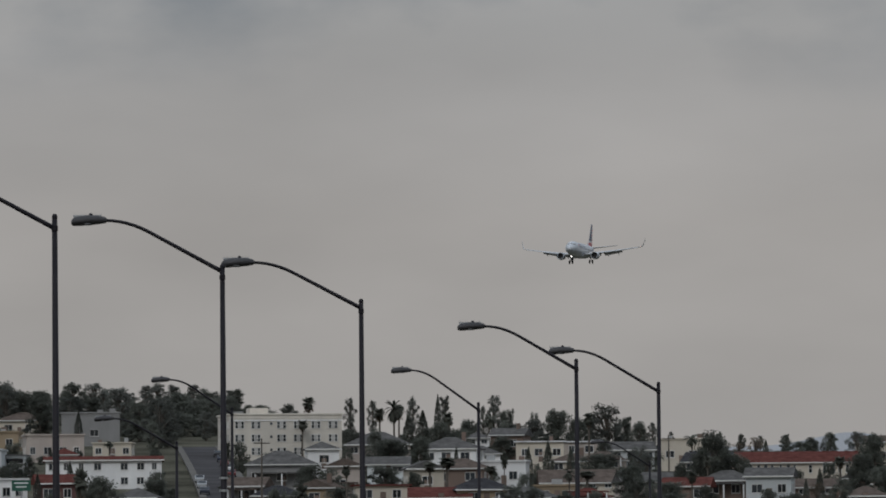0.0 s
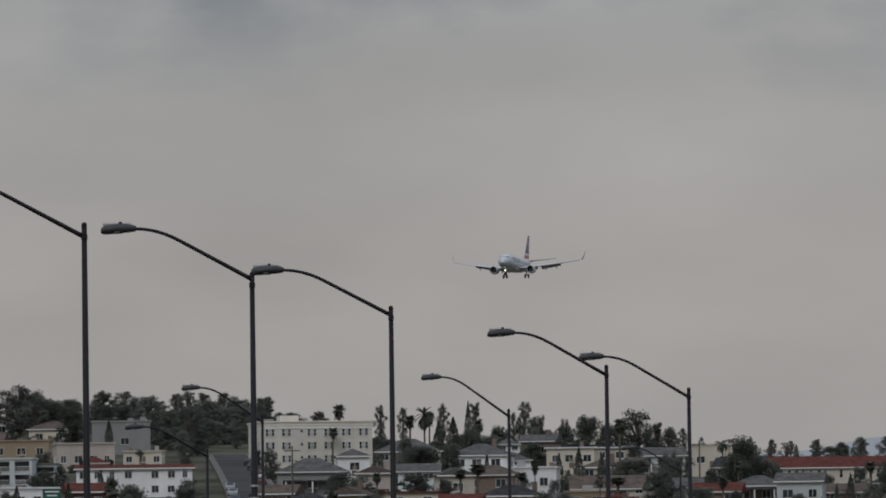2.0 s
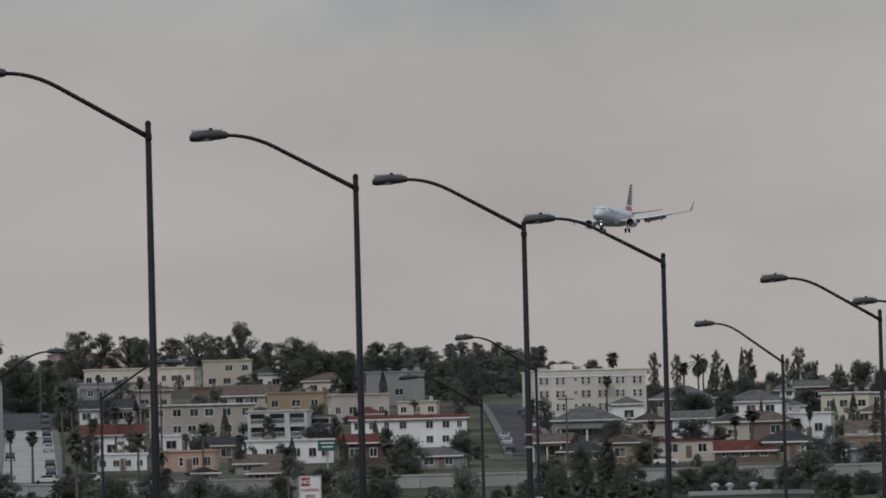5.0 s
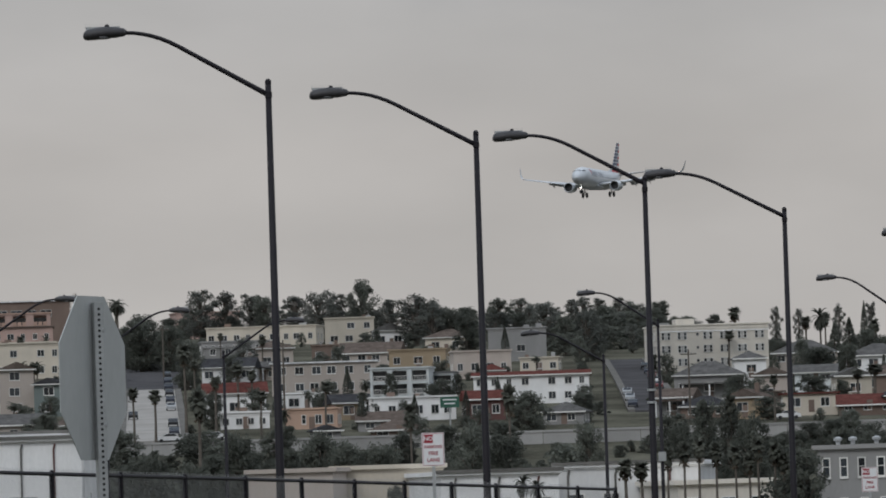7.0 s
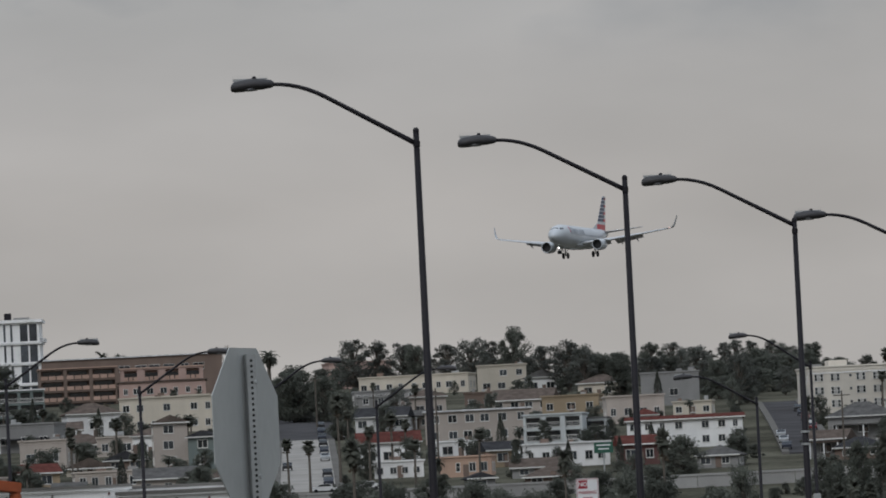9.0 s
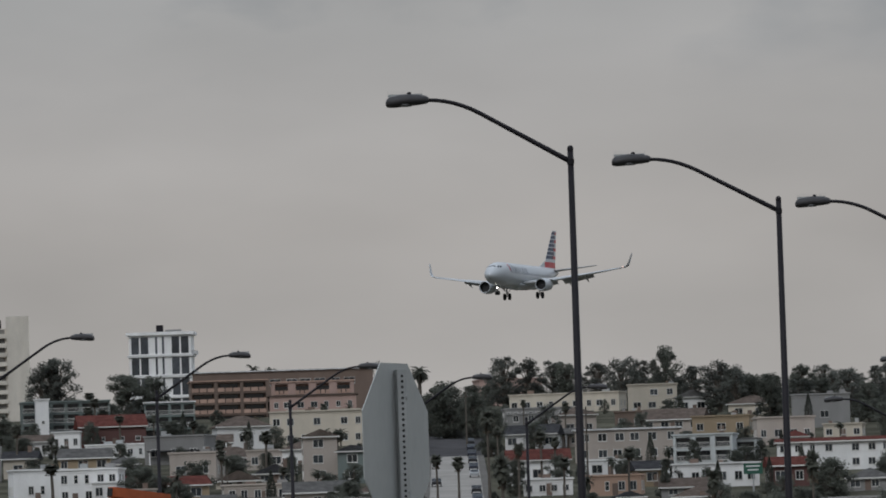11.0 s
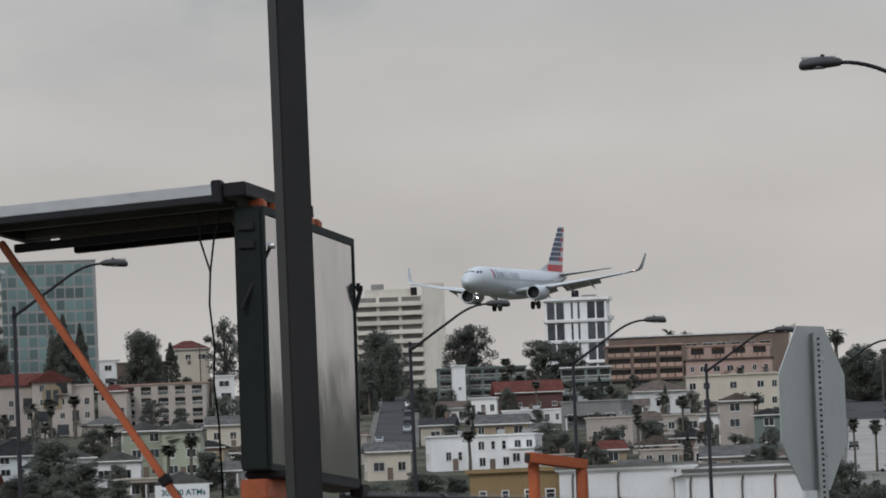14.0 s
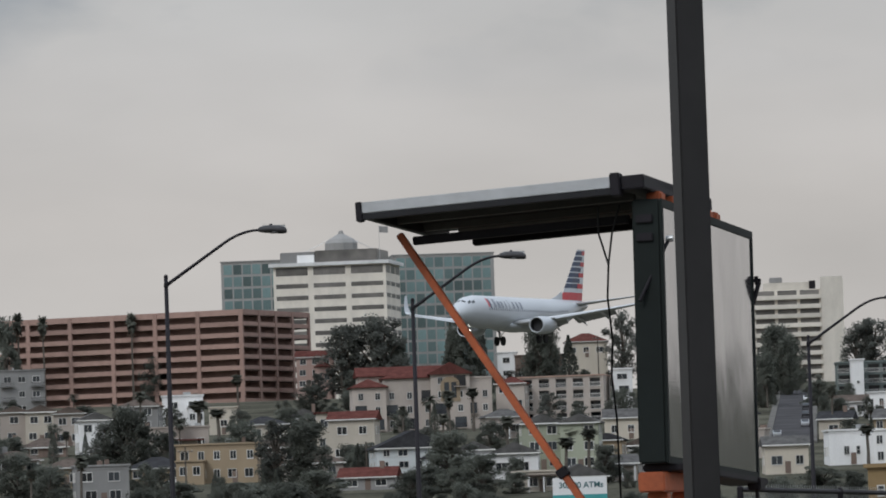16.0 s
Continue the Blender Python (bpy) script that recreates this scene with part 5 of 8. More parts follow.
house(-18.554, 1220, 19.8, 11.5, 5.3, "tan", "ridge", "grey", d=9.2, turn=0)
house(1.886, 1142, 14.5, 10.0, 4.3, "beige", "ridge", "grey", d=8.0, turn=12)
house(-11.923, 1312, 24.6, 11.3, 4.5, "cream", "ridge", "grey", d=9.1, turn=6, porch=1)
house(-8.909, 1360, 27.0, 10.4, 4.6, "beige", "ridge", "brown", d=8.3, turn=0, porch=1)
house(-18.539, 1440, 31.1, 8.9, 6.5, "cream", "flat", "grey", d=7.1, turn=-8, porch=1)
house(-12.243, 1114, 14.5, 8.7, 4.2, "grey", "gable", "dark", d=7.0, turn=0, porch=1)
house(-4.632, 1412, 29.7, 13.7, 5.5, "beige", "ridge", "brown", d=11.0, turn=-8)
house(-9.141, 1108, 14.2, 9.2, 4.7, "tan", "ridge", "red", d=7.3, turn=12)
house(-9.054, 1200, 18.9, 9.2, 5.9, "beige", "flat", "dark", d=7.3, turn=-14, chimney=1)
house(-4.797, 1108, 14.2, 6.6, 4.7, "tan", "ridge", "dark", d=7.0, turn=12)
house(-17.163, 1226, 20.2, 11.2, 6.1, "cream", "gable", "grey", d=9.0, turn=12)
house(2.578, 1120, 13.4, 9.5, 5.3, "brown", "hip", "grey", d=7.6, turn=-8, porch=1)
house(-7.932, 1050, 11.1, 10.4, 5.3, "beige", "ridge", "grey", d=8.3, turn=0)
house(-15.453, 1128, 15.1, 10.8, 5.6, "beige", "hip", "brown", d=8.7, turn=0)
house(1.315, 1062, 11.5, 8.4, 3.5, "brown", "hip", "red", d=7.0, turn=0, porch=1)
house(-18.175, 1204, 19.0, 9.4, 4.9, "cream", "hip", "brown", d=7.5, turn=12, porch=1)
house(-12.527, 1290, 23.5, 10.6, 6.5, "cream", "ridge", "grey", d=8.5, turn=0)
house(-7.281, 1048, 11.1, 9.4, 4.9, "cream", "hip", "brown", d=7.5, turn=6)
house(-10.059, 1276, 22.7, 11.2, 5.1, "tan", "ridge", "grey", d=9.0, turn=0)
house(-16.682, 1296, 23.8, 12.4, 5.7, "beige", "flat", "red", d=9.9, turn=0, porch=1)
house(2.433, 1318, 20.9, 11.7, 4.7, "beige", "ridge", "dark", d=9.4, turn=-14)
house(-13.361, 1050, 11.1, 6.8, 3.7, "cream", "flat", "brown", d=7.0, turn=12, porch=1)
house(-8.386, 1258, 21.8, 7.5, 4.1, "beige", "flat", "brown", d=7.0, turn=0)
house(-15.763, 1208, 19.3, 8.9, 5.3, "beige", "ridge", "brown", d=7.1, turn=-14)
house(-11.472, 1162, 16.9, 7.2, 5.7, "beige", "flat", "dark", d=7.0, turn=-8)
house(-3.920, 1490, 33.7, 10.0, 5.8, "cream", "hip", "brown", d=8.0, turn=-14)
house(1.458, 1310, 21.6, 9.7, 4.1, "beige", "hip", "brown", d=7.8, turn=0, porch=1)
house(-17.925, 1302, 24.1, 9.8, 4.1, "brown", "hip", "brown", d=7.9, turn=0, chimney=1)
house(-14.969, 1080, 12.7, 9.6, 4.1, "grey", "ridge", "red", d=7.7, turn=-8, chimney=1)
house(-11.783, 1104, 13.9, 7.3, 3.7, "cream", "flat", "brown", d=7.0, turn=0)
house(-1.849, 1078, 12.6, 6.5, 5.0, "grey", "ridge", "brown", d=7.0, turn=-14, porch=1)
house(-7.188, 1468, 32.5, 8.3, 5.2, "grey", "gable", "brown", d=7.0, turn=6, chimney=1)
house(-18.517, 1138, 15.7, 8.0, 3.7, "cream", "gable", "red", d=7.0, turn=12, porch=1)
house(-9.693, 1226, 20.2, 6.3, 4.7, "grey", "hip", "grey", d=7.0, turn=0)
house(-8.825, 1054, 11.4, 5.3, 3.3, "brown", "ridge", "grey", d=7.0, turn=0)
house(-11.566, 1474, 32.9, 13.4, 5.9, "cream", "hip", "dark", d=10.8, turn=12, chimney=1)
house(3.867, 1248, 17.1, 10.1, 3.9, "brown", "gable", "grey", d=8.1, turn=0)
house(-1.539, 1070, 12.2, 8.9, 3.8, "brown", "hip", "dark", d=7.1, turn=0)
house(0.573, 1386, 27.0, 7.5, 5.5, "brown", "ridge", "grey", d=7.0, turn=-14, chimney=1)
house(-8.713, 1284, 23.1, 11.5, 4.2, "grey", "hip", "brown", d=9.2, turn=-8)
house(-5.005, 1436, 30.9, 7.5, 4.5, "brown", "flat", "grey", d=7.0, turn=0, chimney=1)
house(-9.607, 1146, 16.1, 8.0, 3.7, "cream", "ridge", "red", d=7.0, turn=12)
house(-12.323, 1480, 33.1, 11.5, 5.0, "cream", "gable", "grey", d=9.2, turn=0)
house(-13.657, 1322, 25.1, 8.6, 6.4, "beige", "hip", "grey", d=7.0, turn=12, porch=1)
house(-10.643, 1250, 21.4, 6.6, 5.7, "cream", "ridge", "dark", d=7.0, turn=-8, chimney=1)
house(4.247, 1308, 19.0, 7.3, 6.6, "cream", "flat", "red", d=7.0, turn=6, chimney=1)
house(0.117, 1158, 16.6, 9.4, 5.3, "brown", "hip", "brown", d=7.6, turn=-14)
house(-9.218, 1306, 24.3, 12.9, 6.1, "grey", "flat", "dark", d=10.3, turn=-14, porch=1)
house(-12.623, 1080, 12.7, 5.7, 4.8, "beige", "ridge", "grey", d=7.0, turn=6, porch=1)
house(-5.610, 1334, 25.7, 7.2, 4.2, "beige", "ridge", "grey", d=7.0, turn=0, porch=1)
house(1.136, 1268, 20.4, 7.4, 4.3, "cream", "hip", "brown", d=7.0, turn=-14)
house(-1.191, 1064, 11.9, 6.3, 5.0, "tan", "gable", "brown", d=7.0, turn=-14, chimney=1)
house(-13.010, 1066, 12.0, 9.5, 3.9, "cream", "gable", "grey", d=7.6, turn=6)
house(-12.126, 1056, 11.5, 9.3, 3.3, "tan", "flat", "grey", d=7.5, turn=-8)
house(-16.913, 1148, 16.2, 10.4, 4.7, "tan", "hip", "dark", d=8.3, turn=-8)
house(-12.755, 1184, 18.0, 5.9, 5.1, "tan", "gable", "dark", d=7.0, turn=-8)
house(-11.600, 1050, 11.1, 8.0, 3.6, "grey", "ridge", "brown", d=7.0, turn=12)
house(-7.151, 1346, 26.3, 10.1, 5.2, "grey", "ridge", "brown", d=8.0, turn=-8, porch=1)
house(-5.490, 1392, 28.7, 8.0, 7.0, "beige", "hip", "brown", d=7.0, turn=6)


# ---- towers on the crest ----
def grid_tower(name, bearing, dist, top, w, d, drop, turn, wall, label, floor, bay, ww, wh, glass=None, parapet=0.8, skip_top=0.0):
    """A block with one pane for each bay and floor on the front and on the side that shows."""
    ob = empty(name, spot(bearing, dist, top, turn), label, "tower")
    part("wall", boxed(-w / 2, w / 2, 0, d, -drop, 0), WALLS[wall], ob)
    part("parapet", roof_mesh("flat", w, d, 0, 0, parapet), WALLS[wall], ob)
    bm = boxed(-ww / 2, ww / 2, -0.06, 0.2, 0, wh)
    me = bpy.data.meshes.new("window")
    bm.to_mesh(me)
    bm.free()
    me.materials.append(glass or GLASS)
    for f in range(int((drop - skip_top) / floor)):
        z = -skip_top - floor * (f + 1) + (floor - wh) / 2
        for c in range(int(w / bay)):
            share("window", me, None, ob, pose((c + 0.5) * bay - int(w / bay) * bay / 2, 0, z))
        for s in (1, -1):
            for c in range(int(d / bay)):
                share("window", me, None, ob, pose(s * w / 2, (c + 0.5) * bay, z, 0, 0, 90 * s))
    return ob


def parking_garage(bearing, dist, top, w, d, levels, turn):
    ob = empty("parking_garage", spot(bearing, dist, top, turn), "brown concrete multi-storey car park with open decks", "parking garage")
    lv = 3.05
    # added solid block close behind the openings, keeping the interior brown instead of black
    part("core", boxed(-w / 2 + 4, w / 2 - 4, 4, d - 4, -lv * levels - 8, -0.4), WALLS["terracotta"], ob)
    for i in range(levels + 1):
        z = -i * lv
        deck = part("deck", boxed(-w / 2, w / 2, 0.3, d, z - 1.2, z - 0.95), WALLS["brown"], ob)
        hgt = 1.3 if i else 1.6
        for a in ((-w / 2, w / 2, 0, 0.3), (w / 2 - 0.3, w / 2, 0.3, d), (-w / 2, -w / 2 + 0.3, 0.3, d)):
            part("spandrel", boxed(a[0], a[1], a[2], a[3], z - 1.2, z - 1.2 + hgt), WALLS["terracotta"], deck)
    n = 6
    for i in range(n + 1):
        x = -w / 2 + 0.7 + (w - 1.4) * i / n
        part("column", boxed(x - 0.6, x + 0.6, -0.15, 0.5, -lv * levels - 8, 0.2), WALLS["terracotta"], ob)
    for i in range(1, 5):
        y = d * i / 4 - 0.6
        part("column", boxed(w / 2 - 0.5, w / 2 + 0.15, y - 0.6, y + 0.6, -lv * levels - 8, 0.2), WALLS["terracotta"], ob)
    return ob


def ribbon_tower(bearing, dist, top, w, d, drop, turn):
    """Cream office tower: three window strips a floor, a projecting roof and a plant room with a dome."""
    ob = empty("office_tower", spot(bearing, dist, top, turn), "cream office tower with dark window strips and a rooftop dome", "tower")
    part("wall", boxed(-w / 2, w / 2, 0, d, -drop, 0), WALLS["ivory"], ob)
    part("roof_slab", boxed(-w / 2 - 1.2, w / 2 + 1.2, -1.2, d + 1.2, 0, 1.1), WALLS["white"], ob)
    fl = 3.75
    bayw = w / 3
    for f in range(int(drop / fl)):
        z = -fl * (f + 1) + 0.7 + (0.2 if f == 0 else 0)
        hh = 2.5 if f == 0 else 1.35
        for c in range(3):
            part("window", boxed(-w / 2 + bayw * c + 0.9, -w / 2 + bayw * (c + 1) - 0.9, -0.05, 0.3, z, z + hh), STRIPGLASS, ob)
            part("window", boxed(w / 2 - 0.3, w / 2 + 0.05, d * c / 3 + 0.9, d * (c + 1) / 3 - 0.9, z, z + hh), STRIPGLASS, ob)
    part("plant_room", boxed(-w / 2 + 2, -w / 2 + 13, 2, d - 3, 1.1, 4.6, 0.2), WALLS["grey"], ob)
    part("plant_room", boxed(-w / 2 + 13, w / 2 - 3, 2.2, d - 3, 1.1, 4.9, 0.2), STRIPGLASS, ob)
    part("roof_box", boxed(-w / 2 + 7.5, -w / 2 + 13, 1.4, 3, 1.1, 3.6, 0.1), WALLS["white"], ob)
    bm = bmesh.new()
    skin(bm, [[bm.verts.new((2.5 + r * math.cos(q), 9 + r * math.sin(q), z)) for q in (2 * math.pi * k / 10 for k in range(10))] for r, z in ((5.2, 4.6), (5.2, 7.2), (4.2, 8.4), (1.0, 10.2), (0.6, 11.2))])
    part("dome", bm, WALLS["concrete"], ob, "pale faceted roof dome")
    for x in (-9, 13):
        part("guy_wire", tubed([(2.5, 9, 10.2), (x, 9, 4.9)], 0.09, 5), GALV, ob)
    part("flagpole", tubed([(15.2, 6, 1.1), (15.2, 6, 12.2)], [0.12, 0.06], 6), FRAME, ob)
    bm = bmesh.new()
    skin(bm, [[bm.verts.new((15.3 + i * 0.55, 6 + 0.18 * math.sin(i * 1.4), z)) for z in (10.0 - 0.05 * i, 12.0 - 0.05 * i)] + [bm.verts.new((15.3 + i * 0.55, 6.04 + 0.18 * math.sin(i * 1.4), z)) for z in (12.0 - 0.05 * i, 10.0 - 0.05 * i)] for i in range(6)])
    part("flag", bm, WALLS["grey"], ob, "small flag in the wind")


def column_tower(bearing, dist, top, w, d, drop, turn=0):
    """White tower of two tall tiers with dark upright windows between broad piers."""
    ob = empty("apartment_tower", spot(bearing, dist, top, turn), "white apartment tower with tall dark window bays", "tower")
    part("wall", boxed(-w / 2, w / 2, 0, d, -drop, 0), WALLS["white"], ob)
    part("roof_slab", boxed(-w / 2 - 0.8, w / 2 + 0.8, -0.8, d + 0.8, 0, 0.9), WALLS["white"], ob)
    tier = 6.0
    for i in range(int(drop / tier)):
        z = -tier * (i + 1)
        part("ledge", boxed(-w / 2 - 0.5, w / 2 + 0.5, -0.5, d + 0.5, z - 0.3, z + 0.3), WALLS["white"], ob)
        for x, ww in ((-0.4, 2.2), (-0.25, 2.2), (-0.06, 0.6), (0.05, 0.6), (0.25, 2.2), (0.4, 2.2)):
            part("window", boxed(x * w - ww / 2, x * w + ww / 2, -0.06, 0.3, z + 0.6, z + tier - 0.5), DIMGLASS, ob)
        for y in (0.25, 0.7):
            part("balcony", boxed(w / 2, w / 2 + 1.3, d * y - 1.6, d * y + 1.6, z + 0.3, z + 1.4), WALLS["white"], ob)
    part("roof_tank", boxed(-1.2, 0.8, 3, 5, 0.9, 3.0, 0.1), DARK, ob)
    part("roof_box", boxed(1.5, 6, 3, 7, 0.9, 1.6, 0.1), WALLS["grey"], ob)


def slab_tower(bearing, dist, top, w, d, drop, turn=0):
    """White tower with long balconies and a blank end slab."""
    ob = empty("apartment_tower", spot(bearing, dist, top, turn), "white apartment tower with long balconies and a blank end wall", "tower")
    part("wall", boxed(-w / 2, w / 2 - 7, 0.8, d, -drop, 0), WALLS["ivory"], ob)
    part("end_wall", boxed(w / 2 - 7, w / 2, -0.3, d, -drop, 3.6), WALLS["ivory"], ob, "blank pale end wall")
    fl = 2.9
    for f in range(int(drop / fl)):
        z = -fl * (f + 1)
        part("balcony", boxed(-w / 2 - 0.2, w / 2 - 7, -0.6, 0.8, z - 0.15, z + 1.15), WALLS["ivory"], ob)
        for c in range(3):
            x0 = -w / 2 + (w - 7) * c / 3
            part("window", boxed(x0 + 0.5, x0 + (w - 7) / 3 - 0.5, 0.72, 1.0, z + 1.2, z + 2.6), STRIPGLASS, ob)
    part("plant_room", boxed(-w / 2 + 3, w / 2 - 9, 3, d - 2, 0, 2.3, 0.1), WALLS["ivory"], ob)
    part("roof_tank", boxed(-w / 2 + 5, -w / 2 + 9, 4, 8, 2.3, 4.0, 0.2), WALLS["grey"], ob)
    part("roof_box", boxed(w / 2 - 10.5, w / 2 - 8.5, 2, 5, 0, 2.6, 0.1), DARK, ob)


parking_garage(-17.265, 1740, 70.1, 80, 47, 8, -25)
ribbon_tower(-15.249, 1950, 92.3, 35.9, 27, 45, -10)
grid_tower("glass_tower", -15.964, 2010, 96.6, 19.9, 20, 45, -4, "concrete", "teal glass office tower with a pale stone grid", 3.9, 3.1, 2.6, 3.1, TEALGLASS)
grid_tower("glass_tower", -14.193, 2010, 96.9, 32.7, 20, 50, 6, "concrete", "teal glass office tower with a pale stone grid", 3.9, 3.1, 2.6, 3.1, TEALGLASS)
column_tower(-9.322, 1800, 70.3, 18.0, 14, 30, -4)
slab_tower(-10.936, 1930, 78.8, 27.8, 14, 45)
house(-18.429, 1900, 61.6, 8.5, 14, "yellow", "flat", "white", label="yellow building beside the car park", name="apartment_building")


# ---- trees ----
def quads(pts, size, rnd, mesh_name, material, droop=0.0):
    verts, faces = [], []
    for p in pts:
        a = Vector((rnd.gauss(0, 1), rnd.gauss(0, 1), rnd.gauss(0, 0.7))).normalized()
        b = a.cross(Vector((rnd.gauss(0, 1), rnd.gauss(0, 1), rnd.gauss(0, 1)))).normalized()
        s = size * rnd.uniform(0.55, 1.3)
        i = len(verts)
        p = Vector(p)
        for u, v in ((-1, -0.25), (0.1, -0.75), (1, 0.15), (-0.1, 0.75)):
            verts.append(p + a * s * u + b * s * v * 0.8)
        faces.append((i, i + 1, i + 2, i + 3))
    me = bpy.data.meshes.new(mesh_name)
    me.from_pydata([tuple(v) for v in verts], [], faces)
    me.materials.append(material)
    return me


def tree_model(kind, seed):
    """A model ten metres high, built once; copies are set in the plan."""
    rnd = random.Random(seed)
    names = {"e": ("eucalyptus_tree", "tall grey-green eucalyptus with an open ragged crown"), "r": ("tree", "dark green broadleaf tree with a dense rounded crown"),
             "c": ("cypress_tree", "dark narrow cypress on the hillside"), "s": ("small_tree", "small dark green garden tree between the houses"), "b": ("bush", "dark green spreading shrub on the slope"), "d": ("bare_tree", "thin brownish tree with sparse leaves")}
    nm, lab = names[kind]
    ob = empty(nm, Matrix.Translation((0, -300 - seed, -40)), lab, "tree" if kind != "b" else "shrub")
    bm = bmesh.new()
    pts = []
    if kind == "c":
        tube(bm, [(0, 0, -1.5), (0, 0, 5), (0, 0, 9.5)], [0.25, 0.18, 0.03], 7)
        for i in range(2000):
            z = rnd.uniform(0.5, 10)
            r = 1.25 * math.sin(min(1, (10 - z) / 6) * math.pi / 2) * rnd.uniform(0.55, 1.0)
            q = rnd.uniform(0, 6.3)
            pts.append((r * math.cos(q), r * math.sin(q), z))
        size = 0.19
    else:
        base, spread, blobs, count, size = {"e": (1.3, 3.1, 30, 165, 0.16), "r": (0.7, 3.8, 36, 230, 0.185), "s": (0.6, 3.9, 22, 150, 0.25), "b": (0.2, 7.0, 24, 140, 0.34), "d": (2.4, 2.6, 18, 70, 0.14)}[kind]
        lean = rnd.uniform(-0.6, 0.6)
        tube(bm, [(0, 0, -1.5), (lean * 0.3, 0, base), (lean, 0.2, 8.4)], [0.42, 0.3, 0.06], 8)
        for i in range(blobs):
            t = (i + rnd.random()) / blobs
            z = base + (9.3 - base) * t
            prof = math.sin(math.pi * (0.2 + 0.68 * t)) if kind != "b" else math.cos(t * 1.3)
            r = spread * prof * rnd.uniform(0.25, 1.0)
            q = i * 2.4 + rnd.uniform(-0.5, 0.5)
            c = (lean * t + r * math.cos(q), r * math.sin(q), z)
            br = {"e": 1.1, "r": 1.4, "s": 1.6, "b": 2.0, "d": 0.95}[kind] * rnd.uniform(0.55, 1.15)
            tube(bm, [(lean * t * 0.6, 0, base + (z - base) * 0.45), (c[0] * 0.6, c[1] * 0.6, z - 0.6), c], [0.13, 0.08, 0.03], 5)
            for k in range(count):
                v = Vector((rnd.gauss(0, 1), rnd.gauss(0, 1), rnd.gauss(0, 0.8))).normalized() * br * rnd.uniform(0.3, 1.12)
                pts.append((c[0] + v.x, c[1] + v.y, min(10, c[2] + v.z * 0.8)))
    part("trunk", bm, BARK, ob)
    mt = {"e": LEAF["grey"], "r": LEAF["dark"], "c": LEAF["dark"], "s": LEAF["dark"], "b": LEAF["dark"], "d": LEAF["dry"]}[kind]
    o = new("crown", quads(pts, size, rnd, "crown", mt))
    o.parent = ob
    return ob


def palm_model(kind, seed):
    """Fan palm (f) with a tight head, or feather palm (q) with long drooping fronds; ten metres high."""
    rnd = random.Random(seed)
    ob = empty("palm_tree", Matrix.Translation((0, -320 - seed, -40)), "tall fan palm with a bare trunk and shaggy head" if kind == "f" else "feather palm with long drooping fronds", "palm tree")
    part("trunk", tubed([(0, 0, -1.5), (0.08, 0, 4), (0.0, 0.1, 8.8)], [0.3, 0.2, 0.17], 8), BARK, ob)
    verts, faces = [], []
    n, ln = (46, 1.35) if kind == "f" else (34, 2.5)
    for i in range(n):
        q, up = i * 2.4, rnd.uniform(-0.9, 1.35)
        d = Vector((math.cos(q), math.sin(q), 0))
        side = Vector((-math.sin(q), math.cos(q), 0))
        wide = 0.42 if kind == "f" else 0.3
        prev = None
        p = Vector((0, 0.1, 8.8))
        ang = up
        for s in range(5):
            w = wide * (0.25, 0.8, 1.0, 0.75, 0.1)[s]
            i0 = len(verts)
            verts += [tuple(p - side * w + Vector((0, 0, -w * 0.4))), tuple(p), tuple(p + side * w + Vector((0, 0, -w * 0.4)))]
            if prev is not None:
                faces += [(prev, prev + 1, i0 + 1, i0), (prev + 1, prev + 2, i0 + 2, i0 + 1)]
            prev = i0
            p = p + (d * math.cos(ang) + Vector((0, 0, math.sin(ang)))) * ln / 4
            ang -= 0.28 if kind == "f" else 0.42
    me = bpy.data.meshes.new("fronds")
    me.from_pydata(verts, [], faces)
    me.materials.append(LEAF["palm"])
    o = new("fronds", me)
    o.parent = ob
    if kind == "f":
        pts = [(rnd.gauss(0, 0.3), rnd.gauss(0, 0.3), rnd.uniform(7.3, 8.8)) for k in range(120)]
        o = new("dry_skirt", quads(pts, 0.22, rnd, "dry_skirt", LEAF["dry"]))
        o.parent = ob
        tagged(o, kind="stuff")
    return ob


MODELS = {k: [tree_model(k, 11 + ord(k) * 3 + i) for i in range(n)] for k, n in (("e", 6), ("r", 5), ("s", 5), ("c", 2), ("b", 3), ("d", 2))}
for k in "fq":
    MODELS[k] = [palm_model(k, 7 + ord(k) + i) for i in range(2)]
SET = {}


def tree(kind, bearing, dist, z, height, wide=1.0):
    """Set a tree in the plan; the first of a model is the model itself."""
    i = SET[kind] = SET.get(kind, -1) + 1
    src = MODELS[kind][i % len(MODELS[kind])]
    low = min(z, hill(dist, bearing) + 0.2) if dist > 1000 else z
    s, z = (height + z - low) / 10, low
    wide *= height / (10 * s)
    m = spot(bearing, dist, z) @ pose(0, 0, 0, 0, 0, (i * 77) % 360) @ Matrix.Diagonal((s * wide, s * wide, s, 1))
    if i < len(MODELS[kind]):
        src.matrix_basis = m
        return src
    ob = copy_thing(src, Matrix())
    ob.matrix_basis = m
    return ob


tree("e", -6.159, 1658, 42.1, 14.7, 1.21)
tree("e", -5.936, 1650, 41.7, 13.9, 1.17)
tree("e", -5.718, 1672, 42.8, 12.8, 1.28)
tree("r", -5.563, 1666, 42.5, 12.2, 0.96)
tree("e", -5.303, 1658, 42.1, 12.1, 1.47)
tree("e", -5.083, 1622, 40.2, 13.8, 1.26)
tree("e", -4.885, 1644, 41.4, 12.6, 1.17)
tree("r", -4.673, 1636, 40.9, 16.0, 0.70)
tree("e", -4.418, 1600, 39.1, 11.7, 1.46)
tree("e", -4.183, 1558, 37.0, 13.4, 1.46)
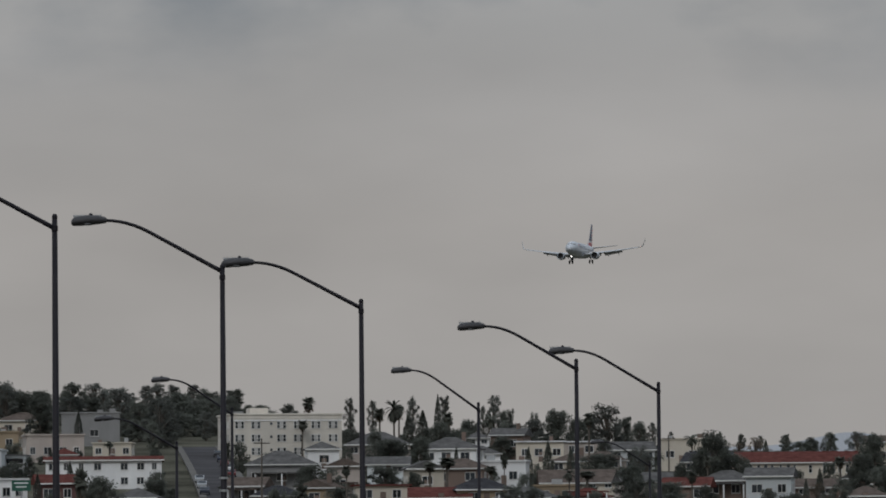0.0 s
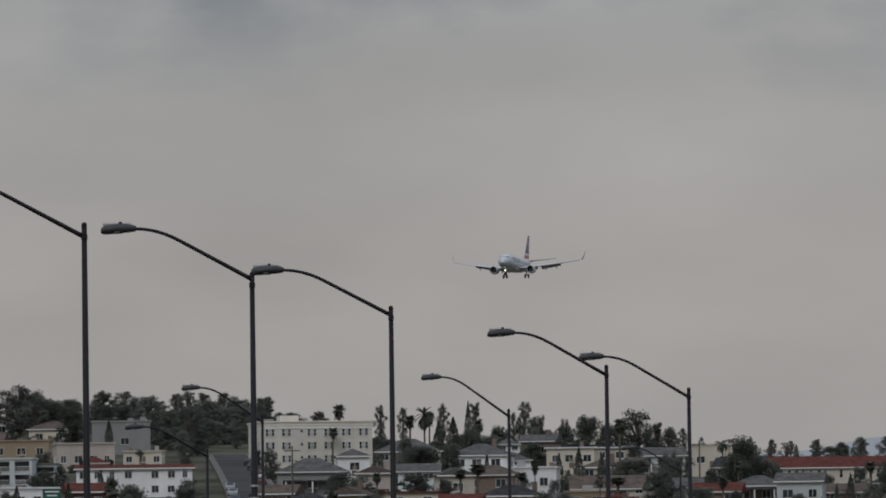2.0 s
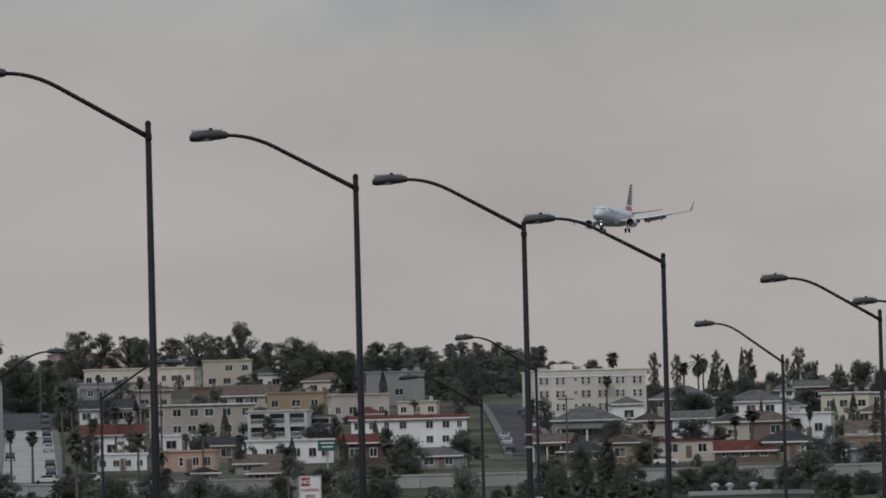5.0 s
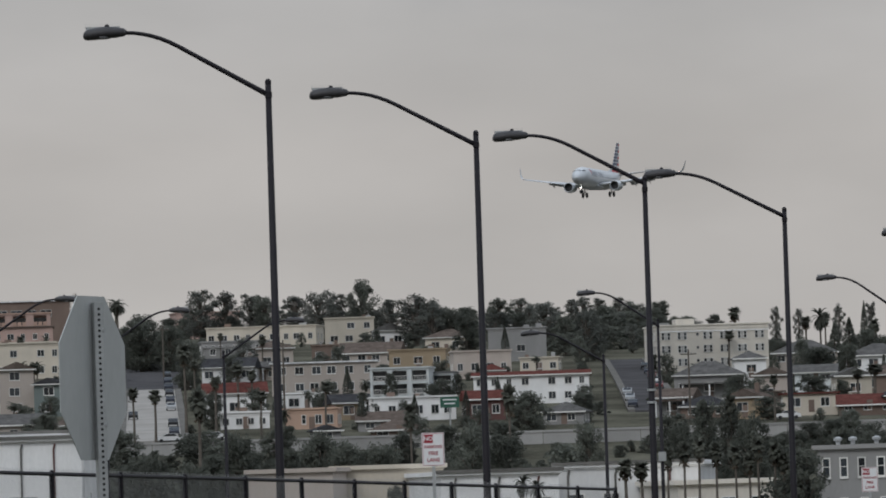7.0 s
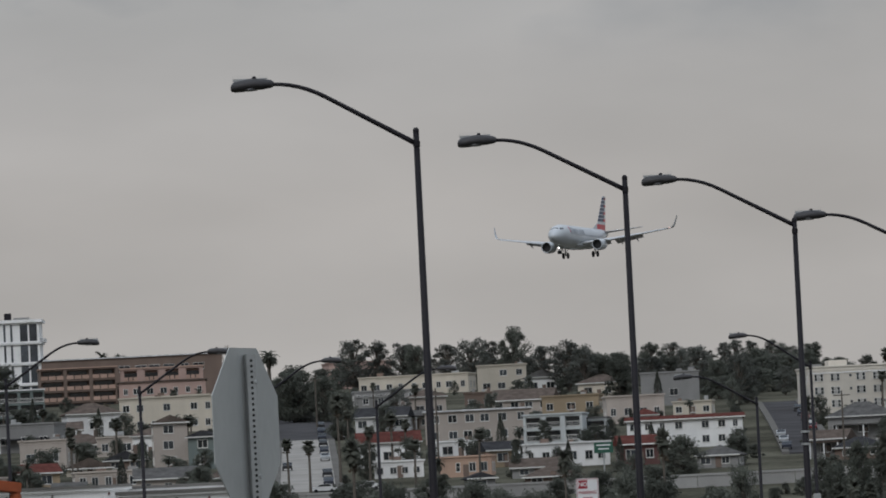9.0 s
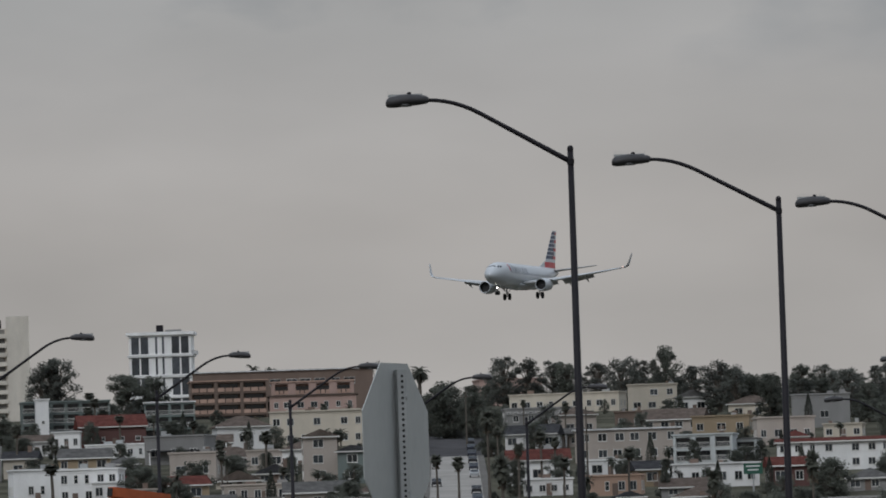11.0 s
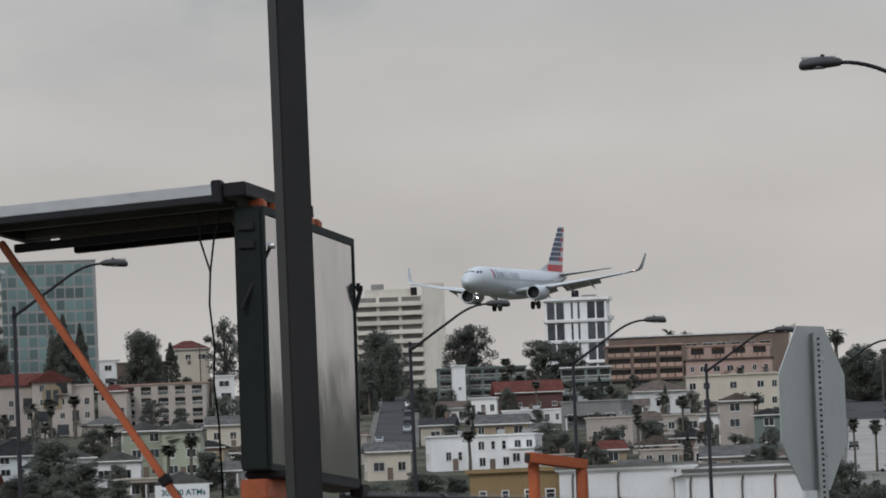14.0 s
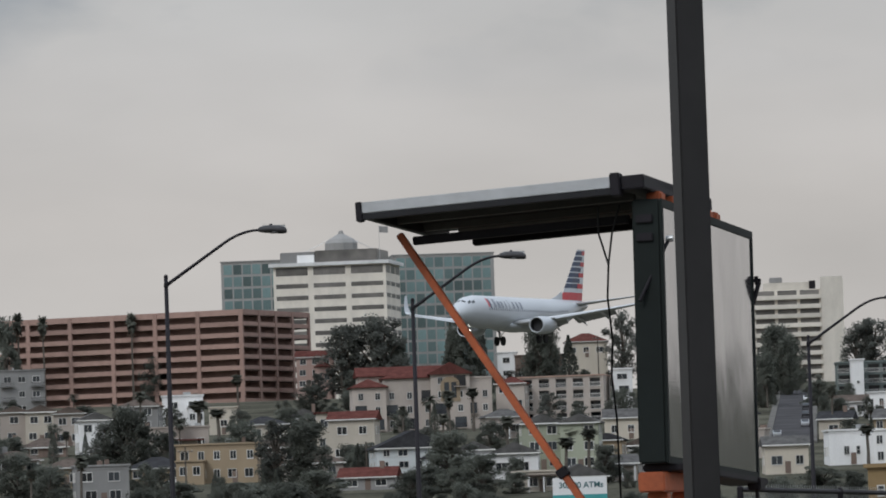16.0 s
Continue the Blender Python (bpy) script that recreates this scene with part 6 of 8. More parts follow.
tree("r", -3.952, 1512, 34.6, 10.8, 1.15)
tree("r", -3.720, 1418, 29.8, 11.4, 0.88)
tree("e", -3.433, 1534, 35.7, 9.0, 1.83)
tree("r", -3.251, 1590, 38.6, 7.3, 1.41)
tree("e", -2.987, 1484, 33.2, 12.2, 1.30)
tree("r", -2.809, 1480, 33.0, 8.8, 0.99)
tree("e", -2.625, 1390, 28.4, 12.1, 1.03)
tree("e", -2.50, 1420, 29.9, 8.0, 1.1)
tree("e", -2.20, 1440, 30.9, 7.5, 1.1)
tree("r", -1.691, 1616, 39.9, 4.1, 2.40)
tree("r", -1.446, 1608, 39.5, 4.6, 1.64)
tree("f", -0.600, 1398, 28.8, 8.9, 1.31)
tree("q", -0.468, 1338, 25.7, 11.7, 0.91)
tree("c", -0.338, 1334, 25.5, 8.6, 1.55)
tree("c", -0.201, 1332, 25.4, 9.7, 1.58)
tree("r", -0.033, 1328, 25.2, 7.5, 1.14)
tree("r", 0.105, 1330, 25.1, 6.1, 1.27)
tree("q", -6.932, 1602, 39.2, 13.2, 1.07)
tree("r", -6.714, 1410, 29.4, 12.3, 1.22)
tree("r", -6.456, 1404, 29.1, 10.9, 1.06)
tree("r", -6.304, 1288, 23.2, 10.7, 0.85)
tree("f", -6.330, 1064, 11.7, 16.5, 0.67)
tree("r", -0.480, 1268, 22.2, 5.6, 2.12)
tree("c", -0.291, 1264, 22.0, 3.5, 1.92)
tree("q", -1.300, 1358, 26.8, 7.5, 1.09)
tree("r", -0.540, 1110, 14.1, 5.7, 1.62)
tree("r", -0.283, 1098, 13.5, 5.1, 1.01)
tree("r", -3.196, 1022, 9.4, 7.7, 1.25)
tree("f", -3.349, 799, -2.2, 17.5, 0.50)
tree("r", -5.134, 722, -2.2, 11.0, 0.66)
tree("r", -4.876, 716, -2.2, 9.9, 0.68)
tree("r", -4.513, 727, -2.2, 9.5, 0.72)
tree("f", -5.041, 1068, 11.9, 8.9, 1.04)
tree("f", -4.706, 1064, 11.7, 6.9, 1.33)
tree("f", -4.266, 821, -2.2, 15.7, 0.51)
tree("q", -4.698, 1256, 21.5, 5.8, 1.73)
tree("q", -4.094, 1386, 28.2, 5.1, 2.16)
tree("q", -5.200, 1120, 14.6, 5.2, 1.29)
tree("f", -5.842, 1130, 15.1, 10.4, 1.05)
tree("f", -5.714, 1116, 14.4, 9.7, 0.87)
tree("f", -6.054, 1060, 11.5, 10.7, 0.89)
tree("f", -6.614, 1022, 9.4, 10.1, 1.05)
tree("f", -6.810, 1026, 9.8, 10.3, 0.89)
tree("f", -7.712, 1220, 19.7, 8.9, 1.41)
tree("f", -7.816, 1236, 20.5, 8.5, 1.30)
tree("r", -7.622, 1036, 10.3, 5.8, 1.27)
tree("r", -7.346, 1276, 22.6, 9.4, 0.80)
tree("f", -6.213, 869, -2.0, 19.0, 0.63)
tree("r", -6.084, 1084, 12.8, 7.0, 0.73)
tree("r", -2.676, 1070, 12.0, 5.4, 1.39)
tree("r", -2.633, 781, -2.2, 11.9, 0.50)
tree("f", -2.305, 394, -2.2, 5.7, 0.95)
tree("f", -2.150, 394, -2.2, 5.5, 0.89)
tree("f", -1.754, 394, -2.2, 6.7, 0.61)
tree("f", -1.622, 394, -2.2, 7.0, 0.58)
tree("f", -1.468, 394, -2.2, 6.6, 0.62)
tree("f", -1.287, 394, -2.2, 6.4, 0.64)
tree("f", -1.077, 394, -2.2, 6.9, 0.59)
tree("f", -0.923, 394, -2.2, 6.5, 0.63)
tree("f", -1.912, 394, -2.2, 6.4, 0.60)
tree("f", -0.849, 394, -2.2, 5.8, 0.71)
tree("f", -1.160, 394, -2.2, 5.8, 0.65)
tree("r", -1.586, 875, -1.7, 15.0, 0.50)
tree("r", -1.329, 868, -2.0, 13.9, 0.51)
tree("r", -1.124, 823, -2.2, 12.4, 0.63)
tree("r", -1.801, 760, -2.2, 11.3, 0.50)
tree("f", -1.314, 868, -2.0, 15.9, 0.53)
tree("r", -0.666, 394, -2.2, 6.1, 0.69)
tree("r", -0.349, 724, -2.2, 9.7, 0.70)
tree("r", -0.039, 716, -2.2, 9.2, 0.64)
tree("q", -3.247, 394, -2.2, 4.7, 0.60)
tree("q", -3.119, 394, -2.2, 4.3, 0.66)
tree("r", -4.420, 394, -2.2, 4.4, 0.53)
tree("r", -6.285, 394, -2.2, 6.3, 0.67)
tree("r", -5.862, 740, -2.2, 11.5, 0.68)
tree("r", -5.451, 690, -2.2, 8.9, 0.73)
tree("r", -6.647, 394, -2.2, 6.7, 0.69)
tree("r", -3.674, 766, -2.2, 11.8, 0.69)
tree("r", -3.416, 680, -2.2, 9.9, 0.73)
tree("f", -2.014, 1026, 9.8, 13.2, 0.59)
tree("b", -0.778, 394, -2.2, 4.3, 0.97)
tree("b", -6.496, 394, -2.2, 5.6, 0.85)
tree("e", -4.036, 1498, 33.9, 13.4, 1.20)
tree("r", -3.855, 1498, 33.9, 10.7, 1.16)
tree("r", -3.700, 1496, 33.8, 8.0, 1.11)
tree("r", -0.035, 1386, 28.2, 5.4, 1.81)
tree("r", 0.226, 1424, 29.5, 5.9, 1.42)
tree("q", 0.408, 1464, 30.9, 6.4, 1.63)
tree("e", 0.642, 1438, 29.0, 6.0, 1.72)
tree("e", 0.825, 1408, 27.2, 8.0, 1.89)
tree("r", 1.034, 1428, 27.5, 10.2, 1.16)
tree("r", 1.215, 1446, 27.8, 8.2, 1.04)
tree("e", 1.503, 1540, 30.8, 11.0, 1.51)
tree("r", 1.658, 1552, 31.0, 7.8, 0.93)
tree("r", 1.798, 1498, 28.6, 7.6, 0.93)
tree("q", 2.275, 1350, 22.1, 7.7, 1.26)
tree("r", 2.489, 1128, 13.6, 12.4, 0.86)
tree("r", 2.356, 1128, 13.6, 8.3, 0.96)
tree("r", 2.616, 1130, 13.6, 8.3, 1.13)
tree("d", 2.852, 1474, 25.9, 6.1, 2.02)
tree("r", 3.138, 1616, 30.3, 5.0, 0.98)
tree("r", 3.371, 1642, 30.7, 4.2, 1.19)
tree("r", 3.553, 1666, 31.1, 5.6, 0.98)
tree("r", 3.942, 1248, 16.9, 10.9, 0.81)
tree("r", 3.810, 1140, 13.5, 8.3, 0.96)
tree("r", 4.016, 1096, 12.0, 7.0, 1.10)
tree("d", 2.711, 1464, 25.7, 4.7, 2.07)
tree("r", 3.292, 1548, 27.7, 4.3, 2.40)
tree("r", -0.505, 1296, 23.6, 4.8, 2.08)
tree("f", 0.014, 1104, 13.8, 7.5, 2.03)
tree("f", -0.142, 1104, 13.8, 6.6, 1.72)
tree("r", -0.218, 1246, 21.0, 6.9, 1.07)
tree("c", 0.770, 1172, 16.5, 7.6, 1.07)
tree("c", 1.161, 1258, 19.8, 5.8, 1.34)
tree("r", 1.420, 1192, 16.7, 6.6, 1.93)
tree("r", 1.731, 1124, 13.7, 6.2, 1.71)
tree("r", 0.537, 1384, 26.8, 3.9, 2.10)
tree("f", 0.430, 1108, 13.7, 6.1, 1.62)
tree("f", 1.315, 1088, 12.4, 6.0, 2.40)
tree("f", -1.310, 1320, 24.8, 8.5, 1.29)
tree("r", -0.977, 1060, 11.5, 3.9, 1.90)
tree("r", 0.901, 1368, 25.2, 5.1, 1.91)
tree("r", 2.042, 1058, 11.0, 4.9, 2.30)
tree("q", 1.966, 1244, 18.3, 5.7, 1.31)
tree("d", 3.444, 1094, 12.1, 4.0, 2.40)
tree("e", -10.293, 1736, 44.1, 18.9, 1.15)
tree("e", -10.415, 1736, 44.1, 16.9, 0.92)
tree("r", -9.622, 1736, 44.1, 13.5, 1.37)
tree("r", -9.388, 1736, 44.1, 12.4, 0.99)
tree("r", -11.179, 1566, 37.4, 18.6, 0.69)
tree("r", -11.265, 1474, 32.7, 13.5, 0.77)
tree("r", -11.073, 1562, 37.2, 15.7, 0.59)
tree("q", -8.473, 1736, 44.1, 14.6, 0.71)
tree("r", -8.281, 1736, 44.1, 14.1, 0.58)
tree("q", -6.948, 1736, 44.1, 12.7, 1.09)
tree("d", -7.326, 1736, 44.1, 15.3, 0.76)
tree("r", -6.708, 1430, 30.4, 13.1, 1.03)
tree("r", -6.868, 1434, 30.6, 10.5, 0.96)
tree("f", -9.867, 1478, 32.9, 8.1, 1.50)
tree("f", -9.996, 1482, 33.1, 8.8, 1.39)
tree("f", -9.712, 1430, 30.4, 7.9, 1.38)
tree("r", -9.246, 1460, 32.0, 5.4, 1.92)
tree("f", -9.037, 1372, 27.5, 7.6, 1.50)
tree("q", -7.843, 1272, 22.4, 7.6, 1.14)
tree("q", -7.687, 1268, 22.2, 7.6, 1.20)
tree("f", -7.818, 1208, 19.1, 8.9, 0.94)
tree("c", -10.217, 1290, 23.3, 4.2, 1.88)
tree("c", -10.140, 1288, 23.2, 3.6, 1.91)
tree("f", -10.534, 1118, 14.5, 7.2, 1.60)
tree("f", -10.351, 1090, 13.1, 8.5, 1.58)
tree("r", -9.520, 1102, 13.7, 7.1, 1.46)
tree("r", -9.314, 1098, 13.5, 5.6, 1.61)
tree("r", -8.998, 1202, 18.8, 4.4, 1.59)
tree("r", -8.684, 1226, 20.0, 4.5, 1.91)
tree("f", -8.786, 1114, 14.3, 9.3, 0.91)
tree("r", -8.371, 1190, 18.2, 6.0, 0.93)
tree("q", -7.908, 1100, 13.6, 5.6, 1.33)
tree("r", -7.652, 1048, 10.9, 4.9, 1.76)
tree("r", -10.779, 1016, 8.8, 4.8, 2.40)
tree("r", -11.146, 858, -2.2, 12.6, 0.72)
tree("f", -11.265, 1106, 13.9, 5.6, 2.04)
tree("f", -9.991, 1630, 40.6, 9.0, 1.63)
tree("f", -9.941, 1526, 35.3, 9.8, 1.29)
tree("r", -9.813, 1624, 40.3, 6.0, 1.60)
tree("r", -10.603, 1334, 25.5, 6.2, 1.27)
tree("f", -8.219, 1106, 13.9, 6.1, 1.37)
tree("r", -9.161, 1072, 12.1, 5.0, 1.52)
tree("r", -7.804, 1074, 12.3, 6.0, 1.06)
tree("q", -9.400, 1464, 32.2, 6.7, 1.30)
tree("r", -8.727, 1404, 29.1, 5.2, 1.28)
tree("d", -8.463, 1482, 33.1, 5.4, 1.36)
tree("r", -10.806, 1460, 32.0, 6.7, 1.53)
tree("r", -13.360, 1736, 44.1, 20.7, 0.69)
tree("r", -13.246, 1736, 44.1, 19.7, 0.52)
tree("e", -12.565, 1736, 44.1, 23.4, 0.80)
tree("e", -14.776, 1736, 44.1, 23.7, 1.05)
tree("e", -15.037, 1736, 44.1, 22.4, 0.97)
tree("c", -14.047, 1736, 44.1, 25.3, 1.06)
tree("c", -13.893, 1736, 44.1, 22.7, 0.88)
tree("c", -14.155, 1736, 44.1, 21.4, 0.81)
tree("c", -13.068, 1498, 33.9, 18.5, 1.12)
tree("r", -13.133, 1500, 34.0, 9.0, 0.99)
tree("f", -14.615, 1436, 30.7, 10.5, 1.61)
tree("f", -14.357, 1428, 30.3, 9.1, 1.62)
tree("f", -14.202, 1382, 28.0, 9.5, 1.70)
tree("f", -13.968, 1376, 27.7, 10.1, 1.41)
tree("r", -13.823, 1234, 20.4, 6.8, 1.28)
tree("r", -13.628, 1494, 33.7, 8.2, 1.07)
tree("r", -13.738, 1452, 31.5, 5.4, 1.28)
tree("r", -15.101, 1144, 15.8, 6.3, 1.28)
tree("r", -14.119, 1052, 11.1, 6.8, 1.46)
tree("r", -14.434, 1058, 11.4, 4.9, 2.30)
tree("f", -14.627, 1318, 24.7, 4.9, 1.86)
tree("r", -12.590, 1340, 25.8, 9.8, 0.96)
tree("r", -12.386, 1300, 23.8, 8.3, 1.10)
tree("f", -13.071, 1132, 15.2, 8.3, 2.34)
tree("f", -12.915, 1104, 13.8, 9.1, 1.67)
tree("r", -12.765, 1076, 12.4, 7.0, 1.09)
tree("r", -13.605, 1044, 10.7, 3.9, 1.89)
tree("r", -14.257, 1424, 30.1, 6.6, 1.28)
tree("e", -12.148, 1736, 44.1, 23.2, 0.80)
tree("e", -11.947, 1736, 44.1, 16.7, 1.12)
tree("r", -14.658, 1736, 44.1, 13.3, 1.08)
tree("e", -15.148, 1736, 44.1, 22.5, 1.11)
tree("e", -14.859, 1736, 44.1, 24.7, 1.13)
tree("r", -14.657, 1736, 44.1, 18.5, 0.66)
tree("r", -14.082, 1736, 44.1, 20.3, 0.71)
tree("r", -13.928, 1736, 44.1, 17.7, 0.58)
tree("c", -14.135, 1736, 44.1, 19.5, 0.89)
tree("r", -15.454, 1566, 37.4, 7.2, 1.54)
tree("e", -15.820, 1110, 14.1, 12.5, 1.25)
tree("r", -16.089, 1140, 15.6, 11.5, 1.16)
tree("r", -15.517, 1104, 13.8, 12.2, 1.07)
tree("r", -17.150, 1160, 16.6, 14.3, 1.05)
tree("e", -17.336, 1164, 16.8, 11.7, 1.43)
tree("f", -16.499, 1338, 25.7, 10.4, 2.22)
tree("f", -16.319, 1332, 25.4, 8.6, 2.14)
tree("r", -16.820, 1210, 19.2, 7.8, 1.09)
tree("r", -18.175, 1074, 12.3, 8.9, 1.42)
tree("r", -17.868, 1070, 12.0, 6.9, 1.83)
tree("r", -17.501, 1112, 14.2, 7.2, 1.27)
tree("r", -15.428, 1032, 10.1, 5.8, 2.31)
tree("r", -15.003, 1122, 14.7, 7.2, 1.28)
tree("f", -16.127, 1538, 35.9, 11.3, 1.32)
tree("f", -16.488, 1736, 44.1, 11.7, 1.74)
tree("r", -16.902, 1736, 44.1, 14.5, 0.71)
tree("r", -17.539, 1488, 33.4, 6.1, 1.71)
tree("r", -15.092, 1506, 34.3, 6.9, 1.54)
tree("q", -14.365, 1360, 26.9, 8.7, 1.25)
tree("q", -14.675, 1406, 29.2, 9.1, 1.24)
tree("r", -14.219, 1084, 12.8, 9.9, 1.41)
tree("r", -13.914, 1032, 10.1, 7.7, 1.59)
tree("f", -13.128, 1090, 13.1, 8.0, 1.87)
tree("r", -14.544, 1022, 9.4, 5.8, 1.45)
tree("r", -16.679, 1030, 10.0, 4.8, 2.29)
tree("r", -16.160, 1022, 9.4, 4.9, 2.40)
tree("r", -15.695, 1394, 28.6, 6.4, 1.54)
tree("r", -18.222, 1240, 20.7, 6.8, 1.71)
tree("f", -18.134, 1736, 44.1, 28.6, 0.50)
tree("f", -17.901, 1736, 44.1, 27.6, 0.50)
tree("f", -17.085, 1736, 44.1, 27.6, 0.50)
tree("r", -18.250, 1736, 44.1, 26.9, 0.50)
tree("e", -11.167, 1680, 43.2, 16.9, 1.07)
tree("r", -11.015, 1618, 40.0, 14.8, 0.64)
tree("e", -10.335, 1736, 44.1, 18.5, 0.84)
tree("s", -8.008, 1194, 18.4, 3.9, 1.22)
tree("s", -2.550, 1398, 28.8, 5.7, 1.03)
tree("c", 2.601, 1242, 17.7, 5.9, 1.16)
tree("s", 1.812, 1294, 20.4, 4.6, 1.20)
tree("s", 0.805, 1038, 10.3, 4.7, 1.20)
tree("s", -13.993, 1010, 8.2, 3.7, 0.83)
tree("q", -14.244, 1422, 30.0, 5.2, 1.07)
tree("b", -15.231, 1138, 15.5, 2.9, 0.82)
tree("b", -10.243, 1364, 27.1, 3.2, 0.89)
tree("q", -14.092, 1548, 36.5, 5.6, 0.95)
tree("s", -16.623, 1336, 25.6, 5.1, 1.15)
tree("f", -5.637, 1032, 10.1, 8.9, 1.10)
tree("s", -14.730, 1474, 32.7, 3.3, 0.87)
tree("c", -17.544, 1234, 20.4, 7.2, 0.86)
tree("q", -16.675, 1294, 23.5, 7.4, 1.16)
tree("b", -3.400, 1142, 15.7, 2.0, 1.08)
tree("s", -16.728, 1432, 30.5, 6.3, 1.05)
tree("s", -5.017, 1136, 15.4, 6.6, 1.04)
tree("f", 2.272, 1018, 9.0, 8.1, 1.02)
tree("q", -17.276, 1506, 34.3, 5.7, 1.13)
tree("s", -4.279, 1496, 33.8, 5.4, 0.82)
tree("s", -1.340, 1042, 10.6, 4.5, 1.15)
tree("b", -18.471, 1552, 36.7, 2.6, 1.00)
tree("s", -15.689, 1564, 37.3, 3.6, 1.01)
tree("s", -4.055, 1122, 14.7, 5.9, 1.03)
tree("b", -9.064, 1512, 34.6, 2.2, 1.16)
tree("e", 3.792, 1414, 22.4, 9.5, 0.91)
tree("s", -4.759, 1258, 21.6, 6.4, 1.22)
tree("s", -8.172, 1200, 18.7, 4.6, 1.10)
tree("s", -15.498, 1334, 25.5, 6.7, 1.11)
tree("f", -0.909, 1038, 10.4, 8.6, 0.84)
tree("s", -18.419, 1528, 35.4, 3.5, 1.18)
tree("s", -9.703, 1312, 24.4, 5.0, 1.16)
tree("s", -0.776, 1092, 13.2, 3.2, 1.21)
tree("s", -1.294, 1140, 15.6, 5.1, 1.13)
tree("s", -17.497, 1144, 15.8, 3.3, 0.89)
tree("s", -6.164, 1514, 34.7, 5.1, 1.15)
tree("s", -10.499, 1192, 18.3, 6.1, 1.21)
tree("s", 3.529, 1020, 9.2, 4.1, 1.10)
tree("q", 4.305, 1012, 8.4, 5.9, 0.93)
tree("c", -17.838, 1210, 19.2, 8.5, 1.12)
tree("b", -4.001, 1442, 31.0, 3.2, 1.25)
tree("q", -15.441, 1216, 19.5, 7.9, 0.91)
tree("s", -4.563, 1550, 36.6, 5.1, 0.85)
tree("q", 1.147, 1060, 11.3, 6.9, 0.97)
tree("s", -3.967, 1166, 16.9, 5.2, 1.18)
tree("s", -5.830, 1384, 28.1, 3.5, 1.06)
tree("s", -8.957, 1382, 28.0, 6.4, 0.94)
tree("c", -8.139, 1148, 16.0, 7.9, 1.10)
tree("s", -9.164, 1188, 18.1, 3.4, 1.16)
tree("s", -3.830, 1220, 19.7, 4.3, 1.01)
tree("q", -4.671, 1124, 14.8, 6.8, 0.92)
tree("s", 3.648, 1072, 11.3, 5.1, 1.01)
tree("c", -3.628, 1248, 21.1, 5.2, 1.04)
tree("q", -16.791, 1414, 29.6, 6.8, 1.02)
tree("s", -9.160, 1260, 21.7, 5.3, 1.11)
tree("s", -1.056, 1088, 13.0, 6.2, 0.95)
tree("s", -14.622, 1378, 27.8, 5.7, 1.21)
tree("c", 3.448, 1104, 12.4, 6.2, 0.97)
tree("s", -6.913, 1578, 38.0, 6.2, 0.93)
tree("s", -7.574, 1150, 16.1, 4.8, 1.19)
tree("s", -15.012, 1336, 25.6, 4.0, 0.98)
tree("s", -13.018, 1378, 27.8, 4.2, 1.00)
tree("b", -15.849, 1054, 11.2, 3.1, 0.96)
tree("s", 2.751, 1020, 9.2, 3.2, 1.09)
tree("f", -18.517, 1236, 20.5, 11.0, 1.17)
tree("s", -15.850, 1122, 14.7, 6.1, 0.99)
tree("s", -3.631, 1038, 10.4, 4.2, 1.20)
tree("f", -5.607, 1346, 26.1, 9.8, 0.96)
tree("f", 0.546, 1110, 13.8, 7.4, 0.80)
tree("q", -7.601, 1478, 32.9, 7.6, 0.83)
tree("f", -5.995, 1446, 31.2, 8.1, 0.88)
tree("s", -5.473, 1142, 15.7, 3.6, 0.96)
tree("s", -16.860, 1074, 12.3, 5.7, 0.99)
tree("s", -16.997, 1100, 13.6, 5.6, 1.07)
tree("s", -13.503, 1246, 21.0, 4.8, 1.13)
tree("s", -3.239, 1070, 12.0, 3.5, 1.23)
tree("f", 3.637, 1086, 11.8, 8.8, 1.19)
tree("b", 2.609, 1338, 21.3, 2.4, 0.88)
tree("s", -1.892, 1230, 20.2, 6.7, 0.82)
tree("f", -8.794, 1168, 17.0, 9.6, 1.01)
tree("c", -15.041, 1094, 13.3, 7.8, 1.22)
tree("b", -9.088, 1352, 26.4, 2.0, 1.08)
tree("f", -10.660, 1252, 21.3, 11.5, 0.97)
tree("s", 2.060, 1384, 23.7, 4.7, 0.95)
tree("s", -5.113, 1288, 23.2, 6.0, 1.15)
tree("s", -13.574, 1072, 12.1, 5.6, 0.86)
tree("s", -15.717, 1010, 8.2, 5.0, 0.94)
tree("c", -16.363, 1024, 9.6, 6.5, 1.14)
tree("s", -17.586, 1166, 16.9, 5.6, 1.03)
tree("b", -17.961, 1462, 32.1, 2.5, 0.87)
tree("s", 0.717, 1094, 12.9, 5.2, 0.85)
tree("f", -17.596, 1024, 9.6, 10.0, 1.13)
tree("q", -3.089, 1284, 23.0, 5.3, 1.21)
tree("e", 1.858, 1182, 16.0, 7.1, 1.12)
tree("s", -13.004, 1404, 29.1, 5.4, 1.07)
tree("c", -17.162, 1126, 14.9, 7.4, 0.80)
tree("s", -6.755, 1540, 36.0, 5.7, 0.85)
tree("s", -2.904, 1476, 32.8, 6.1, 0.87)
tree("s", -18.194, 1556, 36.9, 6.2, 1.03)
tree("s", -16.327, 1046, 10.8, 4.8, 0.87)
tree("s", 3.471, 1344, 20.5, 5.0, 1.12)
tree("q", -11.696, 1398, 28.8, 5.6, 1.13)
tree("q", -9.211, 1032, 10.1, 7.7, 0.90)
tree("b", -15.254, 1572, 37.7, 2.1, 1.06)
tree("s", -3.673, 1104, 13.8, 3.2, 0.82)
tree("s", -2.686, 1364, 27.1, 6.7, 0.80)
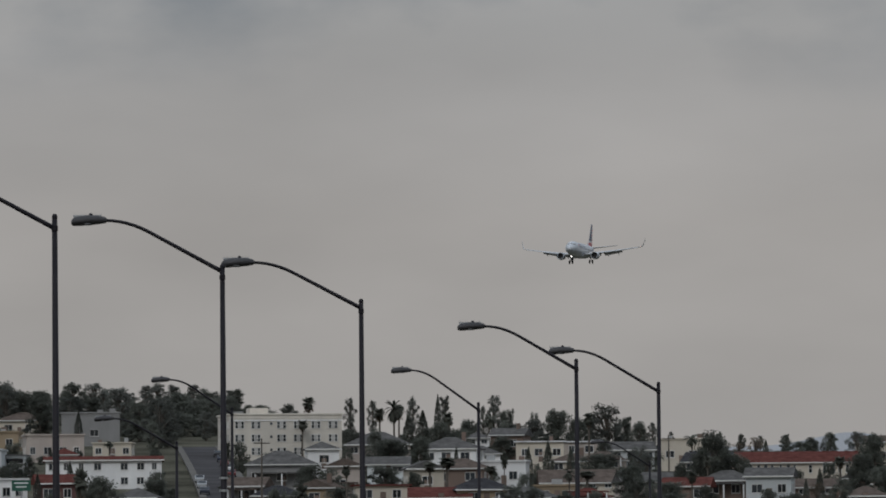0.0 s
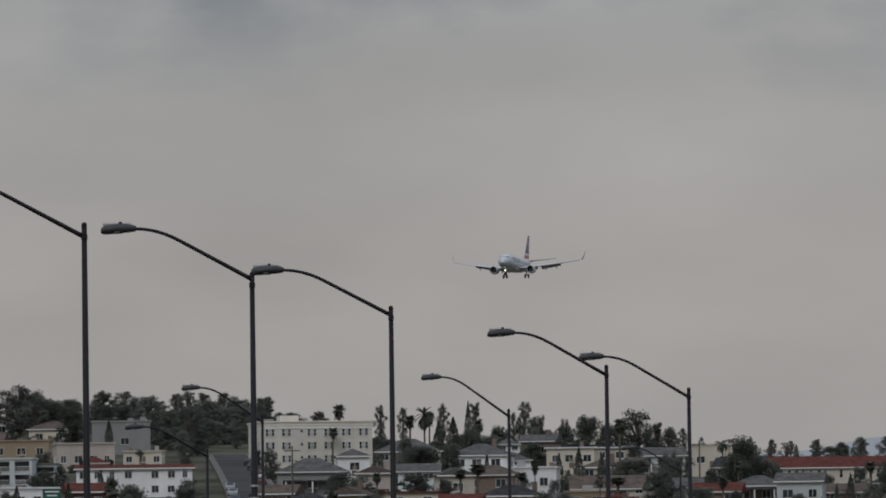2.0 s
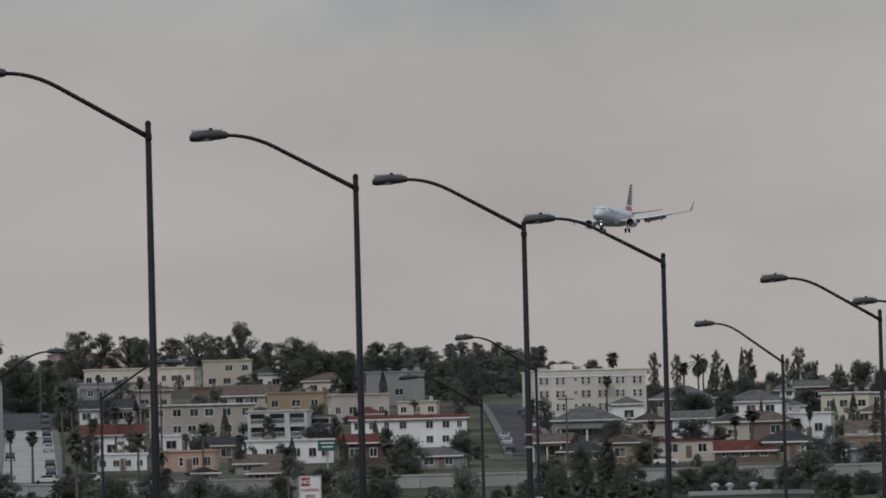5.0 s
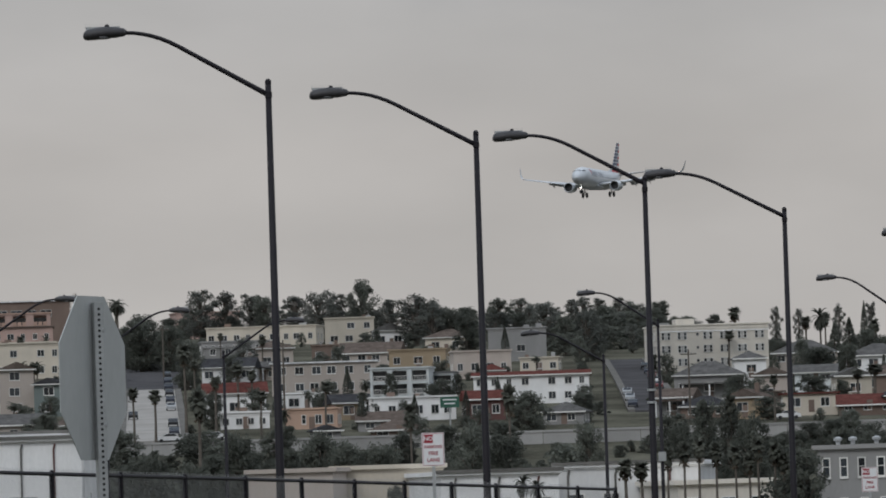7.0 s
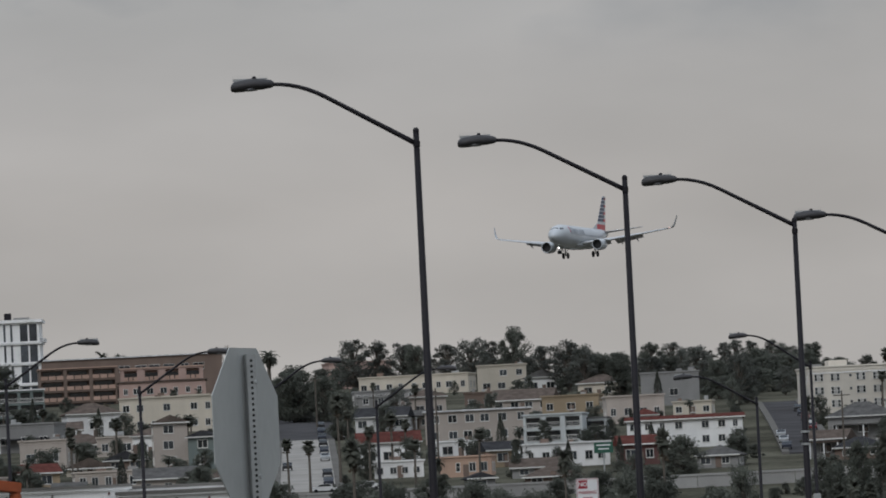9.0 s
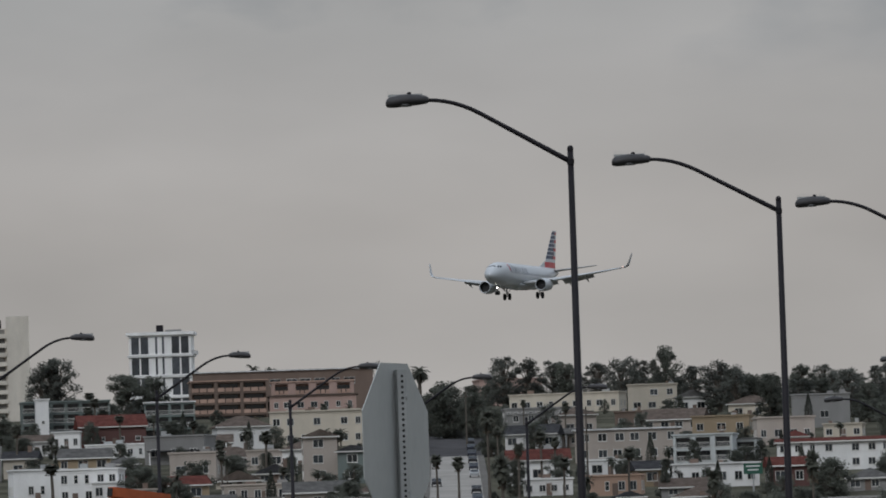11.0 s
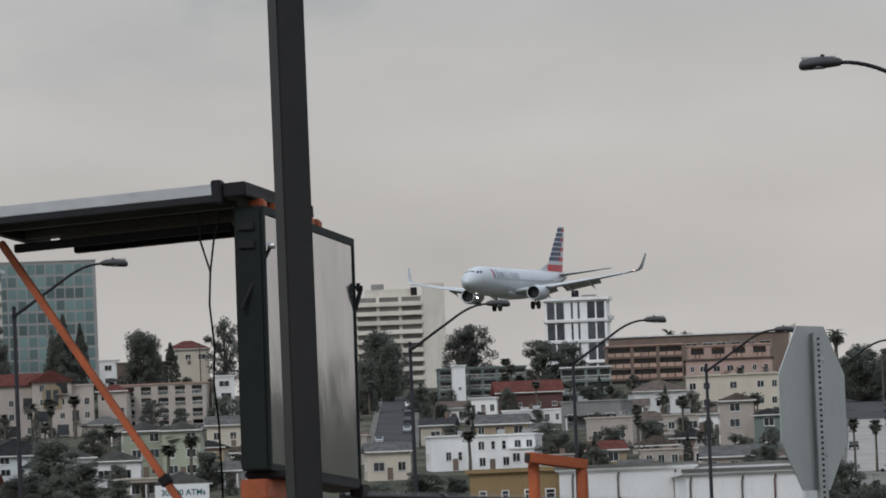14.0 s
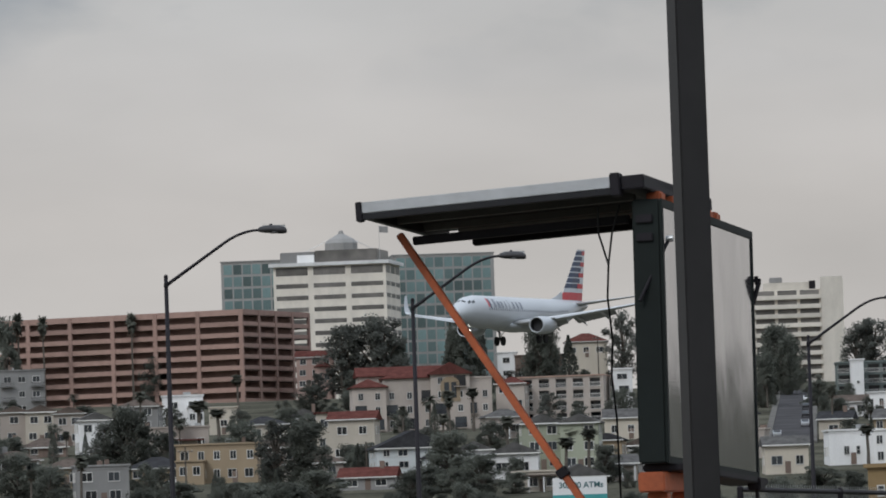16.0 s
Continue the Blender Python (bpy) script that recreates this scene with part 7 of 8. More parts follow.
tree("s", -16.977, 1578, 38.0, 5.7, 1.16)
tree("e", -7.391, 1234, 20.4, 8.0, 1.24)
tree("b", -6.073, 1274, 22.5, 2.0, 1.14)
tree("s", -14.643, 1238, 20.6, 3.3, 0.84)
tree("e", -8.104, 1274, 22.5, 6.2, 1.24)
tree("f", -15.629, 1128, 15.0, 9.9, 1.10)
tree("b", -17.037, 1480, 33.0, 3.2, 0.98)
tree("b", -8.335, 1344, 26.0, 2.9, 0.87)
tree("f", -14.184, 1264, 22.0, 11.4, 0.88)
tree("c", -9.627, 1122, 14.7, 6.8, 1.10)
tree("f", -6.239, 1240, 20.7, 8.0, 1.09)
tree("c", -8.340, 1058, 11.4, 7.2, 1.10)
tree("e", 4.331, 1326, 19.4, 9.2, 1.09)
tree("s", -16.518, 1220, 19.7, 3.3, 0.99)
tree("f", -14.248, 1210, 19.2, 9.5, 1.18)
tree("f", -0.423, 1360, 26.9, 10.7, 0.99)
tree("f", 0.034, 1358, 26.7, 8.9, 1.19)
tree("b", -13.137, 1156, 16.4, 2.7, 0.87)
tree("s", -5.436, 1270, 22.3, 3.3, 1.21)
tree("s", 4.049, 1562, 26.8, 3.3, 0.82)
tree("b", 2.468, 1078, 11.7, 2.4, 1.20)
tree("b", -3.752, 1062, 11.6, 2.3, 1.22)
tree("s", 3.279, 1354, 21.1, 5.5, 1.18)
tree("s", -10.512, 1394, 28.6, 5.5, 0.84)
tree("c", -9.130, 1438, 30.8, 8.1, 1.01)
tree("s", -5.909, 1320, 24.8, 6.6, 0.98)
tree("e", 0.453, 1624, 38.5, 8.3, 0.91)
tree("s", -1.604, 1160, 16.6, 4.0, 0.97)
tree("s", -7.459, 1012, 8.4, 5.3, 0.92)
tree("e", -7.843, 1232, 20.3, 6.9, 1.14)
tree("s", -10.344, 1366, 27.2, 5.2, 0.82)
tree("s", -9.683, 1128, 15.0, 3.9, 0.85)
tree("s", -9.991, 1432, 30.5, 6.5, 0.91)
tree("c", -12.435, 1430, 30.4, 7.4, 0.86)
tree("s", -3.973, 1268, 22.2, 5.5, 1.15)
tree("s", -14.911, 1496, 33.8, 6.3, 1.12)
tree("c", -3.749, 1078, 12.5, 5.9, 1.07)
tree("s", -18.413, 1118, 14.5, 3.6, 0.84)
tree("c", -4.835, 1162, 16.7, 7.8, 1.09)
tree("s", -16.116, 1392, 28.5, 6.4, 1.14)
tree("q", -1.623, 1188, 18.1, 5.6, 1.22)
tree("s", -18.312, 1258, 21.6, 5.3, 1.03)
tree("q", -10.776, 1470, 32.5, 7.7, 0.83)
tree("b", 1.319, 1100, 12.9, 3.2, 1.15)
tree("b", 0.937, 1094, 12.8, 2.4, 0.87)
tree("s", -13.200, 1526, 35.3, 6.6, 1.06)
tree("s", -9.820, 1458, 31.9, 5.7, 1.13)
tree("s", -12.871, 1070, 12.0, 3.4, 0.89)
tree("b", -5.278, 1288, 23.2, 2.4, 0.98)
tree("s", -10.306, 1186, 18.0, 3.9, 0.90)
tree("b", -4.060, 1320, 24.8, 1.9, 1.03)
tree("s", -2.677, 1182, 17.8, 6.8, 0.83)
tree("c", -8.528, 1344, 26.0, 7.8, 1.02)
tree("s", -9.035, 1140, 15.6, 6.7, 1.25)
tree("b", -9.342, 1586, 38.4, 3.2, 1.19)
tree("s", -11.581, 1160, 16.6, 6.3, 0.94)
tree("c", -14.326, 1318, 24.7, 8.4, 1.04)
tree("b", 0.853, 1252, 20.0, 2.3, 0.81)
tree("s", -10.555, 1354, 26.5, 3.6, 1.17)
tree("s", -5.682, 1114, 14.3, 6.4, 0.99)
tree("c", -9.922, 1378, 27.8, 5.5, 1.15)
tree("e", -5.779, 1386, 28.2, 8.4, 1.15)
tree("b", -10.576, 1518, 34.9, 2.6, 1.22)
tree("s", -9.001, 1392, 28.5, 5.8, 1.08)
tree("s", 0.601, 1642, 38.7, 4.7, 0.81)
tree("s", 0.167, 1358, 26.4, 5.5, 1.23)
tree("b", 0.058, 1312, 24.3, 1.9, 1.17)
tree("f", -13.656, 1146, 15.9, 10.6, 1.17)
tree("s", -13.608, 1098, 13.5, 4.4, 1.13)
tree("b", -9.318, 1020, 9.2, 3.4, 1.01)
tree("s", -17.398, 1072, 12.1, 5.2, 1.02)
tree("s", -12.728, 1190, 18.2, 4.9, 1.05)
tree("s", -17.934, 1520, 35.0, 4.7, 1.11)
tree("c", 3.911, 1240, 16.6, 7.2, 0.99)
tree("b", -15.940, 1336, 25.6, 2.3, 0.83)
tree("f", -8.372, 1188, 18.1, 10.3, 1.13)
tree("b", -12.995, 1184, 17.9, 3.0, 1.13)
tree("b", 1.466, 1240, 18.6, 2.1, 1.06)
tree("s", 1.376, 1020, 9.2, 4.8, 0.96)
tree("s", 1.445, 1170, 15.7, 5.1, 0.93)
tree("s", -17.883, 1060, 11.5, 5.9, 1.19)
tree("s", -16.715, 1238, 20.6, 4.6, 0.91)
tree("s", 3.835, 1386, 21.4, 4.7, 1.09)
tree("b", -16.922, 1144, 15.8, 2.8, 1.14)
tree("c", -5.569, 1444, 31.1, 5.3, 1.08)
tree("b", -3.362, 1300, 23.8, 2.7, 0.97)
tree("s", -8.111, 1294, 23.5, 5.4, 0.98)
tree("q", -11.256, 1470, 32.5, 8.0, 1.14)
tree("b", -5.391, 1496, 33.8, 2.2, 1.21)
tree("q", -17.641, 1572, 37.7, 6.6, 1.20)
tree("c", -11.674, 1084, 12.8, 8.9, 0.89)
tree("s", -7.767, 1244, 20.9, 3.8, 1.06)
tree("s", -9.614, 1180, 17.7, 6.1, 1.04)
tree("e", -14.398, 1216, 19.5, 6.9, 1.18)
tree("b", 3.038, 1442, 24.4, 3.4, 1.17)
tree("s", -7.071, 1032, 10.1, 6.4, 1.23)
tree("b", -17.725, 1156, 16.4, 2.4, 1.19)
tree("e", -4.503, 1220, 19.7, 6.8, 1.00)
tree("s", 1.714, 1334, 22.1, 4.1, 1.05)
tree("s", -0.897, 1292, 23.4, 3.5, 0.98)
tree("f", -18.056, 1020, 9.2, 8.6, 1.01)
tree("b", -8.254, 1136, 15.4, 2.5, 1.15)
tree("s", -5.064, 1312, 24.4, 6.6, 1.06)
tree("s", -14.482, 1416, 29.7, 5.3, 1.17)
tree("s", -12.187, 1338, 25.7, 6.5, 0.87)
tree("b", -5.466, 1468, 32.4, 1.9, 0.83)
tree("s", 3.536, 1266, 17.8, 4.6, 1.14)
tree("e", -15.331, 1150, 16.1, 6.1, 1.22)
tree("s", 1.457, 1330, 22.3, 6.5, 0.81)
tree("s", -8.813, 1580, 38.1, 4.4, 1.20)
tree("q", -8.555, 1288, 23.2, 7.9, 1.22)
tree("c", -18.044, 1096, 13.4, 5.8, 1.07)
tree("b", -5.556, 1474, 32.7, 2.1, 0.85)
tree("c", -0.061, 1568, 37.5, 7.5, 1.15)
tree("b", -4.665, 1066, 11.8, 3.3, 1.12)
tree("b", -15.273, 1522, 35.1, 3.0, 0.98)
tree("b", -0.771, 1378, 27.8, 2.0, 0.94)
tree("s", -13.508, 1258, 21.6, 3.9, 1.12)
tree("f", -14.619, 1292, 23.4, 8.9, 1.01)
tree("s", -15.320, 1358, 26.8, 4.2, 1.13)
tree("c", 3.321, 1038, 10.2, 5.7, 0.91)
tree("q", -12.785, 1088, 13.0, 5.6, 1.06)
tree("b", -17.116, 1098, 13.5, 2.7, 1.21)
tree("s", -12.561, 1050, 11.0, 3.5, 1.05)
tree("b", -13.567, 1444, 31.1, 1.9, 1.24)
tree("s", -6.289, 1302, 23.9, 4.0, 1.23)
tree("s", -8.281, 1366, 27.2, 5.8, 1.10)
tree("s", -6.179, 1158, 16.5, 5.8, 1.12)
tree("c", -15.922, 1010, 8.2, 7.4, 0.87)
tree("s", -11.989, 1316, 24.6, 5.2, 1.11)
tree("b", -18.154, 1028, 9.9, 2.6, 0.94)
tree("s", -4.612, 1096, 13.4, 4.9, 1.17)
tree("b", -5.501, 1018, 9.0, 2.1, 1.07)
tree("s", 0.441, 1150, 15.8, 3.8, 0.85)
tree("f", -10.314, 1230, 20.2, 7.5, 1.04)
tree("s", -2.007, 1470, 32.5, 5.2, 1.21)
tree("e", 4.302, 1308, 18.8, 6.3, 1.07)
tree("b", -10.590, 1488, 33.4, 2.7, 0.82)
tree("s", -17.617, 1396, 28.7, 4.4, 0.81)
tree("q", -5.420, 1010, 8.2, 6.9, 0.83)
tree("e", -13.258, 1368, 27.3, 8.8, 1.17)
tree("e", -18.391, 1096, 13.4, 10.0, 1.18)
tree("b", -3.709, 1290, 23.3, 2.0, 1.19)
tree("s", -3.510, 1322, 24.9, 4.8, 0.82)
tree("c", -15.292, 1286, 23.1, 8.5, 0.94)
tree("s", -15.279, 1376, 27.7, 4.3, 1.02)
tree("c", -15.804, 1026, 9.8, 6.3, 1.12)
tree("b", -11.481, 1476, 32.8, 2.3, 0.97)
tree("s", 3.207, 1006, 7.8, 3.6, 0.91)
tree("s", 2.180, 1124, 13.6, 6.6, 0.88)
tree("s", -12.376, 1388, 28.3, 6.3, 1.20)
tree("b", -8.136, 1278, 22.7, 3.3, 1.03)
tree("f", 1.333, 1356, 23.7, 11.5, 1.02)
tree("b", -1.281, 1418, 29.8, 2.1, 0.97)
tree("s", -11.357, 1534, 35.7, 6.5, 0.96)
tree("s", 3.164, 1422, 23.6, 4.0, 0.90)
tree("e", -1.530, 1326, 25.1, 8.3, 0.96)
tree("b", -3.966, 1416, 29.7, 2.6, 0.96)
tree("b", -2.522, 1094, 13.3, 2.6, 1.15)
tree("s", -4.652, 1474, 32.7, 6.2, 1.02)
tree("s", -0.638, 1302, 23.9, 6.6, 1.17)
tree("s", -2.667, 1120, 14.6, 4.8, 1.09)
tree("c", -3.371, 1394, 28.6, 8.6, 0.97)
tree("s", -17.848, 1364, 27.1, 5.5, 0.91)
tree("s", -4.429, 1198, 18.6, 5.6, 0.83)
tree("c", -3.450, 1138, 15.5, 6.0, 1.04)
tree("q", -11.677, 1366, 27.2, 5.6, 1.18)
tree("s", -11.377, 1212, 19.3, 4.3, 0.83)
tree("b", -15.930, 1394, 28.6, 3.2, 0.98)
tree("c", 0.106, 1230, 20.1, 5.3, 1.05)
tree("s", 0.552, 1436, 29.2, 5.9, 1.12)
tree("s", -4.224, 1010, 8.2, 5.3, 1.24)
tree("c", -4.713, 1058, 11.4, 6.5, 1.18)
tree("s", -14.599, 1490, 33.5, 6.7, 0.87)
tree("b", -12.491, 1180, 17.7, 2.5, 0.91)
tree("b", -2.010, 1146, 15.9, 3.1, 1.18)
tree("s", -10.495, 1510, 34.5, 4.5, 1.16)
tree("q", -8.739, 1156, 16.4, 6.7, 1.08)
tree("f", -16.989, 1162, 16.7, 10.0, 0.83)
tree("b", -14.084, 1194, 18.4, 2.1, 1.07)
tree("s", 4.241, 1320, 19.2, 3.3, 0.90)
tree("s", -14.606, 1170, 17.2, 4.9, 0.89)
tree("c", 2.955, 1412, 23.5, 6.3, 1.20)
tree("b", -7.093, 1028, 9.9, 2.8, 0.82)
tree("e", -12.384, 1374, 27.6, 7.3, 0.92)
tree("b", -0.333, 1158, 16.5, 2.8, 1.19)
tree("f", -17.032, 1422, 30.0, 10.7, 1.24)
tree("f", -1.254, 1388, 28.3, 11.8, 1.15)
tree("b", -17.352, 1462, 32.1, 2.6, 1.11)
tree("b", 2.849, 1152, 14.3, 2.2, 0.94)
tree("q", -18.339, 1474, 32.7, 7.2, 1.22)
tree("s", 0.609, 1032, 10.1, 5.1, 1.14)
tree("s", -4.328, 1086, 12.9, 4.3, 0.95)
tree("s", -13.837, 1480, 33.0, 4.2, 1.03)
tree("c", 0.952, 1168, 16.1, 8.9, 1.15)
tree("s", -1.213, 1108, 14.0, 6.2, 1.22)
tree("s", -5.245, 1580, 38.1, 3.9, 0.83)
tree("s", -8.838, 1006, 7.8, 5.8, 0.95)
tree("s", 1.100, 1016, 8.8, 5.2, 1.14)
tree("q", -18.468, 1252, 21.3, 6.8, 1.09)
tree("b", -15.217, 1306, 24.1, 2.2, 1.16)
tree("f", 2.419, 1106, 12.8, 8.4, 0.82)
tree("s", -5.830, 1376, 27.7, 4.0, 1.11)
tree("e", 1.786, 1240, 18.3, 7.3, 1.02)
tree("s", -6.021, 1230, 20.2, 3.7, 1.19)
tree("b", -0.497, 1046, 10.8, 2.2, 0.92)
tree("b", 3.227, 1234, 17.0, 3.3, 1.04)
tree("b", 3.990, 1366, 20.6, 2.5, 0.97)
tree("b", -0.696, 1262, 21.8, 3.0, 1.01)
tree("s", 1.765, 1032, 10.0, 6.2, 1.21)
tree("b", 1.454, 1244, 18.8, 2.7, 1.10)
tree("b", -17.103, 1422, 30.0, 2.8, 0.85)
tree("s", -9.851, 1526, 35.3, 4.3, 0.94)
tree("b", -18.606, 1300, 23.8, 2.8, 1.14)
tree("f", -17.717, 1228, 20.1, 8.0, 0.92)
tree("b", 0.871, 1170, 16.3, 2.4, 0.96)
tree("b", -16.803, 1174, 17.4, 2.9, 1.01)
tree("s", 2.392, 1020, 9.2, 5.7, 0.80)
tree("s", -10.735, 1362, 27.0, 6.0, 0.88)
tree("s", 0.293, 1432, 29.7, 5.1, 0.85)
tree("q", -15.758, 1470, 32.5, 5.8, 0.90)
tree("s", -12.588, 1436, 30.7, 4.2, 1.11)
tree("c", -4.223, 1050, 11.0, 6.6, 1.05)
tree("s", -18.496, 1134, 15.3, 5.9, 0.83)
tree("s", 3.797, 1286, 18.2, 3.7, 0.84)
tree("s", -4.920, 1396, 28.7, 5.7, 0.96)
tree("s", -3.410, 1502, 34.1, 5.7, 1.11)
tree("s", 2.752, 1214, 16.6, 6.0, 0.96)
tree("b", 0.827, 1102, 13.3, 1.8, 1.11)
tree("b", -13.138, 1220, 19.7, 1.9, 1.19)
tree("b", -4.952, 1346, 26.1, 3.3, 0.87)
tree("s", -14.166, 1358, 26.8, 3.5, 1.01)
tree("s", -8.631, 1038, 10.4, 3.8, 0.85)
tree("b", 3.620, 1468, 24.4, 2.3, 0.81)
tree("s", 0.169, 1478, 32.4, 3.2, 1.23)
tree("b", -6.287, 1066, 11.8, 2.0, 0.93)
tree("s", -15.140, 1404, 29.1, 4.9, 0.94)
tree("b", 3.776, 1016, 8.8, 2.2, 0.82)
tree("s", -16.346, 1010, 8.2, 5.1, 0.95)
tree("s", -10.701, 1336, 25.6, 3.7, 1.02)
tree("b", 2.972, 1078, 11.6, 3.1, 1.06)
tree("s", -5.083, 1118, 14.5, 4.8, 1.05)
tree("c", -10.312, 1200, 18.7, 6.3, 1.05)
tree("f", -7.835, 1410, 29.4, 9.8, 0.91)
tree("s", -13.954, 1126, 14.9, 3.3, 0.96)
tree("r", -6.464, 1696, 43.7, 6.4, 1.39)
tree("r", -6.319, 1702, 43.7, 6.6, 1.25)
tree("e", -6.225, 1685, 43.3, 9.1, 1.01)
tree("e", -6.127, 1707, 43.7, 7.7, 1.33)
tree("e", -5.897, 1674, 42.8, 6.8, 1.28)
tree("e", -5.834, 1734, 44.0, 6.5, 1.29)
tree("r", -5.598, 1726, 43.9, 8.2, 1.28)
tree("e", -5.557, 1732, 44.0, 6.9, 1.19)
tree("e", -5.338, 1703, 43.7, 7.7, 1.26)
tree("e", -5.197, 1740, 44.0, 6.5, 1.45)
tree("e", -5.023, 1699, 43.7, 6.9, 1.21)
tree("e", -4.924, 1672, 42.7, 9.2, 1.35)
tree("e", -4.750, 1692, 43.6, 7.7, 1.01)
tree("r", -4.699, 1735, 44.0, 7.8, 1.17)
tree("e", -4.549, 1675, 42.8, 7.0, 1.27)
tree("e", -4.442, 1739, 44.0, 8.3, 1.14)
tree("r", -4.190, 1679, 43.1, 6.7, 1.29)
tree("r", -4.079, 1714, 43.8, 8.8, 1.13)
tree("e", -3.965, 1731, 44.0, 6.4, 1.02)
tree("r", -3.750, 1684, 43.3, 7.0, 1.38)
tree("r", -3.657, 1707, 43.7, 6.7, 1.23)
tree("r", -3.482, 1702, 43.7, 6.7, 1.04)
tree("r", -3.423, 1680, 43.1, 9.1, 1.06)
tree("e", -3.218, 1703, 43.7, 9.3, 1.39)
tree("e", -3.138, 1670, 42.6, 7.1, 1.25)
tree("e", -2.913, 1732, 44.0, 7.1, 1.22)
tree("e", -3.238, 1728, 43.9, 7.1, 1.06)
tree("e", -3.098, 1714, 43.8, 7.6, 1.42)
tree("e", -2.985, 1698, 43.7, 6.5, 1.07)
tree("e", -2.741, 1705, 43.7, 8.6, 1.16)
tree("e", -2.641, 1693, 43.6, 8.9, 1.21)
tree("e", -2.510, 1715, 43.8, 8.9, 1.27)
tree("e", -2.307, 1736, 44.0, 9.3, 1.29)
tree("e", -2.127, 1674, 42.8, 6.6, 1.10)
tree("r", -1.930, 1665, 42.3, 7.4, 1.25)
tree("e", -0.868, 1713, 43.8, 4.9, 1.26)
tree("e", -0.664, 1678, 43.0, 4.1, 1.22)
tree("e", -0.295, 1703, 43.7, 4.8, 1.37)
tree("e", 0.006, 1696, 43.6, 5.1, 1.46)
tree("e", 0.356, 1698, 42.1, 3.6, 1.30)
tree("r", 0.539, 1738, 41.6, 3.7, 1.39)
tree("e", 0.828, 1664, 38.7, 4.1, 1.25)
tree("r", 1.238, 1668, 37.0, 4.1, 1.49)
tree("r", 1.356, 1720, 37.7, 4.9, 1.35)
tree("e", 1.587, 1711, 36.8, 3.7, 1.32)
tree("e", 1.914, 1705, 35.9, 5.0, 1.09)
tree("e", 2.084, 1709, 35.5, 2.8, 1.16)
tree("e", 2.533, 1697, 34.3, 3.3, 1.30)
tree("r", 2.727, 1697, 33.9, 3.2, 1.11)
tree("e", 2.903, 1674, 32.8, 3.4, 1.37)
tree("r", 3.413, 1699, 32.2, 3.0, 1.23)
tree("e", 3.485, 1703, 32.1, 2.8, 1.34)
tree("e", 3.849, 1716, 31.2, 3.4, 1.12)
tree("e", 4.113, 1665, 30.0, 3.5, 1.43)
tree("r", -9.832, 1715, 43.8, 3.9, 1.01)
tree("e", -9.600, 1724, 43.9, 5.2, 1.05)
tree("r", -9.349, 1736, 44.0, 4.6, 1.37)
tree("e", -9.007, 1716, 43.8, 5.2, 1.38)
tree("r", -8.624, 1738, 44.0, 3.7, 1.31)
tree("r", -8.307, 1664, 42.3, 5.0, 1.45)
tree("e", -7.951, 1690, 43.6, 3.8, 1.41)
tree("r", -7.605, 1723, 43.9, 4.7, 1.21)
tree("e", -7.312, 1670, 42.6, 4.6, 1.35)
tree("r", -6.971, 1679, 43.0, 4.2, 1.21)
tree("e", -14.191, 1672, 42.7, 5.8, 1.38)
tree("e", -14.083, 1693, 43.6, 5.2, 1.30)
tree("r", -13.749, 1694, 43.6, 6.6, 1.06)
tree("e", -13.507, 1715, 43.8, 5.0, 1.48)
tree("r", -12.930, 1734, 44.0, 6.8, 1.01)
tree("e", -12.712, 1740, 44.0, 6.9, 1.29)
tree("e", -12.393, 1712, 43.8, 5.4, 1.33)
tree("e", -12.253, 1679, 43.1, 6.9, 1.17)
tree("r", -11.849, 1717, 43.8, 6.2, 1.20)
tree("e", -11.562, 1717, 43.8, 6.9, 1.35)
tree("e", -11.211, 1725, 43.9, 5.7, 1.45)
tree("r", -10.921, 1738, 44.0, 5.3, 1.31)
tree("e", -10.552, 1689, 43.5, 5.6, 1.09)
tree("r", -10.088, 1682, 43.2, 6.1, 1.26)
tree("e", -15.370, 1700, 43.7, 8.1, 1.45)
tree("r", -15.024, 1675, 42.9, 8.3, 1.23)
tree("r", -14.794, 1682, 43.2, 8.2, 1.49)
tree("r", -14.547, 1690, 43.6, 8.8, 1.01)
tree("r", -14.357, 1683, 43.3, 8.8, 1.44)
tree("e", -14.116, 1731, 44.0, 7.1, 1.12)
tree("e", -13.977, 1673, 42.7, 9.0, 1.12)
tree("e", -13.609, 1723, 43.9, 7.3, 1.24)
tree("r", 9.010, 1677, 39.7, 11.3, 1.13)
tree("r", 9.508, 1540, 34.7, 11.1, 1.27)
tree("e", 9.872, 1485, 32.8, 9.0, 1.12)
tree("r", 10.192, 1456, 31.6, 12.8, 1.13)
tree("e", 10.692, 1451, 31.4, 8.1, 1.15)
tree("r", 11.146, 1657, 41.9, 11.1, 1.18)
tree("e", 11.534, 1608, 39.4, 12.5, 1.59)
tree("r", 11.916, 1524, 35.1, 9.7, 1.28)
tree("e", 12.369, 1543, 36.1, 8.6, 1.29)
tree("e", 12.714, 1581, 38.1, 12.2, 1.12)
tree("e", 13.161, 1669, 42.5, 11.1, 1.17)
tree("r", 13.700, 1587, 38.3, 9.4, 1.30)
tree("r", 14.103, 1522, 35.0, 9.8, 1.49)
tree("r", 14.521, 1550, 36.5, 12.2, 1.15)
tree("r", 14.968, 1527, 35.3, 11.2, 1.42)
tree("e", 15.249, 1489, 33.3, 9.7, 1.36)
tree("r", 3.690, 921, 0.6, 7.2, 1.07)
tree("b", 0.129, 837, -2.2, 7.1, 1.27)
tree("r", -1.442, 930, 1.0, 6.2, 1.31)
tree("r", 3.520, 823, -2.2, 5.2, 1.09)
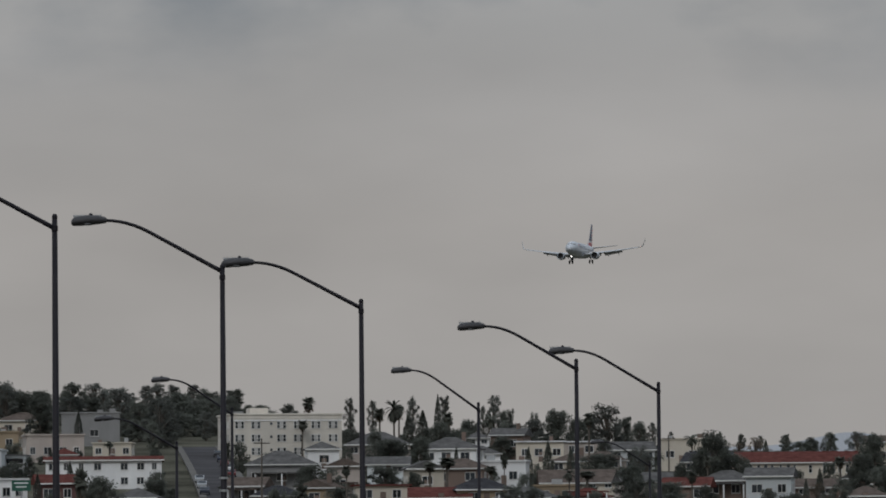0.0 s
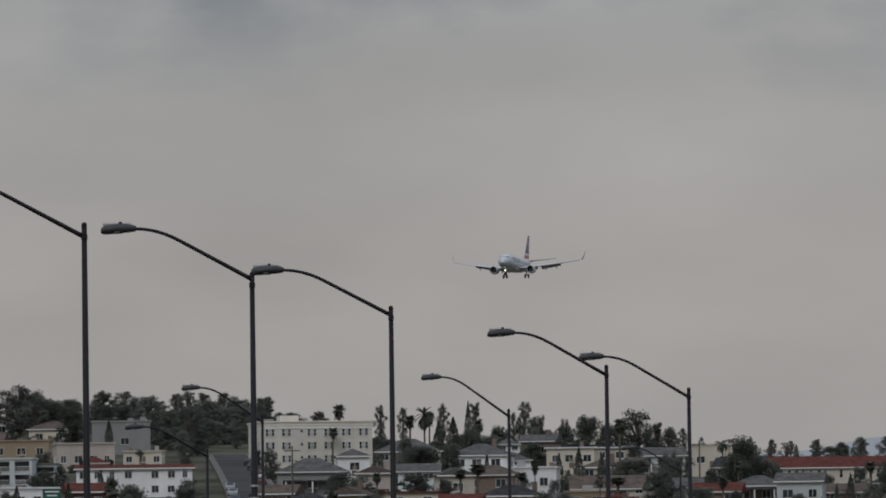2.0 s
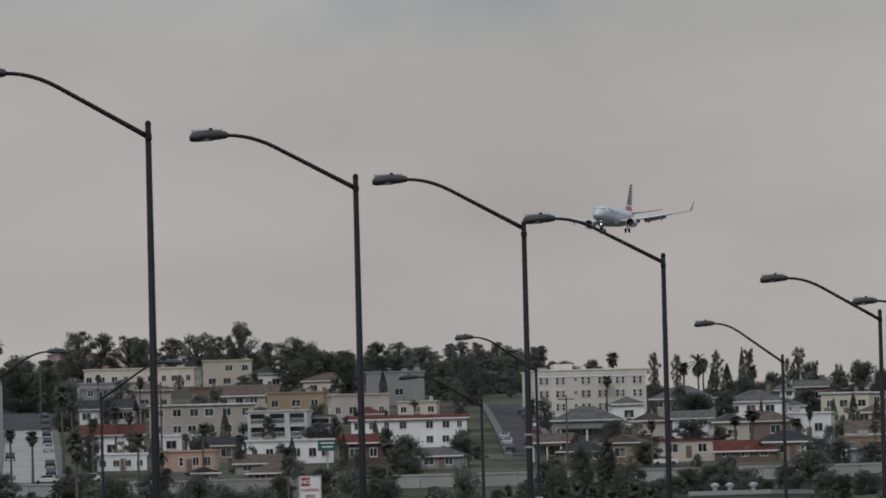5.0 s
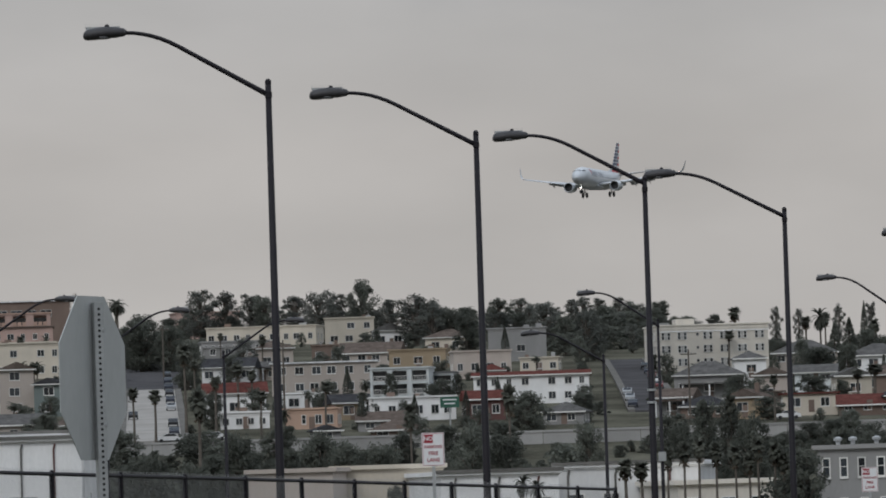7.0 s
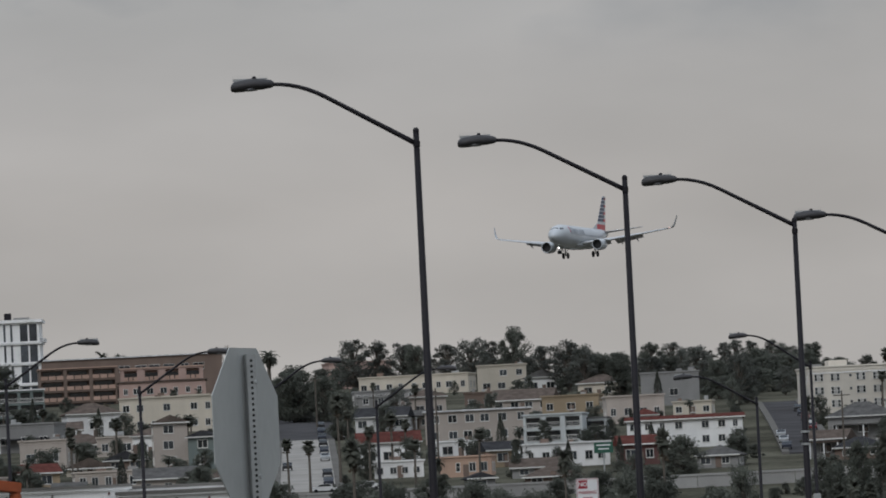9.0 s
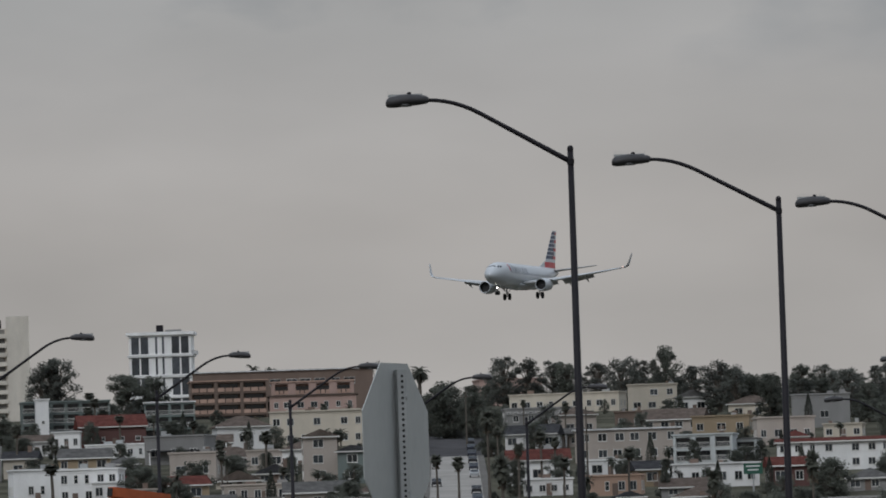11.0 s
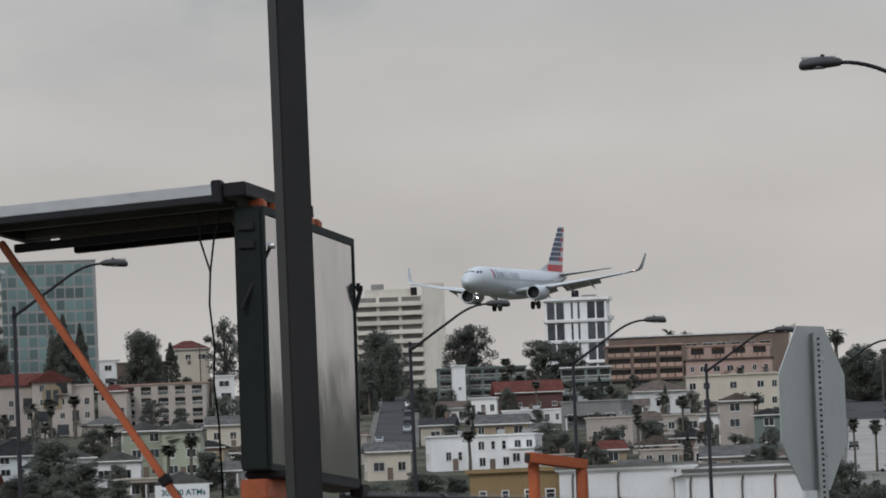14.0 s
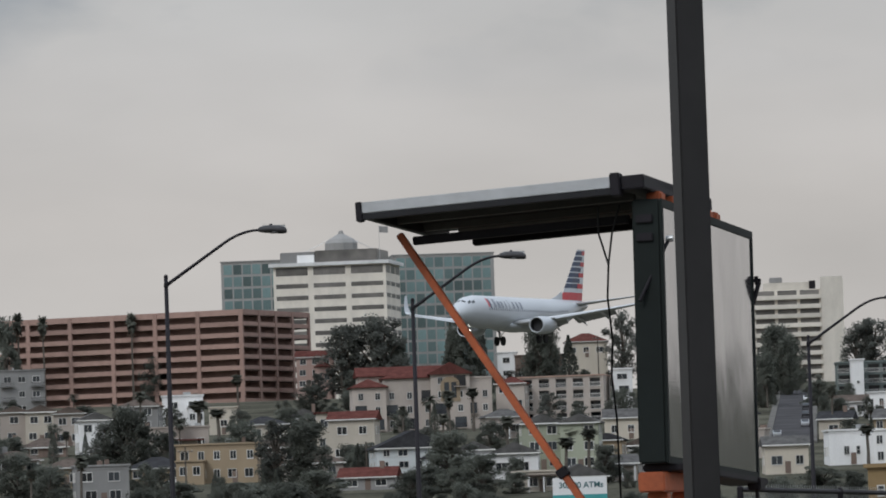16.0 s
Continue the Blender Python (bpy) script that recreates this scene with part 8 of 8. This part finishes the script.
tree("r", -12.801, 928, 1.0, 5.2, 1.29)
tree("s", 2.436, 817, -2.2, 5.8, 1.40)
tree("s", -10.038, 801, -2.2, 9.0, 1.36)
tree("r", -16.147, 860, -2.2, 5.3, 1.14)
tree("r", -5.746, 833, -2.2, 5.4, 1.06)
tree("s", -15.444, 878, -1.5, 7.9, 1.40)
tree("f", -12.840, 803, -2.2, 6.1, 1.23)
tree("s", -3.718, 837, -2.2, 8.4, 1.13)
tree("r", 4.059, 919, 0.5, 8.8, 1.27)
tree("f", 3.210, 918, 0.5, 8.1, 1.38)
tree("b", -17.369, 883, -1.2, 7.2, 1.15)
tree("f", 3.615, 921, 0.6, 8.3, 1.47)
tree("r", -1.625, 818, -2.2, 7.7, 1.37)
tree("s", -11.445, 897, -0.6, 7.4, 1.25)
tree("b", 2.104, 831, -2.2, 8.9, 1.07)
tree("r", -6.992, 923, 0.7, 5.3, 1.45)
tree("r", -3.206, 861, -2.2, 6.7, 1.31)
tree("s", -16.494, 897, -0.6, 5.2, 1.46)
tree("f", -11.679, 935, 1.3, 6.6, 1.24)
tree("f", 0.139, 911, 0.1, 7.7, 1.24)
tree("b", -11.467, 894, -0.7, 8.8, 1.48)
tree("b", 0.511, 840, -2.2, 7.9, 1.46)
tree("f", 3.184, 861, -2.2, 5.1, 1.22)
tree("f", -10.950, 811, -2.2, 8.3, 1.43)
tree("r", 2.105, 867, -2.0, 8.7, 1.45)
tree("s", 4.130, 886, -1.1, 7.1, 1.46)
tree("r", 2.898, 854, -2.2, 8.5, 1.42)
tree("r", -7.325, 895, -0.7, 7.2, 1.44)
tree("r", -17.630, 931, 1.1, 5.4, 1.04)
tree("b", -2.817, 883, -1.3, 8.6, 1.05)
tree("b", -6.719, 887, -1.1, 8.5, 1.05)
tree("f", 1.906, 836, -2.2, 8.4, 1.31)
tree("r", -12.936, 914, 0.3, 6.5, 1.19)
tree("b", -0.966, 919, 0.5, 7.0, 1.19)
tree("r", -3.414, 854, -2.2, 6.5, 1.19)
tree("b", -7.109, 848, -2.2, 5.8, 1.02)
tree("b", -4.791, 833, -2.2, 6.3, 1.39)
tree("s", -0.086, 921, 0.6, 6.3, 1.29)
tree("r", -6.036, 905, -0.2, 7.8, 1.44)
tree("r", 1.647, 866, -2.1, 5.7, 1.16)
tree("s", -11.598, 879, -1.4, 6.7, 1.41)
tree("s", -9.579, 813, -2.2, 6.8, 1.37)
tree("s", 4.032, 913, 0.2, 5.5, 1.37)
tree("r", -18.172, 806, -2.2, 6.9, 1.31)
tree("s", -4.814, 834, -2.2, 5.7, 1.48)
tree("b", -3.949, 912, 0.2, 6.9, 1.50)
tree("s", -1.185, 902, -0.3, 6.6, 1.25)
tree("r", 3.916, 822, -2.2, 6.9, 1.28)
tree("r", -6.050, 894, -0.7, 8.2, 1.42)
tree("r", -14.320, 857, -2.2, 8.2, 1.12)
tree("r", -18.183, 814, -2.2, 8.6, 1.46)
tree("b", -16.009, 865, -2.1, 8.7, 1.25)
tree("r", -7.515, 866, -2.1, 7.5, 1.44)
tree("f", -2.905, 902, -0.3, 6.0, 1.47)
tree("f", 2.029, 892, -0.8, 7.2, 1.18)
tree("f", -5.820, 872, -1.8, 6.9, 1.18)


# ---- dark planting along the foot of the slope ----
def planting():
    rnd = random.Random(5)
    b = -18.4
    while b < 4.4:
        gap = -3.15 < b < -2.1 or -1.35 < b < -0.75 or -6.9 < b < -6.3
        d = rnd.uniform(945, 1000)
        tree(rnd.choice("rrrsb"), b, d, hill(d, b) - 0.3, rnd.uniform(1.6, 2.6) if gap else rnd.uniform(3.0, 6.8), rnd.uniform(1.1, 1.6))
        b += rnd.uniform(0.07, 0.2)
    b = -2.9
    while b < 2.4:
        d = rnd.uniform(1420, 1640)
        tall = rnd.uniform(5.0, 8.5) if b < -1.95 else rnd.uniform(2.5, 4.8)
        tree(rnd.choice("rrsbe"), b, d, hill(d, b) - 0.3, tall, rnd.uniform(1.2, 1.9))
        b += rnd.uniform(0.03, 0.1)


planting()


# ---- streets, walls, cars and poles on the slope ----
def street(b0, d0, b1, d1, width, label, surface=None):
    bm = bmesh.new()
    rows = []
    n = 40
    for i in range(n + 1):
        f = i / n
        b, d = b0 + (b1 - b0) * f, d0 + (d1 - d0) * f
        c = spot(b, d, 0)
        z = hill(d, b) + 0.35
        rows.append([bm.verts.new(c @ Vector((s * width / 2, 0, z + dz))) for s, dz in ((-1, -1.2), (-1, 0), (1, 0), (1, -1.2))])
    skin(bm, rows)
    tagged(part("road", bm, surface or STREET), label, "road", kind="structure")
    for s in (-1, 1):
        bm = bmesh.new()
        rows = []
        for i in range(n + 1):
            f = i / n
            b, d = b0 + (b1 - b0) * f, d0 + (d1 - d0) * f
            c = spot(b, d, 0)
            z = hill(d, b) + 0.35
            rows.append([bm.verts.new(c @ Vector((s * (width / 2 + dx), 0, z + dz))) for dx, dz in ((0.0, -1.0), (0.0, 0.15), (1.3, 0.15), (1.3, -1.0))])
        skin(bm, rows)
        tagged(part("pavement", bm, PAVING), "pale concrete pavement beside the hill street", "pavement", kind="structure")


CARPAINT = {k: mat("car_paint_" + k, c, 0.3, 0.2, vary=0.05, bump=0) for k, c in (("white", (0.7, 0.7, 0.7)), ("black", (0.02, 0.02, 0.022)), ("silver", (0.35, 0.36, 0.37)), ("blue", (0.03, 0.035, 0.05)), ("red", (0.14, 0.03, 0.03)))}


def car(m, paint, label):
    ob = empty("car", m, label, "car", "parked cars")
    bm = bmesh.new()
    prof = [(-2.2, 0.35), (-2.2, 0.8), (-1.95, 0.95), (-1.2, 1.0), (-0.6, 1.45), (0.9, 1.5), (1.6, 1.05), (2.1, 0.95), (2.2, 0.6), (2.2, 0.35)]
    skin(bm, [[bm.verts.new((x * k, y, z)) for x, z in prof] for y, k in ((-0.85, 0.97), (-0.6, 1.0), (0.6, 1.0), (0.85, 0.97))])
    part("body", bm, CARPAINT[paint], ob, smooth=False)
    for s in (-1, 1):
        bm = bmesh.new()
        v = [[bm.verts.new((x, s * y, z)) for x, z in ((-1.05, 1.05), (-0.55, 1.4), (0.85, 1.44), (1.4, 1.08))] for y in (0.84, 0.875)]
        skin(bm, v)
        part("side_window", bm, GLASS, ob)
        for x in (-1.35, 1.35):
            part("wheel", tubed([(x, s * 0.7, 0.32), (x, s * 0.9, 0.32)], 0.32, 14), TYRE, ob)
    for x, sx, z0, z1 in ((-1.2, -0.62, 1.03, 1.44), (1.62, 0.92, 1.08, 1.48)):
        bm = bmesh.new()
        off = -0.03 if x < 0 else 0.03
        skin(bm, [[bm.verts.new((a, y, z + 0.02)) for y, z, a in ((-0.72, z0, x), (0.72, z0, x), (0.66, z1, sx), (-0.66, z1, sx))], [bm.verts.new((a + off, y, z + 0.03)) for y, z, a in ((-0.72, z0, x), (0.72, z0, x), (0.66, z1, sx), (-0.66, z1, sx))]])
        part("windscreen", bm, GLASS, ob)


def utility_pole(bearing, dist, height):
    z = hill(dist, bearing)
    ob = empty("utility_pole", spot(bearing, dist, z), "wooden utility pole with a crossarm", "utility pole", "utility poles on the hill")
    part("pole", tubed([(0, 0, -1), (0, 0, height)], [0.2, 0.13], 8), BARK, ob)
    part("crossarm", boxed(-1.4, 1.4, -0.08, 0.08, height - 0.9, height - 0.72), BARK, ob)
    for x in (-1.2, -0.5, 0.5, 1.2):
        part("insulator", tubed([(x, 0, height - 0.72), (x, 0, height - 0.5)], 0.06, 6), GALV, ob)


def freeway_wall(b0, b1, dist, z0, z1):
    """A concrete retaining wall with a parapet, panel by panel."""
    n = int(abs(b1 - b0) / 0.45)
    ob = empty("retaining_wall", Matrix(), "grey concrete retaining wall of the freeway below the houses", "wall", kind="structure")
    bm = boxed(-dist * math.radians(0.45) / 2 + 0.04, dist * math.radians(0.45) / 2 - 0.04, 0, 0.5, -6, z1 - z0, 0.03)
    me = bpy.data.meshes.new("panel")
    bm.to_mesh(me)
    bm.free()
    me.materials.append(CONC)
    bm = boxed(-dist * math.radians(0.45) / 2, dist * math.radians(0.45) / 2, -0.12, 0.6, z1 - z0, z1 - z0 + 0.35)
    me2 = bpy.data.meshes.new("coping")
    bm.to_mesh(me2)
    bm.free()
    me2.materials.append(CONC)
    for i in range(n):
        b = b0 + 0.45 * (i + 0.5)
        share("panel", me, None, ob, spot(b, dist, z0))
        share("coping", me2, None, ob, spot(b, dist, z0))


def bank_sign():
    ob = empty("billboard", spot(-13.010, 470, hill(470)), "white and teal roof billboard with lettering", "billboard")
    w, h, z = 4.1, 2.2, 6.89
    face = part("board", boxed(-w / 2, w / 2, 0, 0.3, z, z + h, 0.03), SIGNWHITE, ob)
    part("band", boxed(-w / 2, w / 2, -0.012, -0.001, z, z + 0.9), mat("sign_teal", (0.05, 0.3, 0.3), 0.5, vary=0.1), face)
    t = sign_text("30,000 ATMs", 0.1, z + 1.6, 0.62, -0.01, face)
    t.data.materials.append(mat("sign_dark_teal", (0.02, 0.1, 0.11), 0.5, vary=0.1))
    for x in (-1.5, 1.5):
        part("leg", boxed(x - 0.08, x + 0.08, 0.05, 0.2, 0, z), DARK, ob)


def road_board(bearing, dist, z):
    g = hill(dist, bearing)
    ob = empty("road_sign", spot(bearing, dist, g), "green freeway guide sign with white lines on a post", "road sign")
    b = part("board", boxed(-1.5, 1.5, 0, 0.08, z - g, z - g + 1.7, 0.02), mat("sign_green", (0.02, 0.09, 0.06), 0.5, vary=0.1), ob)
    for zz, w in ((1.15, 2.2), (0.55, 1.7)):
        part("text_bar", boxed(-w / 2, w / 2, -0.012, -0.002, z - g + zz, z - g + zz + 0.2), SIGNWHITE, b)
    part("post", boxed(-0.12, 0.12, 0.09, 0.25, -1, z - g + 1.5), GALV, ob)


street(-6.635, 1038, -6.64, 1290, 9.5, "pale concrete street climbing the hill", ROADWAY)
street(-6.64, 1291, -6.644, 1480, 14.0, "dark asphalt street over the brow of the hill")
car(spot(-6.443, 1057, 11.92, 90) , "blue", "dark blue car parked along the steep street")
car(spot(-6.450, 1095, 13.85, 90) , "black", "black car parked along the steep street")
car(spot(-6.816, 1132, 15.77, 90) , "black", "black car parked along the steep street")
car(spot(-6.464, 1170, 17.70, 90) , "silver", "silver-grey car parked along the steep street")
car(spot(-6.470, 1208, 19.62, 90) , "blue", "dark blue car parked along the steep street")
car(spot(-6.476, 1245, 21.55, 90) , "black", "black car parked along the steep street")
car(spot(-6.482, 1283, 23.47, 90) , "blue", "dark blue car parked along the steep street")
car(spot(-6.487, 1321, 25.39, 90) , "blue", "dark blue car parked along the steep street")
car(spot(-6.492, 1358, 27.32, 90) , "black", "black car parked along the steep street")
street(-2.0, 1102, -2.27, 1388, 7.4, "grey worn street climbing past the cream building")
car(spot(-2.214, 1116, 14.96, 90) , "blue", "dark blue car parked along the steep street")
car(spot(-2.237, 1145, 16.42, 90) , "silver", "silver-grey car parked along the steep street")
car(spot(-2.260, 1174, 17.88, 90) , "silver", "silver-grey car parked along the steep street")
car(spot(-1.968, 1202, 19.34, 90) , "red", "red car parked along the steep street")
car(spot(-1.999, 1231, 20.80, 90) , "white", "white car parked along the steep street")
car(spot(-2.029, 1259, 22.26, 90) , "red", "red car parked along the steep street")
car(spot(-2.060, 1288, 23.72, 90) , "blue", "dark blue car parked along the steep street")
car(spot(-2.090, 1316, 25.18, 90) , "black", "black car parked along the steep street")
street(-11.059, 1230, -10.976, 1604, 8.0, "grey worn street between trees")
car(spot(-11.179, 1260, 22.29, 90) , "silver", "silver-grey car parked along the steep street")
car(spot(-10.917, 1320, 25.35, 90) , "silver", "silver-grey car parked along the steep street")
car(spot(-10.909, 1380, 28.40, 90) , "black", "black car parked along the steep street")
car(spot(-10.901, 1439, 31.46, 90) , "black", "black car parked along the steep street")
car(spot(-10.892, 1499, 34.51, 90) , "white", "white car parked along the steep street")
street(-15.009, 1120, -15.313, 1238, 9.0, "pale ramp on the lower slope")
car(spot(-6.489, 1037, 10.61), "white", "white car on the road at the foot of the hill")
car(spot(-6.083, 1039, 10.71), "white", "white car on the road at the foot of the hill")
car(spot(-0.788, 1051, 11.33), "white", "white car on the road at the foot of the hill")
car(spot(-16.691, 1131, 15.41), "white", "white car on the road at the foot of the hill")
car(spot(-17.951, 1161, 16.94), "silver", "silver-grey car on the road at the foot of the hill")
freeway_wall(-8.00, 5.00, 1008, 7.0, 10.1)
utility_pole(2.063, 1290, 9.4)
utility_pole(0.630, 1436, 6.3)
utility_pole(-1.687, 1052, 12.4)
utility_pole(-2.007, 1094, 8.9)
utility_pole(-3.650, 1600, 5.8)
utility_pole(-6.523, 1344, 12.2)
utility_pole(-5.420, 1072, 15.6)
utility_pole(-9.005, 1200, 3.3)
utility_pole(-12.798, 1734, 15.8)
utility_pole(-16.631, 1096, 8.0)
utility_pole(-14.964, 1118, 7.1)
bank_sign()
road_board(-3.899, 985, 14.3)


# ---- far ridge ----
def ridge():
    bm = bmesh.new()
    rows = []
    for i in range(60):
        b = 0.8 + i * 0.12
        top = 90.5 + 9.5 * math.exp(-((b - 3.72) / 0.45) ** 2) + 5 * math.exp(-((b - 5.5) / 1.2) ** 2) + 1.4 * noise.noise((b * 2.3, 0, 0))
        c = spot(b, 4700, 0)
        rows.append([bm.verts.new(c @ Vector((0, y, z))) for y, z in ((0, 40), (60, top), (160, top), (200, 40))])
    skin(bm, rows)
    # distance haze is put into the ridge's pale bluish base colour
    tagged(part("backdrop", bm, mat("haze_tinted_ridge", (0.34, 0.352, 0.37), 0.95, vary=0.08, scale=0.01, bump=0)), "far ridge on the horizon, tinted pale blue for haze", "hill", kind="structure")


ridge()


# ---- what moves ----
def motions():
    rows = [(0.0, 35.29, 1732.75, 86.97), (1.5, 14.6, 1633.0, 80.6), (4.0, -19.97, 1467.18, 71.65), (8.0, -71.5, 1195.52, 57.01), (11.0, -110.73, 1008.2, 45.6), (12.5, -130.7, 917.63, 39.98), (14.5, -158.0, 800.01, 32.14), (16.0, -181.0, 720.3, 27.13)]
    walk(PLANE, [(t, pose(x, y, z, 0.26, 0, -101.12)) for t, x, y, z in rows])


motions()
